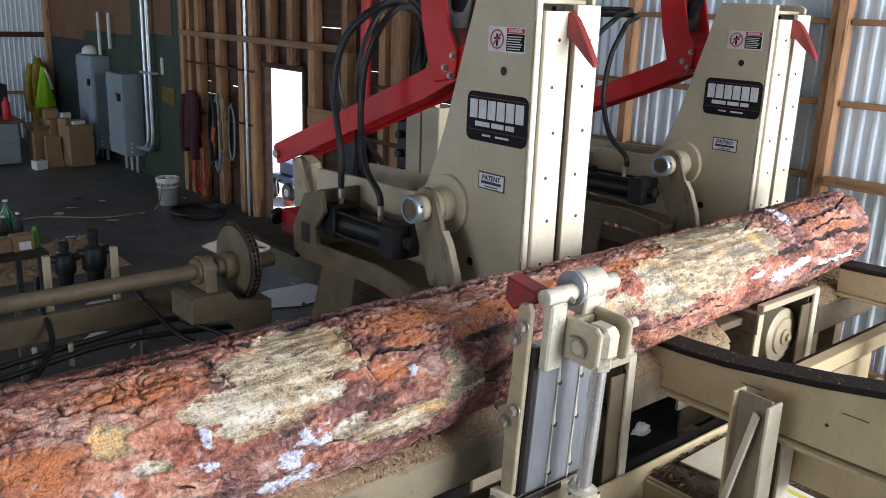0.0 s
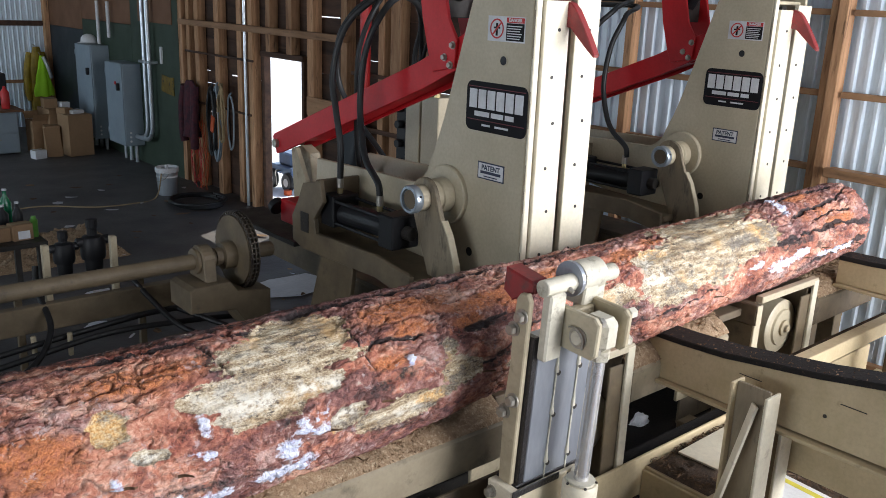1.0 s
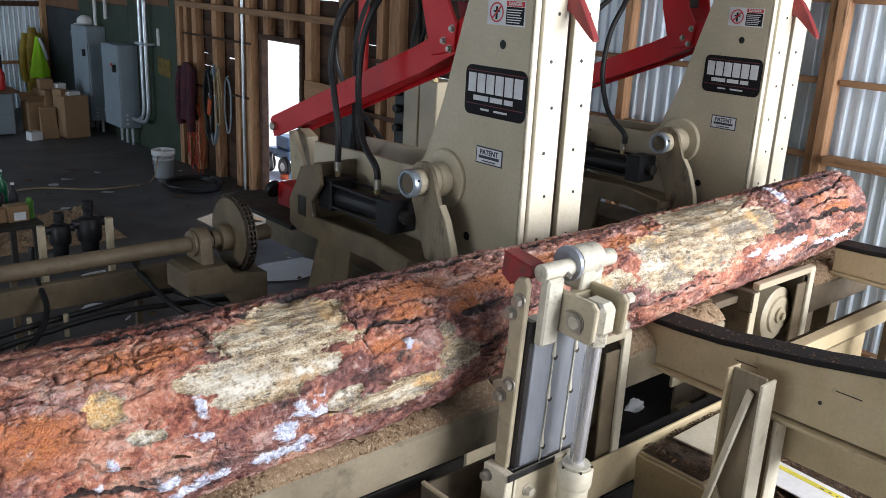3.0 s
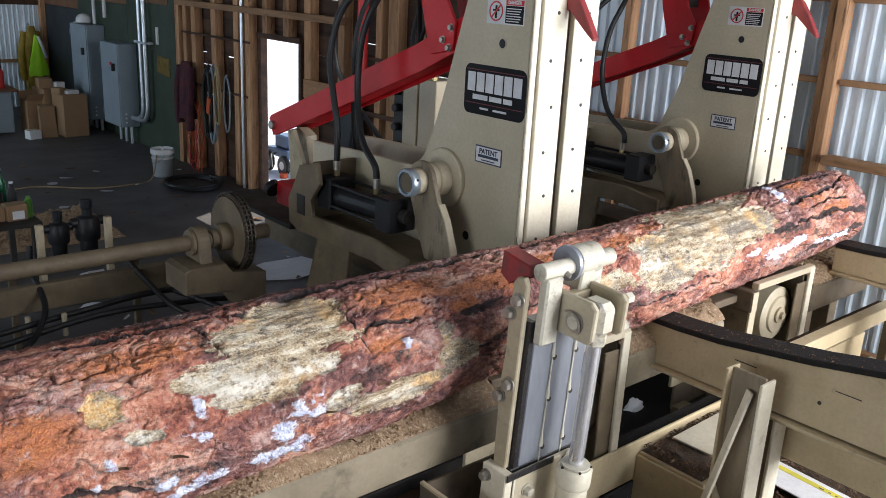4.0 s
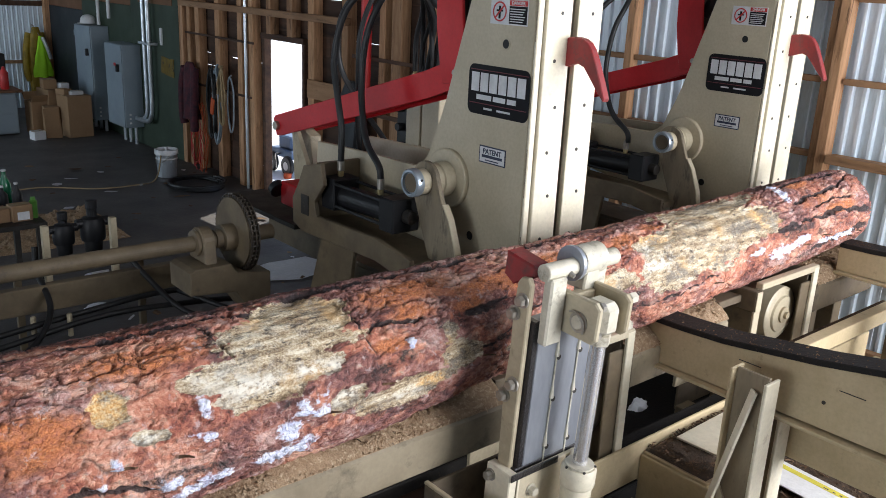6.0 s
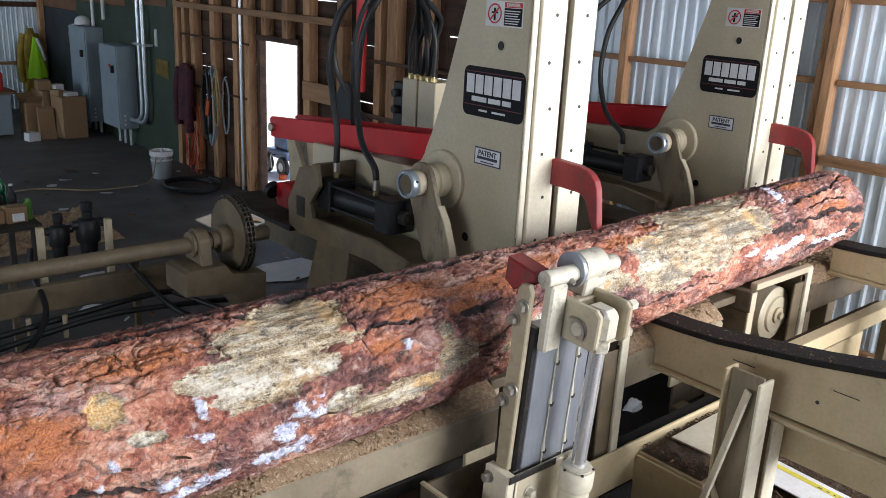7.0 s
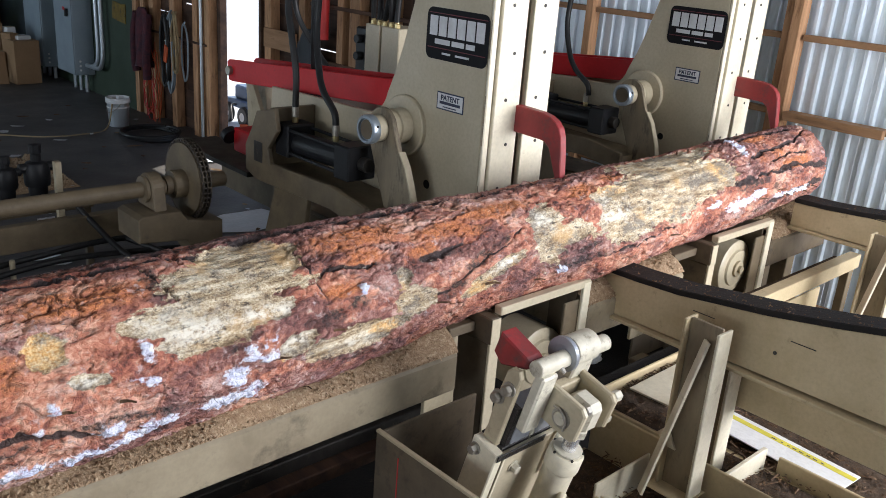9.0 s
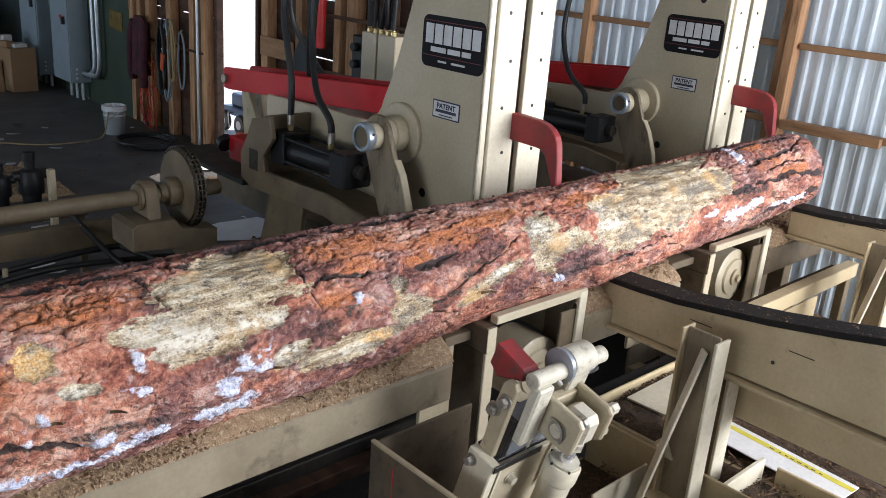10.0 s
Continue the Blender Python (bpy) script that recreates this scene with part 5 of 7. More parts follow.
def roller_stand(x0, wide):
    """Two upright plates with timber caps and a steel roller between them."""
    s = empty("roller_stand", (x0, 0, 0), "cream steel roller stand under the log", "roller stand", "log roller stands")
    w = wide
    u = 0.145 if w < 0.8 else 0.21
    # side faces carry log shade in their colour; lit fronts are plain cream
    part("upright", box(u, u + 0.012, 2.058, 2.22, 0.80, 1.365, 0.003), M_SHADE_BROWN, s, "side plate darkened for shade under the log")
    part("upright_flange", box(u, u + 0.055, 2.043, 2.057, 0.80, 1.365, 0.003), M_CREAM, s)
    part("cap_block", box(u - 0.006, u + 0.046, 2.041, 2.26, 1.367, 1.475, 0.005), M_SHADE_BROWN, s, "cap block darkened for shade")
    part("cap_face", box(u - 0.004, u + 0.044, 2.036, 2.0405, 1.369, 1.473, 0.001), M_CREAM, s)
    part("cap_ledge", box(-0.002, u - 0.008, 2.12, 2.40, 1.40, 1.44, 0.004), M_SHADE_BROWN, s)
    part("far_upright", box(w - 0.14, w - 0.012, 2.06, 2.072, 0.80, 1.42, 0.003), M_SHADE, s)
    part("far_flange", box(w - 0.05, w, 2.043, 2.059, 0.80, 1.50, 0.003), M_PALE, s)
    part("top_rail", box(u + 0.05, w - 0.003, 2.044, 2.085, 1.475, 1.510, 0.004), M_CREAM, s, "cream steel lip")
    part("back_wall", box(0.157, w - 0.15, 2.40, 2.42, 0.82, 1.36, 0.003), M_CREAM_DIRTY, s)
    part("far_web", box(w - 0.052, w - 0.040, 2.075, 2.22, 0.80, 1.46, 0.003), M_SHADE_BROWN, s)
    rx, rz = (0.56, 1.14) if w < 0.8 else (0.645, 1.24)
    part("top_plate", box(u + 0.05, w - 0.004, 2.087, 2.30, 1.462, 1.474, 0.003), M_SHADE_BROWN, s, "top plate darkened for shade")
    r = part("roller", lathe([(0.03, 0), (0.10, 0.0), (0.105, 0.012), (0.142, 0.014), (0.152, 0.022), (0.152, 0.20), (0.0, 0.20)], (rx, 2.11, rz), (0.0, 1, 0), 40), M_CREAM, s, smooth=True)
    part("roller_axle", lathe([(0.045, 0), (0.045, 0.012), (0.02, 0.014), (0.02, 0.03), (0.0, 0.03)], (rx, 2.109, rz), (0, -1, 0), 24), M_CREAM_DIRTY, r)
    part("roller_drum", cyl((rx, 2.33, rz), (rx, 2.38, rz), 0.10, n=28), M_DARK, s)
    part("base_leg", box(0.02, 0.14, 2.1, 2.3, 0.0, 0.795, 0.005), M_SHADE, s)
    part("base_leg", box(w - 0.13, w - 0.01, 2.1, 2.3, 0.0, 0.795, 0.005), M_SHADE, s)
    return s


roller_stand(2.14, 0.75)
roller_stand(3.66, 0.84)


def skid(x0, y_end, tops, z_bottom, width=0.13):
    """Sloped log skid running out from the bed: steel plate sides and a black wear strip on the curved top."""
    s = empty("log_skid", (x0, 0, 0), "cream steel log skid topped with a worn black strip", "log skid", "log skids")
    outline = [(y_end, z_bottom), (y_end, tops[0][1])] + tops[1:] + [(tops[-1][0], z_bottom + 0.03)]
    part("side", prism(outline, "x", 0, 0.016, 0.003), M_DECK, s)
    part("side", prism(outline, "x", width - 0.016, width, 0.003), M_DECK, s)
    part("end_plate", box(0.017, width - 0.017, y_end - 0.014, y_end - 0.001, z_bottom, tops[0][1] - 0.004, 0.002), M_DECK, s)
    part("bottom_flange", box(-0.03, width + 0.03, tops[-1][0], y_end, z_bottom - 0.016, z_bottom - 0.001, 0.002), M_DECK, s)
    strip = [(y, z + 0.001) for y, z in tops] + [(y, z + 0.027) for y, z in tops[::-1]]
    part("wear_strip", prism(strip, "x", -0.008, width + 0.008, 0.004), M_STRIP, s, "worn black wear strip with bark dust")
    part("lower_web", prism([(y_end - 0.50, z_bottom - 0.017), (tops[-1][0], z_bottom - 0.017), (tops[-1][0], z_bottom - 0.24), (y_end - 0.56, z_bottom - 0.24)], "x", width + 0.002, width + 0.014, 0.002), M_DECK, s)
    for y, dz in ((1.62, 0.10), (1.2, 0.13)):
        part("weld_mark", box(-0.003, 0, y - 0.05, y + 0.05, z_bottom + dz + 0.06, z_bottom + dz + 0.063, 0), M_DARK, s)
    # bark crumbs lying along the strip
    rng = random.Random(int(x0 * 10))
    vs, fs = [], []
    for _ in range(260):
        y = y_end - 0.02 - rng.random() * 1.9
        z = np.interp(-y, [-p[0] for p in tops], [p[1] for p in tops]) + 0.027
        L, W, T = 0.001 + 0.010 * rng.random() ** 3, rng.uniform(0.001, 0.003), rng.uniform(0.001, 0.003)
        m = Matrix.Translation((width * rng.random() ** 1.6, y, z)) @ Matrix.Rotation(rng.uniform(0, 6.3), 4, "Z")
        o = len(vs)
        vs += [tuple(m @ Vector(c)) for c in ((-L, -W, 0), (L, -W * 0.6, 0), (L * 0.9, W, 0), (-L * 0.8, W * 0.8, 0), (0, 0, T * 2))]
        fs += [(o, o + 1, o + 4), (o + 1, o + 2, o + 4), (o + 2, o + 3, o + 4), (o + 3, o, o + 4), (o + 3, o + 2, o + 1, o)]
    me = bpy.data.meshes.new("bark_crumb")
    me.from_pydata(vs, [], fs)
    me.materials.append(M_FLAKE)
    cr = new("bark_crumb", me)
    cr.parent, cr["kind"] = s, "stuff"
    part("bolt_hole", cyl((-0.002, 1.30, z_bottom + 0.12), (0.001, 1.30, z_bottom + 0.12), 0.008, n=12, bevel=0), M_DARK, s)
    return s


skid(3.1, 2.13, [(2.13, 1.475), (1.95, 1.48), (1.75, 1.492), (1.55, 1.52), (1.35, 1.548), (1.1, 1.595), (0.93, 1.632), (0.4, 1.73), (-0.6, 1.92)], 1.292)
skid(4.78, 2.08, [(2.08, 1.555), (1.9, 1.56), (1.7, 1.575), (1.5, 1.60), (1.2, 1.65), (0.6, 1.76), (-0.6, 1.98)], 1.42)


def deck_post(x0, y0, top, foot, braced=True):
    """H-section post with a flat diagonal brace, carrying a skid."""
    p = empty("deck_post", (x0, 0, 0), "cream steel H-post with a diagonal brace", "post", "log deck posts")
    # web colour holds the shade between the flanges as well as grime
    part("web", box(0.02, 0.034, y0 + 0.001, y0 + 0.140, foot, top, 0.002), M_SHADE_GRIME, p, "web darkened for shade and grime")
    part("flange", box(-0.025, 0.075, y0 - 0.014, y0, foot, top - 0.01, 0.003), M_PALE, p)
    part("flange", box(-0.012, 0.075, y0 + 0.141, y0 + 0.154, foot, top, 0.003), M_DECK, p)
    if braced:
        low, high = Vector((-0.13, y0 + 0.145, foot)), Vector((-0.002, y0 + 0.045, top - 0.06))
        d = high - low
        part("brace", box(-0.022, 0.022, -0.006, 0.006, 0, d.length, 0.002, Matrix.Translation(low) @ d.to_track_quat("Z", "Y").to_matrix().to_4x4()), M_PALE, p)
    if braced:
        part("gusset", prism([(y0 + 0.139, foot + 0.24), (y0 + 0.139, foot + 0.17), (y0 + 0.10, foot + 0.17)], "x", 0.008, 0.0195, 0.001), M_PALE, p)
    part("foot_plate", box(-0.06, 0.10, y0 - 0.02, y0 + 0.17, foot - 0.008, foot - 0.001, 0.002), M_DECK, p)
    return p


deck_post(2.91, 1.44, 1.50, 0.745)
deck_post(3.13, 1.47, 1.275, 0.745, False)
deck_post(4.56, 1.41, 1.56, 0.745)
deck_post(4.80, 1.39, 1.41, 0.745, False)


def litter_sheet(name, x0, x1, y0, y1, z, amp, mat, seed=0):
    bm = bmesh.new()
    nx, ny = max(3, int((x1 - x0) / 0.02)), max(3, int((y1 - y0) / 0.02))
    g = []
    for i in range(nx + 1):
        row = []
        for j in range(ny + 1):
            x, y = x0 + (x1 - x0) * i / nx, y0 + (y1 - y0) * j / ny
            e = min(i, nx - i, j, ny - j) / 3
            h = amp * min(1, e) * (0.5 + 0.7 * noise.noise((x * 4 + seed, y * 4, 1)) + 0.5 * noise.noise((x * 16, y * 16, seed)) + 0.35 * noise.noise((x * 45, y * 45, seed)))
            row.append(bm.verts.new((x, y, z + 0.002 + max(0, h))))
        g.append(row)
    for i in range(nx):
        for j in range(ny):
            bm.faces.new((g[i][j], g[i + 1][j], g[i + 1][j + 1], g[i][j + 1]))
    return bm


def low_frame():
    """Welded frame of the log deck between the skids, its trays full of bark litter."""
    f = empty("log_deck", label="welded cream steel deck frame with trays full of bark litter", category="frame")
    part("tray_floor", box(3.028, 4.62, 0.2, 2.04, 0.72, 0.735, 0.002), M_DECK, f)
    part("tray_floor", box(2.45, 3.010, 0.2, 2.04, 0.62, 0.635, 0.002), M_DECK, f)
    part("tray_floor", box(4.63, 5.5, 0.2, 2.04, 0.70, 0.715, 0.002), M_DECK, f)
    for y0, y1, x0, x1, z1 in ((2.026, 2.042, 2.60, 5.3, 0.935), (0.30, 0.32, 2.46, 5.3, 0.9)):
        part("rail", box(x0, x1, y0, y1, 0.736, z1, 0.004), M_DECK, f)
    part("rim", box(2.62, 3.0, 1.690, 1.702, 0.636, 0.79, 0.004), M_PALE, f)
    for x0, y0, y1, z1 in ((2.46, 0.33, 1.59, 0.86), (3.38, 0.33, 1.30, 0.83), (4.45, 0.33, 1.95, 0.84)):
        part("rail", box(x0, x0 + 0.016, y0, y1, 0.736, z1, 0.004), M_DECK, f)
    part("angle_plate", prism([(2.50, 1.59), (2.50, 1.20), (2.72, 1.30)], "z", 0.84, 0.85, 0.001), M_PALE, f)
    part("angle_plate", prism([(3.195, 1.965), (3.62, 1.975), (3.205, 1.753)], "z", 0.915, 0.925, 0.001), M_PALE, f)
    part("ledge", box(3.03, 4.44, 1.68, 2.024, 0.845, 0.878, 0.003), M_DECK, f)
    part("divider", box(3.012, 3.026, 0.4, 2.024, 0.60, 0.868, 0.004), M_DECK, f)
    part("rail", box(3.028, 3.375, 1.35, 1.372, 0.736, 0.85, 0.004), M_PALE, f)
    part("dark_channel", box(2.92, 4.5, 2.044, 2.125, 0.80, 0.915, 0.004), M_STRIP, f)
    # added black sheet: makes the hole dark and hides the sill below
    part("hole_shade", box(2.92, 4.5, 2.127, 2.90, 0.60, 0.62, 0.002), M_STRIP, f, "added black sheet for the shaded hole under the bed")
    # added plates that darken the recess and cover the bright cladding behind
    part("recess_shade", box(4.51, 5.60, 2.44, 2.455, 0.30, 1.36, 0.003), M_SHADE_BROWN, f, "added dark plate for the shaded recess under the bed")
    part("recess_shade", box(3.95, 4.505, 2.46, 2.475, 0.62, 1.36, 0.003), M_SHADE_BROWN, f, "added dark plate for the shaded recess under the bed")
    for x in (2.5, 4.55):
        for y in (0.3, 1.9):
            part("leg", box(x, x + 0.09, y, y + 0.09, 0.0, 0.719, 0.004), M_SHADE, f)
    # slanting brace rails behind
    part("side_rail", box(3.9, 5.2, 1.80, 1.87, 1.16, 1.245, 0.004), M_DECK, f)
    part("side_rail", box(3.9, 5.2, 1.875, 1.95, 1.16, 1.19, 0.004), M_DECK, f)
    part("side_rail", box(4.62, 5.3, 0.9, 1.6, 0.98, 1.00, 0.004), M_DECK, f)
    for x in (3.92, 5.1):
        part("rail_leg", box(x, x + 0.06, 1.81, 1.86, 0.736, 1.159, 0.003), M_SHADE, f)
    for args in ((3.04, 3.37, 0.34, 1.66, 0.738, 0.035, 1), (2.48, 3.0, 0.34, 1.68, 0.638, 0.03, 2), (3.40, 4.44, 0.34, 1.955, 0.738, 0.03, 3), (3.04, 4.42, 1.70, 2.02, 0.879, 0.035, 4), (2.64, 3.0, 1.71, 2.02, 0.638, 0.03, 8), (3.92, 5.18, 1.88, 1.945, 1.192, 0.02, 6), (4.64, 5.28, 0.92, 1.58, 1.002, 0.02, 7)):
        part("bark_litter", litter_sheet("bark_litter", *args[:6], M_DEBRIS, args[6]), M_DEBRIS, f, "dark bark litter and chips", smooth=True)["kind"] = "stuff"
    rng = random.Random(12)
    vs, fs = [], []
    for _ in range(5200):
        x, y = rng.uniform(2.5, 4.4), rng.uniform(0.4, 1.93)
        z = (0.76 if x > 3.03 else 0.66) + rng.uniform(0, 0.012)
        if rng.random() < 0.25:
            x, y, z = rng.uniform(3.05, 4.4), rng.uniform(1.70, 2.02), 0.899
        L, W, T = 0.004 + 0.018 * rng.random() ** 2, rng.uniform(0.0015, 0.006), rng.uniform(0.001, 0.004)
        if rng.random() < 0.05:
            L, W = rng.uniform(0.03, 0.06), 0.0018
        m = Matrix.Translation((x, y, z)) @ Euler((rng.uniform(-0.4, 0.4), rng.uniform(-0.4, 0.4), rng.uniform(0, 6.3))).to_matrix().to_4x4()
        o = len(vs)
        vs += [tuple(m @ Vector(c)) for c in ((-L, -W, 0), (L, -W * 0.6, 0), (L * 0.9, W, 0), (-L * 0.8, W * 0.8, 0), (0, 0, T * 2))]
        fs += [(o, o + 1, o + 4), (o + 1, o + 2, o + 4), (o + 2, o + 3, o + 4), (o + 3, o, o + 4), (o + 3, o + 2, o + 1, o)]
    me = bpy.data.meshes.new("bark_chip")
    me.from_pydata(vs, [], fs)
    me.materials.append(M_FLAKE)
    ch = new("bark_chip", me)
    ch.parent, ch["kind"] = f, "stuff"


low_frame()


def waste_belt():
    b = empty("waste_belt", label="black rubber waste belt under the log bed", category="conveyor belt")
    part("belt", box(-1.6, 2.9, 2.35, 2.90, 0.30, 0.315, 0.003), M_STRIP, b)
    part("edge_rope", tube([(-1.6, 2.42, 0.326), (0.2, 2.43, 0.326), (2.0, 2.41, 0.326), (2.9, 2.42, 0.326)], 0.012, 8), M_CORD, b, "dirty rope along the belt", smooth=True)
    for y in (2.36, 2.86):
        part("side_frame", box(-1.6, 2.9, y - 0.02, y + 0.02, 0.20, 0.298, 0.003), M_SHADE, b)
    for x in (-1.2, 0.6, 2.4):
        part("trestle", box(x, x + 0.06, 2.39, 2.83, 0.0, 0.199, 0.003), M_SHADE, b)
    for k, (x, y, z, r) in enumerate(((1.25, 2.50, 0.315, 0.16), (1.55, 2.62, 0.315, 0.12), (0.95, 2.62, 0.315, 0.18), (1.9, 2.55, 0.315, 0.06), (3.79, 2.60, 0.62, 0.07))):
        bm = bmesh.new()
        bmesh.ops.create_icosphere(bm, subdivisions=3, radius=1)
        for v in bm.verts:
            n = 1 + 0.35 * noise.noise(v.co * 1.7 + Vector((k * 3.1, 0, 0))) + 0.15 * noise.noise(v.co * 5)
            v.co = Vector((x + v.co.x * r * n, y + v.co.y * r * 0.6 * n, z + max(0.0, v.co.z * r * 0.7 * n)))
        tagged(part("snow_lump", bm, M_SNOW, smooth=True), "lump of old snow under the log bed", "snow", "snow lumps")


waste_belt()


def instruction_sheet():
    s = empty("warning_placard", (3.52, 1.335, 0.785), "white placard with a yellow band lying on bark litter", "sign")
    s.rotation_euler = (0, 0, radians(-4))
    part("board", box(-0.10, 0.10, -0.30, 0.34, 0, 0.006, 0.001), M_PAPER, s)
    part("band", box(0.036, 0.070, -0.30, 0.34, 0.0061, 0.0072, 0), M_SIGNYEL, s)
    rng = random.Random(3)
    for i in range(8):
        part("text_bar", box(0.045, 0.052, -0.16 + i * 0.033, -0.148 + i * 0.033 + rng.uniform(0, 0.014), 0.0073, 0.0078, 0), M_NAVYINK, s)


instruction_sheet()


def side_trough():
    """Open steel box beside the log turner."""
    t = empty("chip_box", label="open brown steel box with a worn rim and a red line", category="box")
    X0, X1, Y0, Y1, Z1 = 1.72, 2.02, 1.10, 2.02, 1.20
    part("side", box(X0, X0 + 0.012, Y0, Y1, 0.72, Z1, 0.002), M_SHADE_BROWN, t)
    part("side", box(X0 + 0.013, 2.20, Y1 - 0.012, Y1, 0.72, Z1, 0.002), M_SHADE_BROWN, t)
    part("floor_plate", box(X0 + 0.013, 2.40, Y0, Y1 - 0.013, 0.72, 0.732, 0.002), M_DARK, t)
    part("chalk_line", box(X0 - 0.0015, X0, 1.895, 1.90, 0.85, 1.16, 0), M_SIGNRED, t, "red paint line")
    part("rim", box(X0 - 0.003, X0 + 0.016, Y0, Y1, Z1 + 0.001, Z1 + 0.013, 0.003), M_CREAM_DIRTY, t, "worn rim")
    part("lip", box(X0 - 0.10, X0 - 0.001, 1.2, 1.75, 1.06, 1.072, 0.002), M_PALE, t)
    part("leg", box(X0, X0 + 0.08, Y0, Y0 + 0.08, 0.0, 0.719, 0.003), M_SHADE, t)
    part("leg", box(X0, X0 + 0.08, Y1 - 0.1, Y1 - 0.02, 0.0, 0.719, 0.003), M_SHADE, t)


side_trough()

# ---- the log turner ----
TURN_Y, TURN_Z = 1.87, 0.50
TURNER = empty("log_turner", (2.0, TURN_Y, TURN_Z), "cream hydraulic log turner with a grey slide and a red tooth", "log turner")


def log_turner():
    t = TURNER
    # fixed sleeve round the slide, in the frame of the pivot; +y is towards the log
    part("sleeve_front", box(-0.075, 0.225, -0.062, -0.042, 0.05, 0.790, 0.003), M_CREAM, t)
    part("sleeve_side", box(-0.115, -0.076, -0.060, 0.055, 0.05, 0.800, 0.004), M_PALE, t)
    part("sleeve_seam", box(-0.078, -0.068, -0.066, -0.0625, 0.05, 0.785, 0.002), M_PALE, t)
    part("sleeve_side", box(0.255, 0.285, -0.050, 0.055, 0.05, 0.755, 0.004), M_CREAM, t)
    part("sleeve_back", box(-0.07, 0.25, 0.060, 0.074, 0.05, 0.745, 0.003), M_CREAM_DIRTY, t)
    part("grease_edge", box(-0.074, 0.250, -0.041, 0.058, 0.760, 0.800, 0.003), M_GREASE, t, "greasy black slide opening")
    part("grease_lip", box(-0.112, 0.12, -0.0665, -0.0625, 0.776, 0.804, 0.002), M_GREASE, t, "smear of black grease")
    for x, z in ((-0.005, 0.71), (0.01, 0.42)):
        part("bolt", hexbolt((x, -0.062, z), (0, -1, 0), 0.017, 0.022), M_GRIMY, t)
        part("bolt", hexbolt((-0.115, 0.03, z + 0.05), (-1, 0, 0), 0.017, 0.022), M_BOLT, t)
    b = part("cylinder_barrel", lathe([(0.055, 0.0), (0.055, 0.60), (0.060, 0.605), (0.062, 0.615), (0.062, 0.668), (0.056, 0.678), (0.030, 0.678)], (0.122, -0.160, 0.14), (0, 0, 1), 36), M_PALE, t, "pale hydraulic cylinder barrel", smooth=True)
    part("gland", lathe([(0.050, 0), (0.050, 0.008), (0.030, 0.009)], (0.122, -0.160, 0.819), (0, 0, 1), 28), M_GRIMY, b)
    for k in range(5):
        a_ = 0.4 + k * 1.2566
        part("gland_screw", cyl((0.122 + 0.054 * math.cos(a_), -0.160 + 0.054 * math.sin(a_), 0.816), (0.122 + 0.054 * math.cos(a_), -0.160 + 0.054 * math.sin(a_), 0.8215), 0.005, n=8, bevel=0), M_DARK, b)
    part("port_elbow", tube([(0.11, -0.215, 0.66), (0.07, -0.245, 0.645), (0.045, -0.255, 0.62), (0.035, -0.26, 0.50)], 0.017, 12), M_PALE, b, smooth=True)
    part("port_nut", cyl((0.088, -0.232, 0.652), (0.068, -0.246, 0.643), 0.025, n=6), M_PALE, b)
    part("port_nut", cyl((0.058, -0.251, 0.636), (0.045, -0.256, 0.615), 0.023, n=6), M_PALE, b)
    part("oil_pipe", tube([(0.21, -0.075, 0.805), (0.195, -0.078, 0.80), (0.180, -0.080, 0.77), (0.178, -0.080, 0.60)], 0.012, 10), M_PALE, t, smooth=True)
    part("pivot_tube", cyl((-0.13, 0, 0), (0.36, 0, 0), 0.05, n=24), M_SHADE, t)
    part("stay", box(0.0, 0.18, -0.03, 0.05, -0.0, 0.06, 0.004), M_SHADE, t)
    # the moving slide; its origin is the pivot too, it travels along the sleeve
    s = empty("slide", (0, 0, 0))
    s.parent = t
    top = 1.515
    part("slide_plate", box(-0.034, 0.240, -0.038, 0.045, 0.55, top - 0.19, 0.003), M_STEEL, s, "grey machined slide")
    part("slide_edge", box(-0.060, -0.0345, -0.037, 0.050, 0.58, top - 0.17, 0.002), M_GREASE, s, "greasy black slide edge")
    for x in (0.062, 0.172):
        part("guide_rib", box(x, x + 0.007, -0.043, -0.0385, 0.56, top - 0.20, 0.002), M_GRIMY, s)
        for z in (0.84, 1.03, 1.19):
            part("screw_hole", cyl((x + 0.012, -0.0385, z), (x + 0.012, -0.0445, z), 0.010, n=10, bevel=0), M_DARK, s)
            part("weld_drip", cyl((x + 0.004, -0.040, z + 0.006), (x + 0.004, -0.040, z + 0.055), 0.009, 0.004, n=8, bevel=0), M_GRIMY, s)
    part("frame_bar", box(-0.048, 0.028, -0.078, -0.0385, top - 0.245, top - 0.012, 0.007), M_GRIMY, s, "pale bar with worn grimy edges")
    part("frame_bar", box(0.205, 0.262, -0.045, 0.045, top - 0.19, top - 0.004, 0.006), M_GRIMY, s)
    part("side_plate", prism([(-0.020, top - 0.75), (-0.020, top - 0.045), (-0.005, top - 0.022), (0.026, top - 0.028), (0.040, top - 0.05), (0.046, top - 0.17), (0.040, top - 0.28), (0.050, top - 0.42), (0.036, top - 0.76)], "x", -0.083, -0.0605, 0.004), M_CREAM_DIRTY, s, "worn cheek plate in darker cream")
    for y, z in ((0.006, top - 0.102), (0.036, top - 0.155), (0.006, top - 0.405), (0.040, top - 0.460)):
        part("bolt", join(cyl((-0.083, y, z), (-0.088, y, z), 0.026, n=18, bevel=0), cyl((-0.088, y, z), (-0.110, y, z), 0.019, n=6)), M_BOLT, s)
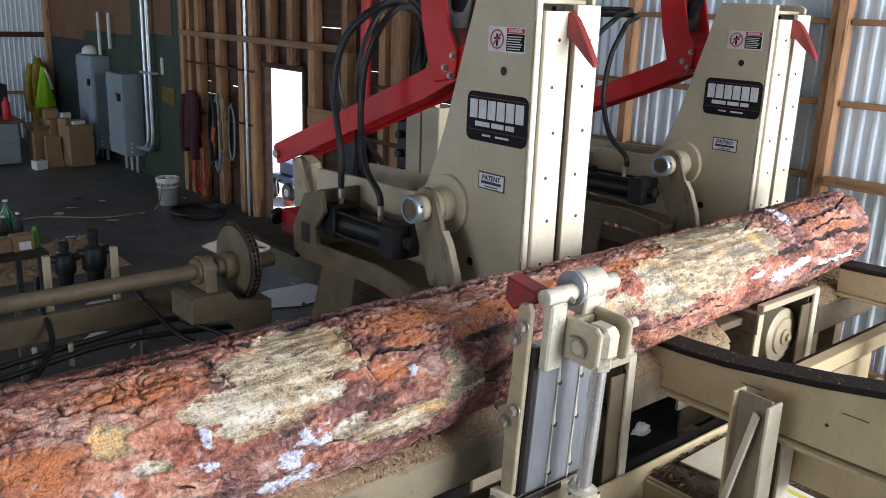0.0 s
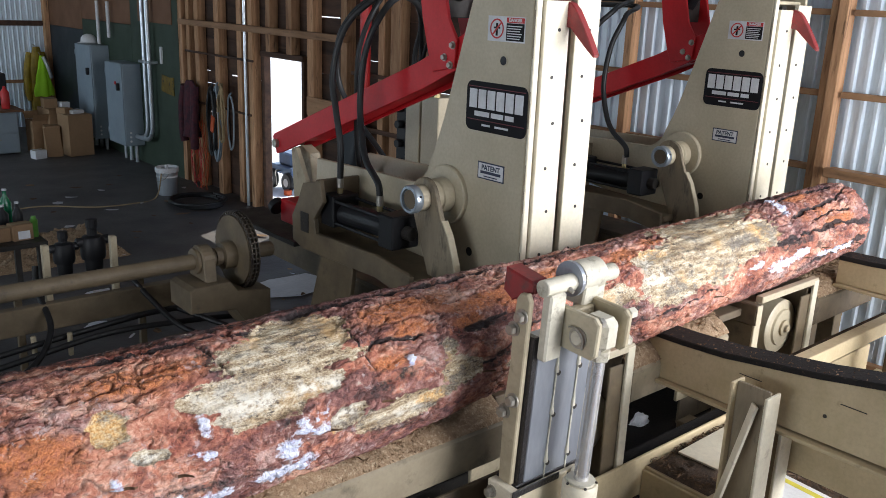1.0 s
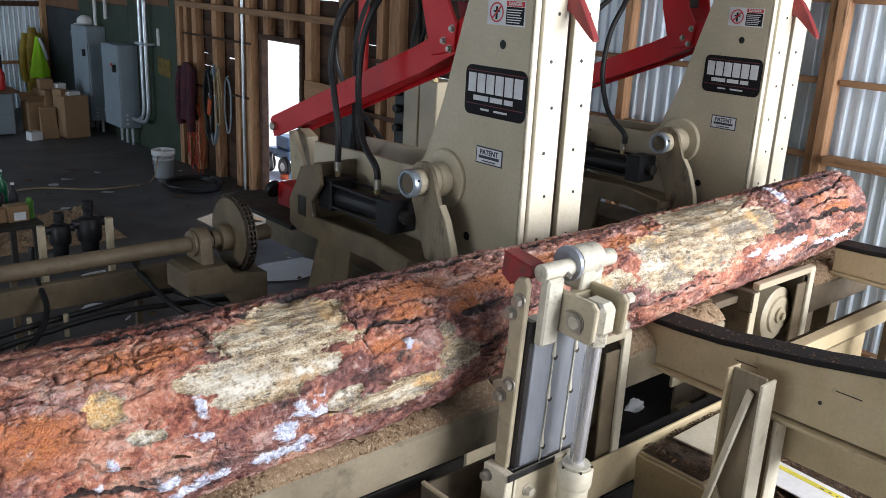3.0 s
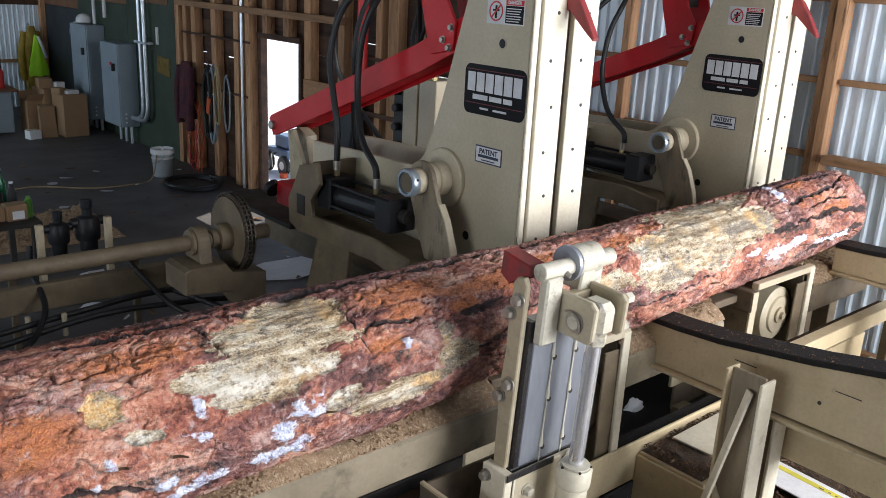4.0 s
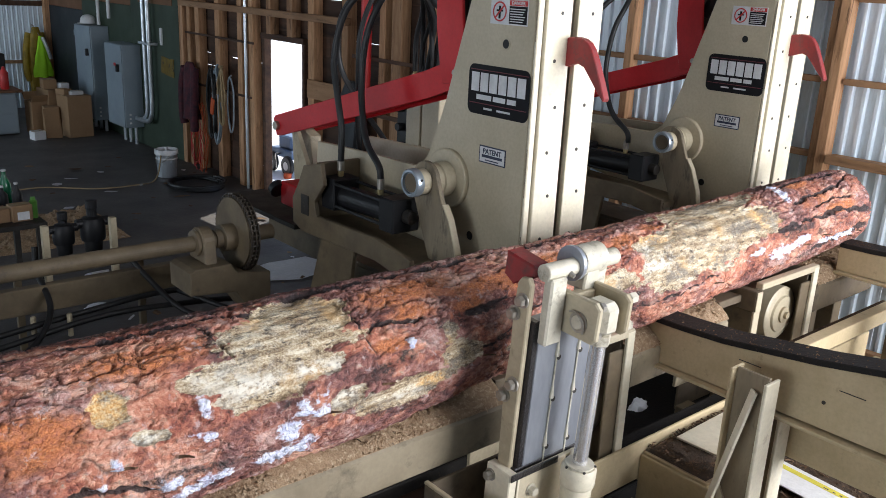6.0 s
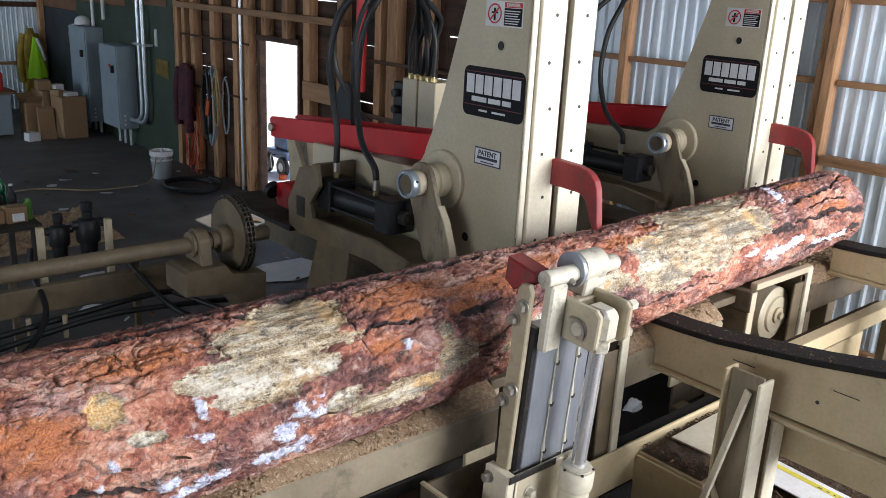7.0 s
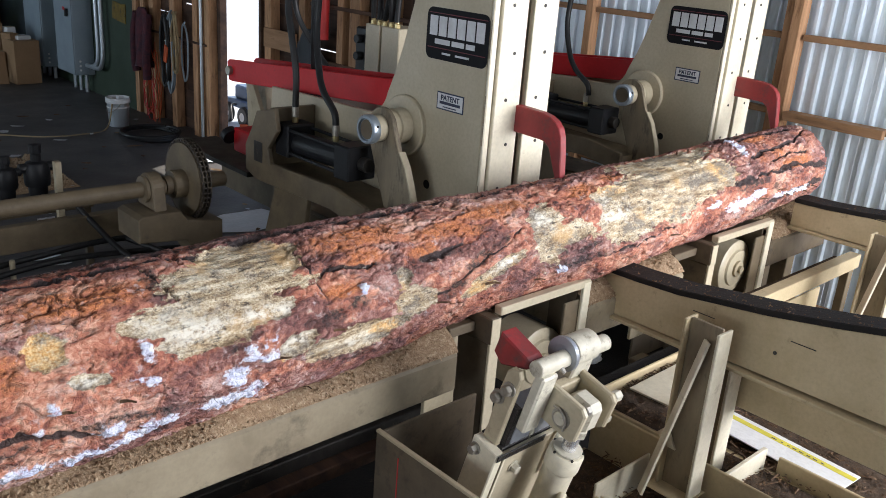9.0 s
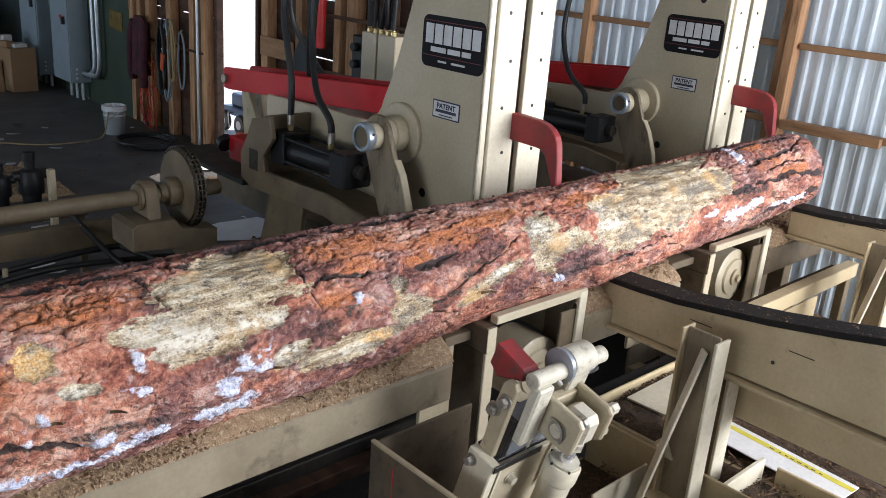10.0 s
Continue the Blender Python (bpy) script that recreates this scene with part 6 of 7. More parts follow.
    part("head_pin", cyl((-0.048, -0.035, top), (0.305, -0.035, top), 0.029, n=28), M_GRIMY, s, "pale pin with worn paint", smooth=True)
    part("head_lug", lathe([(0.034, 0), (0.060, 0.003), (0.060, 0.018), (0.034, 0.021)], (0.092, -0.02, top + 0.004), (1, 0, 0), 36), M_STEEL, s, "bare steel ring")
    part("head_boss", lathe([(0.040, 0), (0.053, 0.008), (0.053, 0.115), (0.045, 0.125), (0.03, 0.126)], (0.114, -0.02, top + 0.006), (1, 0, 0), 36), M_GRIMY, s, smooth=True)
    part("boss_web", prism([(-0.060, top - 0.09), (-0.066, top - 0.01), (0.030, top - 0.0), (0.040, top - 0.09)], "x", 0.130, 0.200, 0.006), M_GRIMY, s)
    part("grease_nipple", cyl((0.052, -0.060, top - 0.010), (0.054, -0.078, top - 0.016), 0.011, 0.007, n=10, bevel=0), M_BOLT, s)
    tooth = [(0.0, top + 0.0), (0.018, top + 0.008), (0.138, top + 0.022), (0.142, top - 0.06), (0.098, top - 0.085), (0.0, top - 0.03)]
    part("tooth", prism(tooth, "x", -0.046, 0.030, 0.006), M_REDWORN, s, "worn red steel tooth")
    # clevis that takes the cylinder rod
    for x0, x1, m in ((0.030, 0.052, M_CREAM), (0.180, 0.202, M_CREAM_DIRTY)):
        part("clevis_plate", prism([(-0.034, top - 0.062), (-0.195, top - 0.062), (-0.216, top - 0.080), (-0.214, top - 0.188), (-0.195, top - 0.206), (-0.036, top - 0.206)], "x", x0, x1, 0.005), m, s)
    part("clevis_bridge", box(0.053, 0.179, -0.075, -0.040, top - 0.20, top - 0.085, 0.004), M_CREAM_DIRTY, s)
    part("clevis_pin", cyl((0.018, -0.140, top - 0.146), (0.216, -0.140, top - 0.146), 0.024, n=24), M_GRIMY, s, smooth=True)
    part("keeper_washer", lathe([(0.036, 0), (0.036, 0.004), (0.02, 0.005)], (0.0298, -0.140, top - 0.146), (-1, 0, 0), 24), M_BOLT, s)
    part("pin_keeper", tube([(0.020, -0.105, top - 0.118), (0.016, -0.135, top - 0.112), (0.016, -0.165, top - 0.135), (0.020, -0.168, top - 0.175)], 0.004, 6), M_BOLT, s)
    part("rod_eye", box(0.076, 0.166, -0.205, -0.100, top - 0.200, top - 0.082, 0.022), M_GRIMY, s)
    part("jam_nut", cyl((0.122, -0.160, top - 0.235), (0.122, -0.160, top - 0.2005), 0.040, n=6), M_GRIMY, s)
    for y, z in ((-0.192, top - 0.082), (-0.188, top - 0.182)):
        part("keeper_bolt", cyl((0.2025, y, z), (0.238, y, z), 0.019, n=6), M_GRIMY, s)
        part("keeper_bolt", cyl((0.053, y - 0.004, z), (0.075, y - 0.004, z), 0.017, n=6), M_BOLT, s)
    part("rod", cyl((0.122, -0.160, top - 0.23), (0.122, -0.160, 0.62), 0.026, n=28), M_CHROME, s, "bright chrome cylinder rod", smooth=True)
    return s


SLIDE = log_turner()
stand_ = empty("turner_base", label="steel floor pedestal under the log turner", category="pedestal")
part("pedestal", prism([(1.72, 0.0), (2.02, 0.0), (1.93, 0.445), (1.81, 0.445)], "x", 2.0, 2.20, 0.005), M_SHADE, stand_)


# ---- far wall fittings ----
def enclosure(y0, y1, z0, z1, depth, red):
    e = empty("electrical_enclosure", label="grey steel electrical enclosure with a switch handle" if red else "tall grey steel electrical enclosure", category="electrical box", group="electrical enclosures")
    x1 = 5.597
    x0 = x1 - depth
    part("body", box(x0 + 0.02, x1, y0, y1, z0, z1, 0.008), M_GREY, e)
    part("door", box(x0, x0 + 0.019, y0 + 0.008, y1 - 0.008, z0 + 0.008, z1 - 0.008, 0.005), M_GREY, e)
    h = part("switch_handle", box(x0 - 0.05, x0 - 0.001, y0 + 0.10, y0 + 0.15, z0 + 0.75 * (z1 - z0) - 0.1, z0 + 0.75 * (z1 - z0) + 0.02, 0.006), M_BLACK, e)
    if red:
        part("switch_knob", box(x0 - 0.07, x0 - 0.051, y0 + 0.10, y0 + 0.16, z0 + 0.75 * (z1 - z0) - 0.0, z0 + 0.75 * (z1 - z0) + 0.05, 0.005), M_SIGNRED, h, "red switch grip")
    for z in (z0 + 0.15, z1 - 0.2):
        part("hinge", cyl((x0 - 0.004, y1 - 0.01, z), (x0 - 0.004, y1 - 0.01, z + 0.09), 0.009, n=8, bevel=0), M_GREY, e)
    for k in range(3):
        part("indicator", cyl((x0 + 0.10, y0 - 0.012, z0 + 0.08 + 0.07 * k), (x0 + 0.10, y0, z0 + 0.08 + 0.07 * k), 0.018, n=12), M_INK, e)
    for y in np.linspace(y0 + 0.12, y1 - 0.12, 3):
        part("conduit_stub", cyl((x1 - 0.10, y, 0.0), (x1 - 0.10, y, z0), 0.03, n=12, bevel=0), M_GALV, e)


enclosure(15.62, 16.40, 0.22, 1.85, 0.33, False)
enclosure(14.22, 14.95, 0.30, 1.65, 0.33, True)


def conduits():
    for y, bend in ((13.80, 0.42), (13.62, 0.34)):
        c = part("conduit", tube([(5.50, y + 0.0, 5.0), (5.50, y, 3.0), (5.50, y, 1.2), (5.50, y, 0.75), (5.49, y + 0.04, 0.56), (5.48, y + bend * 0.5, 0.47), (5.47, 14.215, 0.46)], 0.036, 16, 8), M_GALV, smooth=True)
        tagged(c, "bright galvanised electrical conduit", "conduit", "wall conduits")
    for y in (15.35, 15.85):
        c = part("conduit", cyl((5.52, y, 1.86 if y > 15.6 else 2.0), (5.52, y, 2.6), 0.03, n=12), M_WHITE)
        tagged(c, "short white conduit on the green panel", "conduit", "wall conduits")
    c = part("conduit", cyl((5.60, 10.62, 0), (5.60, 10.62, 5.0), 0.022, n=12), M_GALV)
    tagged(c, "thin galvanised conduit on the studs", "conduit", "wall conduits")
    k = part("conduit_clamp", box(5.44, 5.598, 13.5, 13.92, 1.70, 1.74, 0.004), M_GALV)
    tagged(k, "galvanised strap holding two conduits", "clamp")
    p = part("water_pipe", tube([(5.55, 7.80, 5.0), (5.55, 7.80, 3.0), (5.55, 7.82, 1.70)], 0.062, 16, 4), M_SIGNRED, smooth=True)
    tagged(p, "red painted vertical pipe", "pipe")
    n = part("notice", prism([(12.93, 1.255), (12.92, 1.54), (13.08, 1.53), (13.36, 1.555), (13.40, 1.30), (13.22, 1.275)], "x", 5.588, 5.598, 0.001), M_NOTICE)
    tagged(n, "curled faded yellow notice on green panel", "sign")
    j = part("switch_plate", box(5.57, 5.598, 13.3, 13.36, 1.72, 1.98, 0.003), M_WHITE)
    tagged(j, "narrow white wall box", "electrical box")


conduits()


def hard_hat():
    h = empty("hard_hat", (5.42, 16.1, 1.862), "white hard hat on top of the enclosure", "helmet")
    part("shell", lathe([(0.13, 0.0), (0.135, 0.03), (0.125, 0.09), (0.09, 0.135), (0.04, 0.155), (0.0, 0.16)], (0, 0, 0), (0, 0, 1), 24), M_WHITE, h, smooth=True)
    part("brim", lathe([(0.13, 0.0), (0.165, 0.004), (0.165, 0.010), (0.13, 0.016)], (-0.02, 0, 0), (0, 0, 1), 24), M_WHITE, h)


hard_hat()


def draped(name, label, cat, at, w, h, mat, seed, depth=0.13, flare=(0.30, 1.0, 5, 0.22)):
    """A garment hanging from a hook: a folded tapering shell."""
    g = empty(name, at, label, cat)
    bm = bmesh.new()
    n, m = 28, 16
    rings = []
    for j in range(m + 1):
        v = j / m
        ww = w * (flare[0] + (flare[1] - flare[0]) * min(1, v * flare[2])) * (1 - flare[3] * v)
        row = []
        for i in range(n):
            a = math.tau * i / n
            fold = 1 + 0.16 * math.sin(a * 5 + seed + 2 * v) * min(1, v * 2) + 0.10 * noise.noise((math.cos(a) * 2, v * 4, seed))
            row.append(bm.verts.new((-depth * 0.5 + depth * 0.5 * math.cos(a) * fold * (0.4 + 0.6 * v), ww / 2 * math.sin(a) * fold, -h * v + 0.03 * noise.noise((i * 0.6, seed, 0)) * v)))
        rings.append(row)
    for a, b in zip(rings, rings[1:]):
        for i in range(n):
            bm.faces.new((a[i], a[(i + 1) % n], b[(i + 1) % n], b[i]))
    bm.faces.new(rings[0]), bm.faces.new(rings[-1][::-1])
    bmesh.ops.recalc_face_normals(bm, faces=bm.faces)
    part("cloth", bm, mat, g, smooth=True)
    return g


c_ = draped("raincoat", "faded yellow raincoat hanging in the corner", "coat", (5.28, 18.90, 1.62), 0.36, 1.30, M_YELLOW, 1.0, 0.24, (0.35, 1.0, 3, 0.1))
c_.rotation_euler[2] = radians(90)
part("hook", cyl((-0.01, 0, 0.01), (0.08, 0, 0.03), 0.012, n=8), M_BOLT, c_)
part("sleeve", tube([(-0.06, 0.12, -0.12), (-0.10, 0.20, -0.45), (-0.10, 0.22, -0.85), (-0.09, 0.17, -1.05)], 0.065, 10), M_YELLOW, c_, smooth=True)
part("sleeve", tube([(-0.06, -0.10, -0.12), (-0.16, -0.13, -0.5), (-0.16, -0.10, -1.0), (-0.13, -0.08, -1.36)], 0.075, 10), M_YELLOW, c_, smooth=True)
v_ = draped("safety_vest", "fluorescent lime safety vest hanging over a raincoat", "vest", (5.30, 18.66, 1.46), 0.34, 0.80, M_LIME, 2.3, 0.14, (0.16, 1.0, 1.2, 0.0))
v_.rotation_euler[2] = radians(90)
part("hanger", tube([(-0.06, 0, -0.02), (0.0, 0, 0.03), (0.10, 0, 0.05), (0.30, 0, 0.04)], 0.008, 6), M_BOLT, v_)
part("stripe", tube([(-0.10, -0.035, -0.02), (-0.13, -0.10, -0.22), (-0.14, -0.155, -0.44)], 0.035, 8), M_SILVER, v_, "silver reflective stripe", smooth=True)
j_ = draped("flannel_jacket", "dark red flannel jacket hanging on a stud", "jacket", (5.60, 12.15, 1.58), 0.44, 0.82, M_PLAID, 4.0, 0.2, (0.42, 1.0, 7, 0.12))
part("sleeve", tube([(-0.10, 0.17, -0.08), (-0.12, 0.24, -0.35), (-0.13, 0.23, -0.78), (-0.12, 0.20, -0.92)], 0.06, 10), M_PLAID, j_, smooth=True)
part("sleeve", tube([(-0.10, -0.17, -0.08), (-0.14, -0.22, -0.35), (-0.15, -0.20, -0.72), (-0.14, -0.17, -0.98)], 0.06, 10), M_PLAID, j_, smooth=True)
draped("dark_coveralls", "dark work coveralls hanging on the board wall", "coveralls", (5.60, 8.02, 1.78), 0.42, 0.95, M_NAVY, 6.0, 0.2)


def hung_hose(name, label, y, z, w, h, r, mat, turns, seed, x=5.52, loose=0.08):
    rng = random.Random(seed)
    pts = []
    for k in range(turns * 12 + 1):
        a = math.tau * k / 12
        f = 1 + rng.uniform(-loose, loose)
        pts.append((x - 0.012 * (k % 24) / 6 + rng.uniform(-0.01, 0.01), y + w / 2 * math.sin(a) * f, z - h / 2 + h / 2 * math.cos(a) * f))
    tagged(part(name, tube(pts, r, 8, 3), mat, smooth=True), label, "hose")


hung_hose("air_hose", "coiled grey air hose hanging on a stud", 11.30, 1.60, 0.20, 1.05, 0.016, M_GREY, 2, 1)
hung_hose("air_hose", "coiled black air hose hanging on a stud", 11.42, 1.57, 0.22, 0.95, 0.018, M_RUBBER, 3, 2, 5.50)
hung_hose("air_hose", "coiled olive air hose hanging on a stud", 11.12, 1.62, 0.16, 0.80, 0.015, M_CORD, 2, 5, 5.50)
hung_hose("air_hose", "slack grey air hose hanging on a stud", 10.95, 1.50, 0.22, 0.75, 0.012, M_GREY, 1, 6, 5.54)
hung_hose("extension_cord", "tangled orange extension cord hanging to the floor", 11.88, 0.98, 0.30, 0.95, 0.005, M_ORANGE, 4, 3, 5.55, 0.42)
hung_hose("extension_cord", "tangled red extension cord hanging low on the studs", 12.05, 0.72, 0.34, 0.62, 0.005, M_SIGNRED, 4, 4, 5.55, 0.42)
tagged(part("rag", prism([(11.30, 0.93), (11.24, 1.15), (11.33, 1.18), (11.37, 0.95)], "x", 5.42, 5.44, 0.004), M_ORANGE), "orange rag hanging on the air hoses", "rag")


def pail():
    p = empty("pail", (4.95, 11.83, 0.0), "dented galvanised pail with a white rim", "bucket")
    part("body", lathe([(0.125, 0.0), (0.13, 0.005), (0.15, 0.36), (0.0, 0.36)], (0, 0, 0), (0, 0, 1), 28), M_GALV, p, smooth=True)
    part("rim", lathe([(0.152, 0.33), (0.165, 0.335), (0.165, 0.40), (0.150, 0.405), (0.148, 0.37)], (0, 0, 0), (0, 0, 1), 28), M_WHITE, p, smooth=True)
    part("band", lathe([(0.146, 0.26), (0.153, 0.265), (0.153, 0.28), (0.147, 0.285)], (0, 0, 0), (0, 0, 1), 28), M_WHITE, p)
    part("lid_knob", cyl((0, 0, 0.36), (0, 0, 0.43), 0.02, n=10), M_WHITE, p)
    part("bail", tube([(0, -0.16, 0.36), (-0.10, -0.13, 0.25), (-0.15, 0, 0.20), (-0.10, 0.13, 0.25), (0, 0.16, 0.36)], 0.004, 6), M_BOLT, p)


pail()


def carton(at, size, turn=0.0, label="brown cardboard box", mat=M_CARD, open_top=False):
    w, d, h = size
    c = empty("cardboard_box", at, label, "box", "stacked cartons")
    c.rotation_euler[2] = turn
    part("carton", box(-w / 2, w / 2, -d / 2, d / 2, 0, h, 0.006), mat, c)
    part("tape", box(-w / 2 - 0.001, w / 2 + 0.001, -0.025, 0.025, h * 0.985, h + 0.0015, 0), M_CORD, c)
    if open_top:
        for s in (-1, 1):
            part("flap", box(-w / 2, w / 2, 0, d * 0.45, 0, 0.006, 0.001, Matrix.Translation((0, s * d / 2, h)) @ Matrix.Rotation(radians(50 if s > 0 else 130), 4, "X")), mat, c)
    return c


carton((4.90, 15.55, 0), (0.42, 0.45, 0.71), 0.1, "tall brown cardboard box on the floor")
carton((4.56, 15.75, 0), (0.24, 0.30, 0.50), -0.15, "brown cardboard box with a taped seam")
carton((4.42, 16.1, 0), (0.26, 0.35, 0.56), 0.05, "open brown cardboard box", open_top=True)
carton((4.22, 15.40, 0), (0.20, 0.18, 0.15), 0.2, "small white carton on the floor", M_WHITE)
carton((4.75, 16.1, 0), (0.42, 0.5, 0.76), 0.1, "brown cardboard box stacked with cartons")
carton((4.66, 16.1, 0.762), (0.22, 0.3, 0.16), -0.1, "small carton on top of a box")
carton((4.86, 15.98, 0.762), (0.16, 0.16, 0.10), 0.3, "small pale carton on top of a box", M_WHITE)
carton((4.92, 15.55, 0.712), (0.22, 0.20, 0.06), 0.2, "flat white carton on a tall box", M_WHITE)
carton((4.74, 15.60, 0.712), (0.14, 0.2, 0.10), 0.5, "small brown carton on a tall box")
tagged(part("leaning_panel", box(-0.13, 0.13, 0, 0.02, 0, 0.50, 0.005, Matrix.Translation((4.50, 15.42, 0.0)) @ Matrix.Rotation(radians(-14), 4, "X")), M_CARD), "cardboard sheet leaning on the boxes", "cardboard")


def tool_cabinet():
    t = empty("tool_cabinet", label="pale blue-grey drawer cabinet with clutter on top", category="cabinet")
    part("body", box(3.2, 4.10, 16.0, 16.6, 0.02, 0.72, 0.01), M_GREY, t)
    for z in (0.05, 0.39):
        dr = part("drawer", box(3.22, 4.08, 15.985, 15.999, z, z + 0.31, 0.004), M_GREY, t)
        part("handle", box(3.5, 3.8, 15.965, 15.984, z + 0.2, z + 0.22, 0.004), M_BOLT, dr)
    part("bench_top", box(3.1, 4.2, 15.95, 16.65, 0.722, 0.76, 0.005), M_RUST, t)
    r = part("fire_extinguisher", lathe([(0.06, 0), (0.07, 0.02), (0.07, 0.28), (0.03, 0.34), (0.02, 0.38)], (3.98, 16.2, 0.76), (0, 0, 1), 18), M_SIGNRED, smooth=True)
    tagged(r, "small red bottle standing on the bench", "bottle")
    d = part("dark_crate", box(3.3, 4.3, 17.3, 18.2, 0.0, 1.25, 0.02), M_BLACK)
    tagged(d, "dark storage crate by the end wall", "crate")


tool_cabinet()


def low_bench():
    b = empty("work_bench", label="low cluttered bench with bottles and boxes", category="bench")
    part("top", box(0.9, 2.10, 7.62, 8.5, 0.70, 0.745, 0.006), M_DARK, b)
    for x in (0.95, 2.02):
        for y in (7.66, 8.42):
            part("leg", box(x, x + 0.05, y, y + 0.05, 0, 0.699, 0.003), M_DARK, b)
    def bottle(at, h, r, mat, label):
        o = empty("bottle", at, label, "bottle", "bottles on the bench")
        part("body", lathe([(r * 0.9, 0), (r, 0.01), (r, h * 0.62), (r * 0.35, h * 0.85), (r * 0.35, h), (0, h)], (0, 0, 0), (0, 0, 1), 16), mat, o, smooth=True)
        part("cap", cyl((0, 0, h), (0, 0, h + 0.02), r * 0.4, n=10), M_WHITE, o)
    bottle((1.98, 8.42, 0.745), 0.30, 0.055, M_GREENGL, "green plastic bottle with a white cap")
    bottle((2.02, 8.2, 0.745), 0.22, 0.045, M_BLACK, "dark bottle on the bench")
    bottle((1.92, 8.3, 0.745), 0.18, 0.05, M_BLACK, "squat dark bottle on the bench")
    bottle((1.78, 8.1, 0.745), 0.2, 0.05, M_WHITE, "white bottle on the bench")
    can = part("spray_can", lathe([(0.032, 0), (0.033, 0.004), (0.033, 0.15), (0.022, 0.16), (0.02, 0.185), (0.0, 0.185)], (2.05, 7.82, 0.745), (0, 0, 1), 18), M_CANGRN, smooth=True)
    tagged(can, "green spray can on the bench", "can")
    for x, y, s, m, l in ((1.93, 7.80, (0.17, 0.14, 0.14), M_CARD, "small brown carton on the bench"), (1.76, 7.82, (0.16, 0.14, 0.12), M_CARD, "open brown carton on the bench"), (1.6, 7.9, (0.2, 0.16, 0.1), M_DARK, "dark parts tray on the bench")):
        carton((x, y, 0.745), s, 0.1, l, m)
    lab = part("paper_label", box(1.87, 1.99, 7.726, 7.729, 0.76, 0.83, 0), M_PAPER)
    tagged(lab, "white paper label on a carton", "label")
    sc = part("scrap_pile", litter_sheet("scrap", 1.9, 3.4, 9.2, 10.6, 0.0, 0.09, M_CHIPS, 9), M_CHIPS, smooth=True)
    tagged(sc, "low heap of cardboard and wood scraps", "scrap", kind="stuff")


low_bench()


def floor_litter():
    rng = random.Random(21)
    cord = part("extension_cord", tube([(4.85, 11.75, 0.40), (4.7, 11.65, 0.02), (4.3, 11.45, 0.02), (3.8, 11.5, 0.02), (3.2, 11.9, 0.02), (2.4, 11.8, 0.02), (1.5, 12.2, 0.02)], 0.010, 6, 6), M_CORD, smooth=True)
    tagged(cord, "thin tan cord trailing over the floor", "cord")
    for k in range(3):
        pts = [(5.05 + 0.32 * math.cos(a) * (1 + 0.1 * k), 11.05 + 0.42 * math.sin(a) * (1 - 0.06 * k), 0.03 + 0.02 * k) for a in np.linspace(0.3 * k, 0.3 * k + 6.2, 16)]
        tagged(part("floor_hose", tube(pts, 0.022, 8, 4), M_RUBBER, smooth=True), "coiled black hose lying on the floor", "hose", "coiled floor hoses")
    for i in range(80):
        x, y = (rng.uniform(2.2, 5.4), rng.uniform(6.2, 13.5)) if i < 46 else (rng.uniform(2.6, 4.9), rng.uniform(5.6, 9.0))
        w, l = (rng.uniform(0.02, 0.09), rng.uniform(0.03, 0.14)) if i < 46 else (rng.uniform(0.01, 0.035), rng.uniform(0.015, 0.05))
        bm = bmesh.new()
        vs = [bm.verts.new((w * math.cos(a) * rng.uniform(0.6, 1), l * math.sin(a) * rng.uniform(0.6, 1), rng.uniform(0.002, 0.012))) for a in np.linspace(0, 5.4, 6)]
        bm.faces.new(vs)
        bmesh.ops.solidify(bm, geom=bm.faces[:], thickness=0.003)
        o = part("paper_scrap", bm, rng.choice((M_PAPER, M_CARD, M_FLAKE, M_FLAKE) if i < 46 else (M_PAPER, M_SNOW, M_CARD)))
        o.location = (x, y, 0.012)
        o.rotation_euler[2] = rng.uniform(0, 6)
        tagged(o, "scrap lying on the dirty floor", "scrap", "floor scraps")
    for x, y, w, l in ((2.58, 8.07, 0.09, 0.06), (2.34, 7.27, 0.16, 0.05), (4.3, 7.25, 0.45, 0.32), (5.2, 9.75, 0.40, 0.30), (2.45, 2.80, 0.28, 0.12), (2.1, 2.7, 0.15, 0.08), (0.8, 3.3, 0.4, 0.12), (1.5, 2.6, 0.35, 0.15), (3.6, 3.0, 0.1, 0.08), (2.52, 3.10, 0.24, 0.13), (4.9, 3.34, 0.16, 0.10), (4.33, 7.27, 0.30, 0.17), (2.65, 8.16, 0.12, 0.04), (2.36, 7.32, 0.11, 0.06)):
        bm = bmesh.new()
        vs = []
        for a in np.linspace(0, math.tau, 14, endpoint=False):
            k = 1 + 0.35 * noise.noise((math.cos(a) * 2 + x, math.sin(a) * 2, y))
            vs.append(bm.verts.new((x + w * k * math.cos(a), y + l * k * math.sin(a), 0.018)))
        c = bm.verts.new((x, y, 0.035))
        for i in range(14):
            bm.faces.new((vs[i], vs[(i + 1) % 14], c))
        o = part("snow_patch", bm, M_SNOW, smooth=True)
        tagged(o, "patch of tracked-in snow on the floor", "snow", "snow patches")


floor_litter()


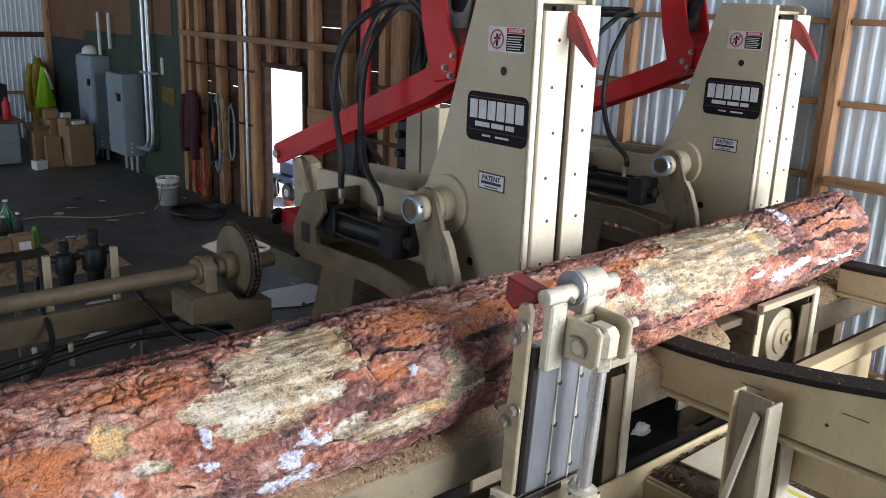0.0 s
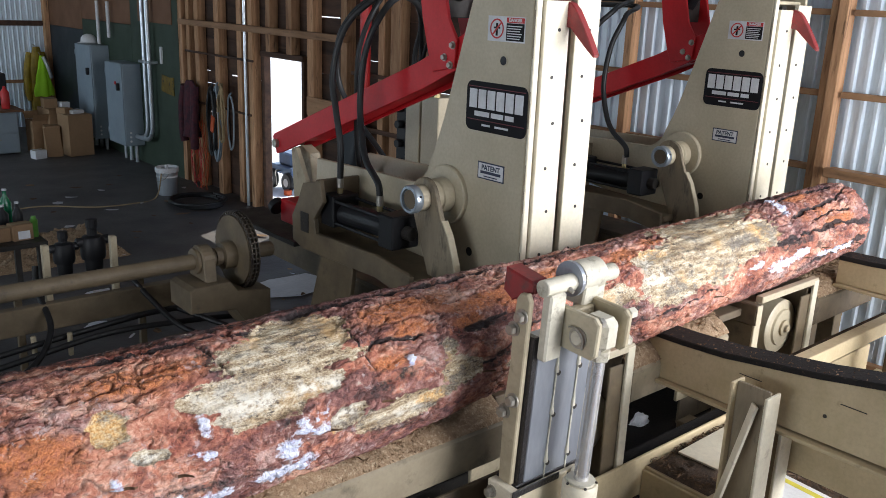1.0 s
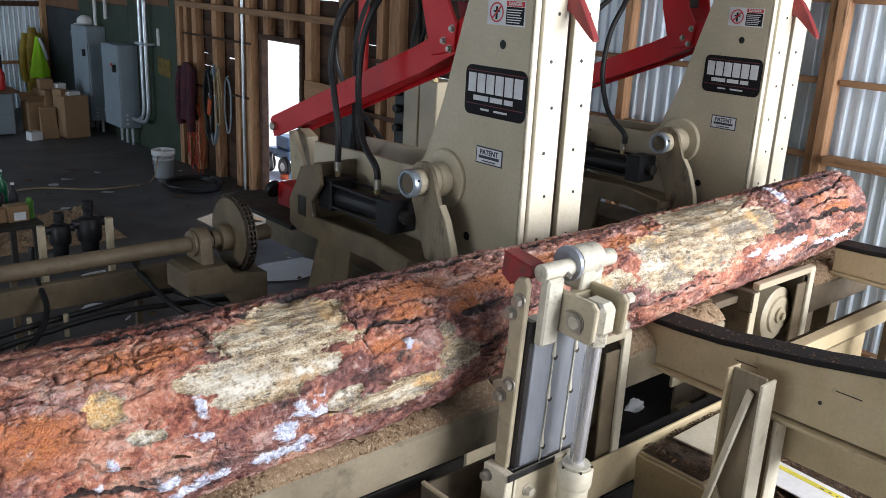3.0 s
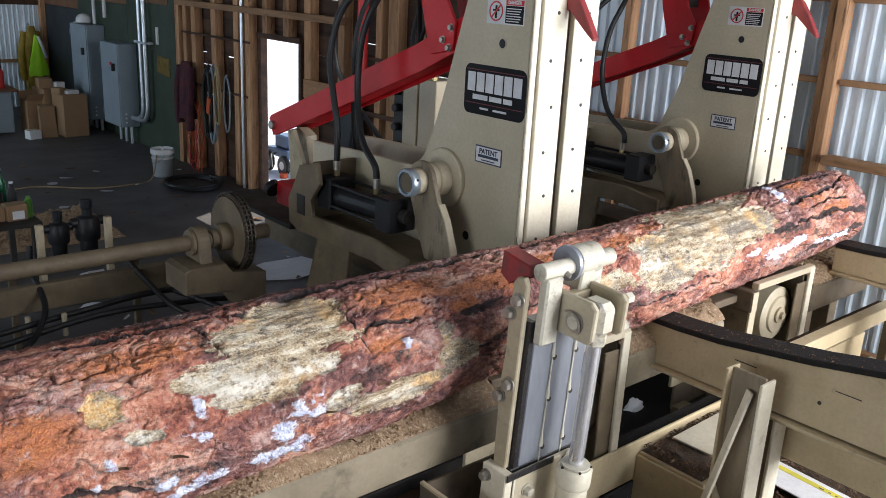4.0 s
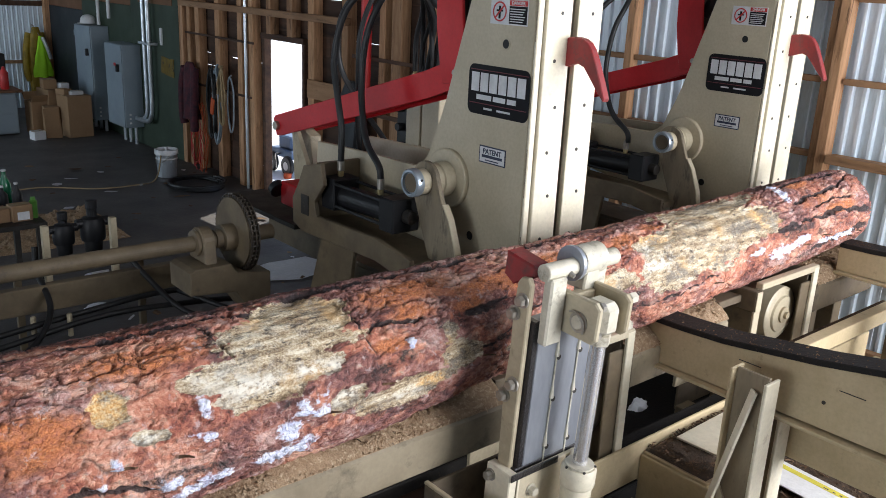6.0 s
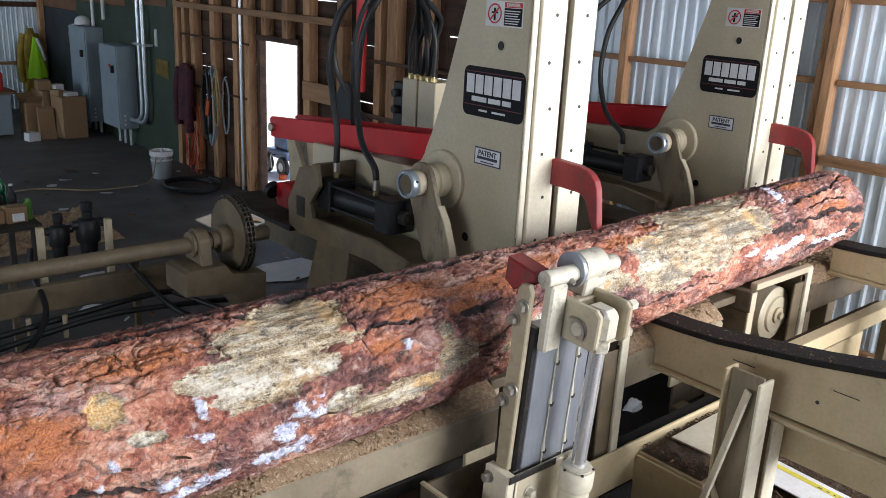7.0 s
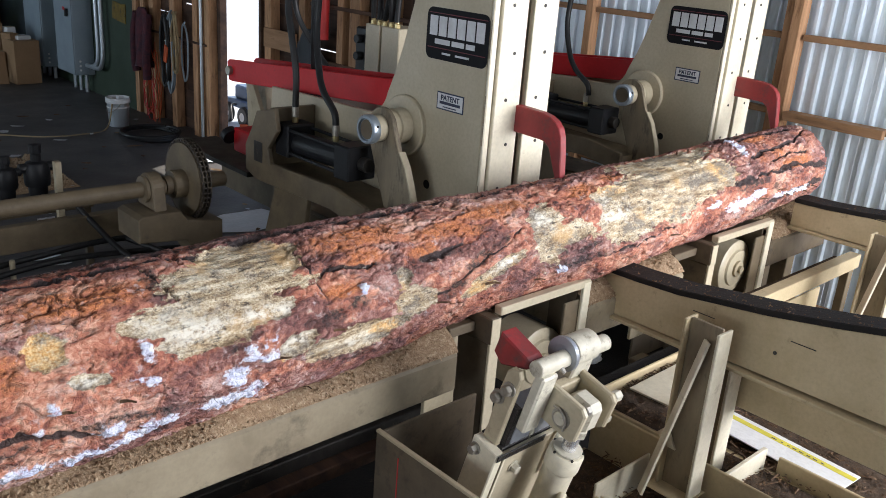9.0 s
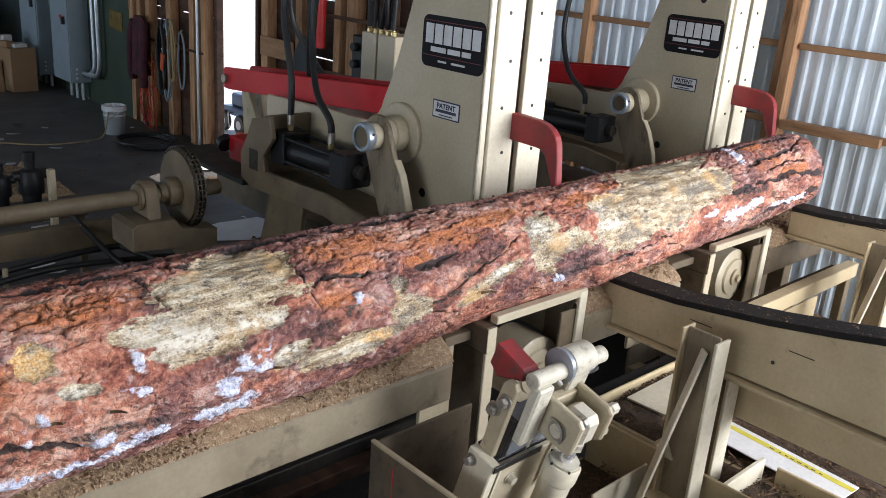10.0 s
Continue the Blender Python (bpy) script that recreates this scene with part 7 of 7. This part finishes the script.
def yard():
    """What shows through the open man door: a blue implement with wheels in the snow."""
    v = empty("yard_implement", (7.0, 11.75, -0.12), "blue-grey wheeled yard implement standing in snow", "machine")
    part("bed", box(-0.4, 0.5, -0.55, 0.45, 0.42, 0.62, 0.02), M_BLUE, v)
    part("hood", box(-0.3, 0.3, -0.35, 0.25, 0.621, 0.95, 0.04), M_BLUE, v)
    for x, y in ((-0.42, -0.4), (-0.42, 0.35), (0.52, -0.4), (0.52, 0.35)):
        w = part("wheel", lathe([(0.12, -0.06), (0.22, -0.06), (0.25, -0.03), (0.25, 0.03), (0.22, 0.06), (0.12, 0.06)], (x, y, 0.25), (1, 0, 0), 24), M_RUBBER, v)
        part("hub", cyl((x - 0.065, y, 0.25), (x + 0.065, y, 0.25), 0.11, n=16), M_WHITE, w)
    part("tow_bar", tube([(-0.4, 0.0, 0.5), (-0.7, -0.3, 0.55), (-0.9, -0.7, 0.3)], 0.02, 8), M_BLACK, v, smooth=True)
    v.scale = (0.62, 0.62, 0.62)
    part("red_drum", cyl((-0.55, -0.62, 0.0), (-0.55, -0.62, 0.12), 0.1, n=14), M_ORANGE, v)


yard()


# ---- what moves ----
ARM_ANGLES = [(0.0, 16.4), (4.5, 16.4), (4.8, 17.4), (5.0, 19.3), (5.2, 19.6), (5.5, 19.0), (5.6, 17.6), (5.7, 16.4), (6.0, 11.5), (6.4, 4.0), (6.7, 0.0), (10.0, 0.0)]
TURN_ROWS = [(0.0, 2.97, -0.005), (6.9, 2.97, -0.005), (7.0, 3.9, 0.005), (7.1, 6.09, 0.03), (7.2, 7.9, 0.05), (7.3, 10.6, 0.074), (7.4, 13.1, 0.102), (7.5, 14.3, 0.128), (7.6, 14.6, 0.165), (7.8, 14.9, 0.217), (8.0, 14.9, 0.285), (8.3, 14.8, 0.354), (8.5, 14.9, 0.372), (9.0, 15.1, 0.385), (10.0, 15.3, 0.391)]


def motions():
    for arm, link, x, dy in ((ARM1, LINK1, 2.915, 0.0), (ARM2, LINK2, 5.045, 0.11)):
        walk(arm, [(t, pose(x, PIVOT[0] + dy, PIVOT[1], -a)) for t, a in ARM_ANGLES])
        rows = []
        for t, a in ARM_ANGLES:
            c, s = math.cos(radians(-a)), math.sin(radians(-a))
            y, z = -1.74, 0.17
            fold = min(1.0, max(0.0, (15.6 - a) / 15.6))
            rows.append((t, pose(x, PIVOT[0] + dy + c * y - s * z - 0.10 * fold, PIVOT[1] + s * y + c * z, 24 * fold - (a - 15.6 if a > 15.6 else 0))))
        walk(link, rows)
    for arm in (ARM1, ARM2):
        hook = [c for c in arm.children if c.name.startswith("hook")][0]
        up = [min(1.0, a / 16.4) for _, a in ARM_ANGLES]
        walk(hook, [(t, pose(0, -2.30 + 0.06 * u, 0.14 + 0.036 * u + 0.055 * max(0.0, a - 16.4), -10.6 * u)) for (t, a), u in zip(ARM_ANGLES, up)])
    walk(TURNER, [(t, pose(2.0, TURN_Y, TURN_Z, a)) for t, a, _ in TURN_ROWS])
    walk(SLIDE, [(t, pose(0, 0, -d)) for t, _, d in TURN_ROWS])


motions()
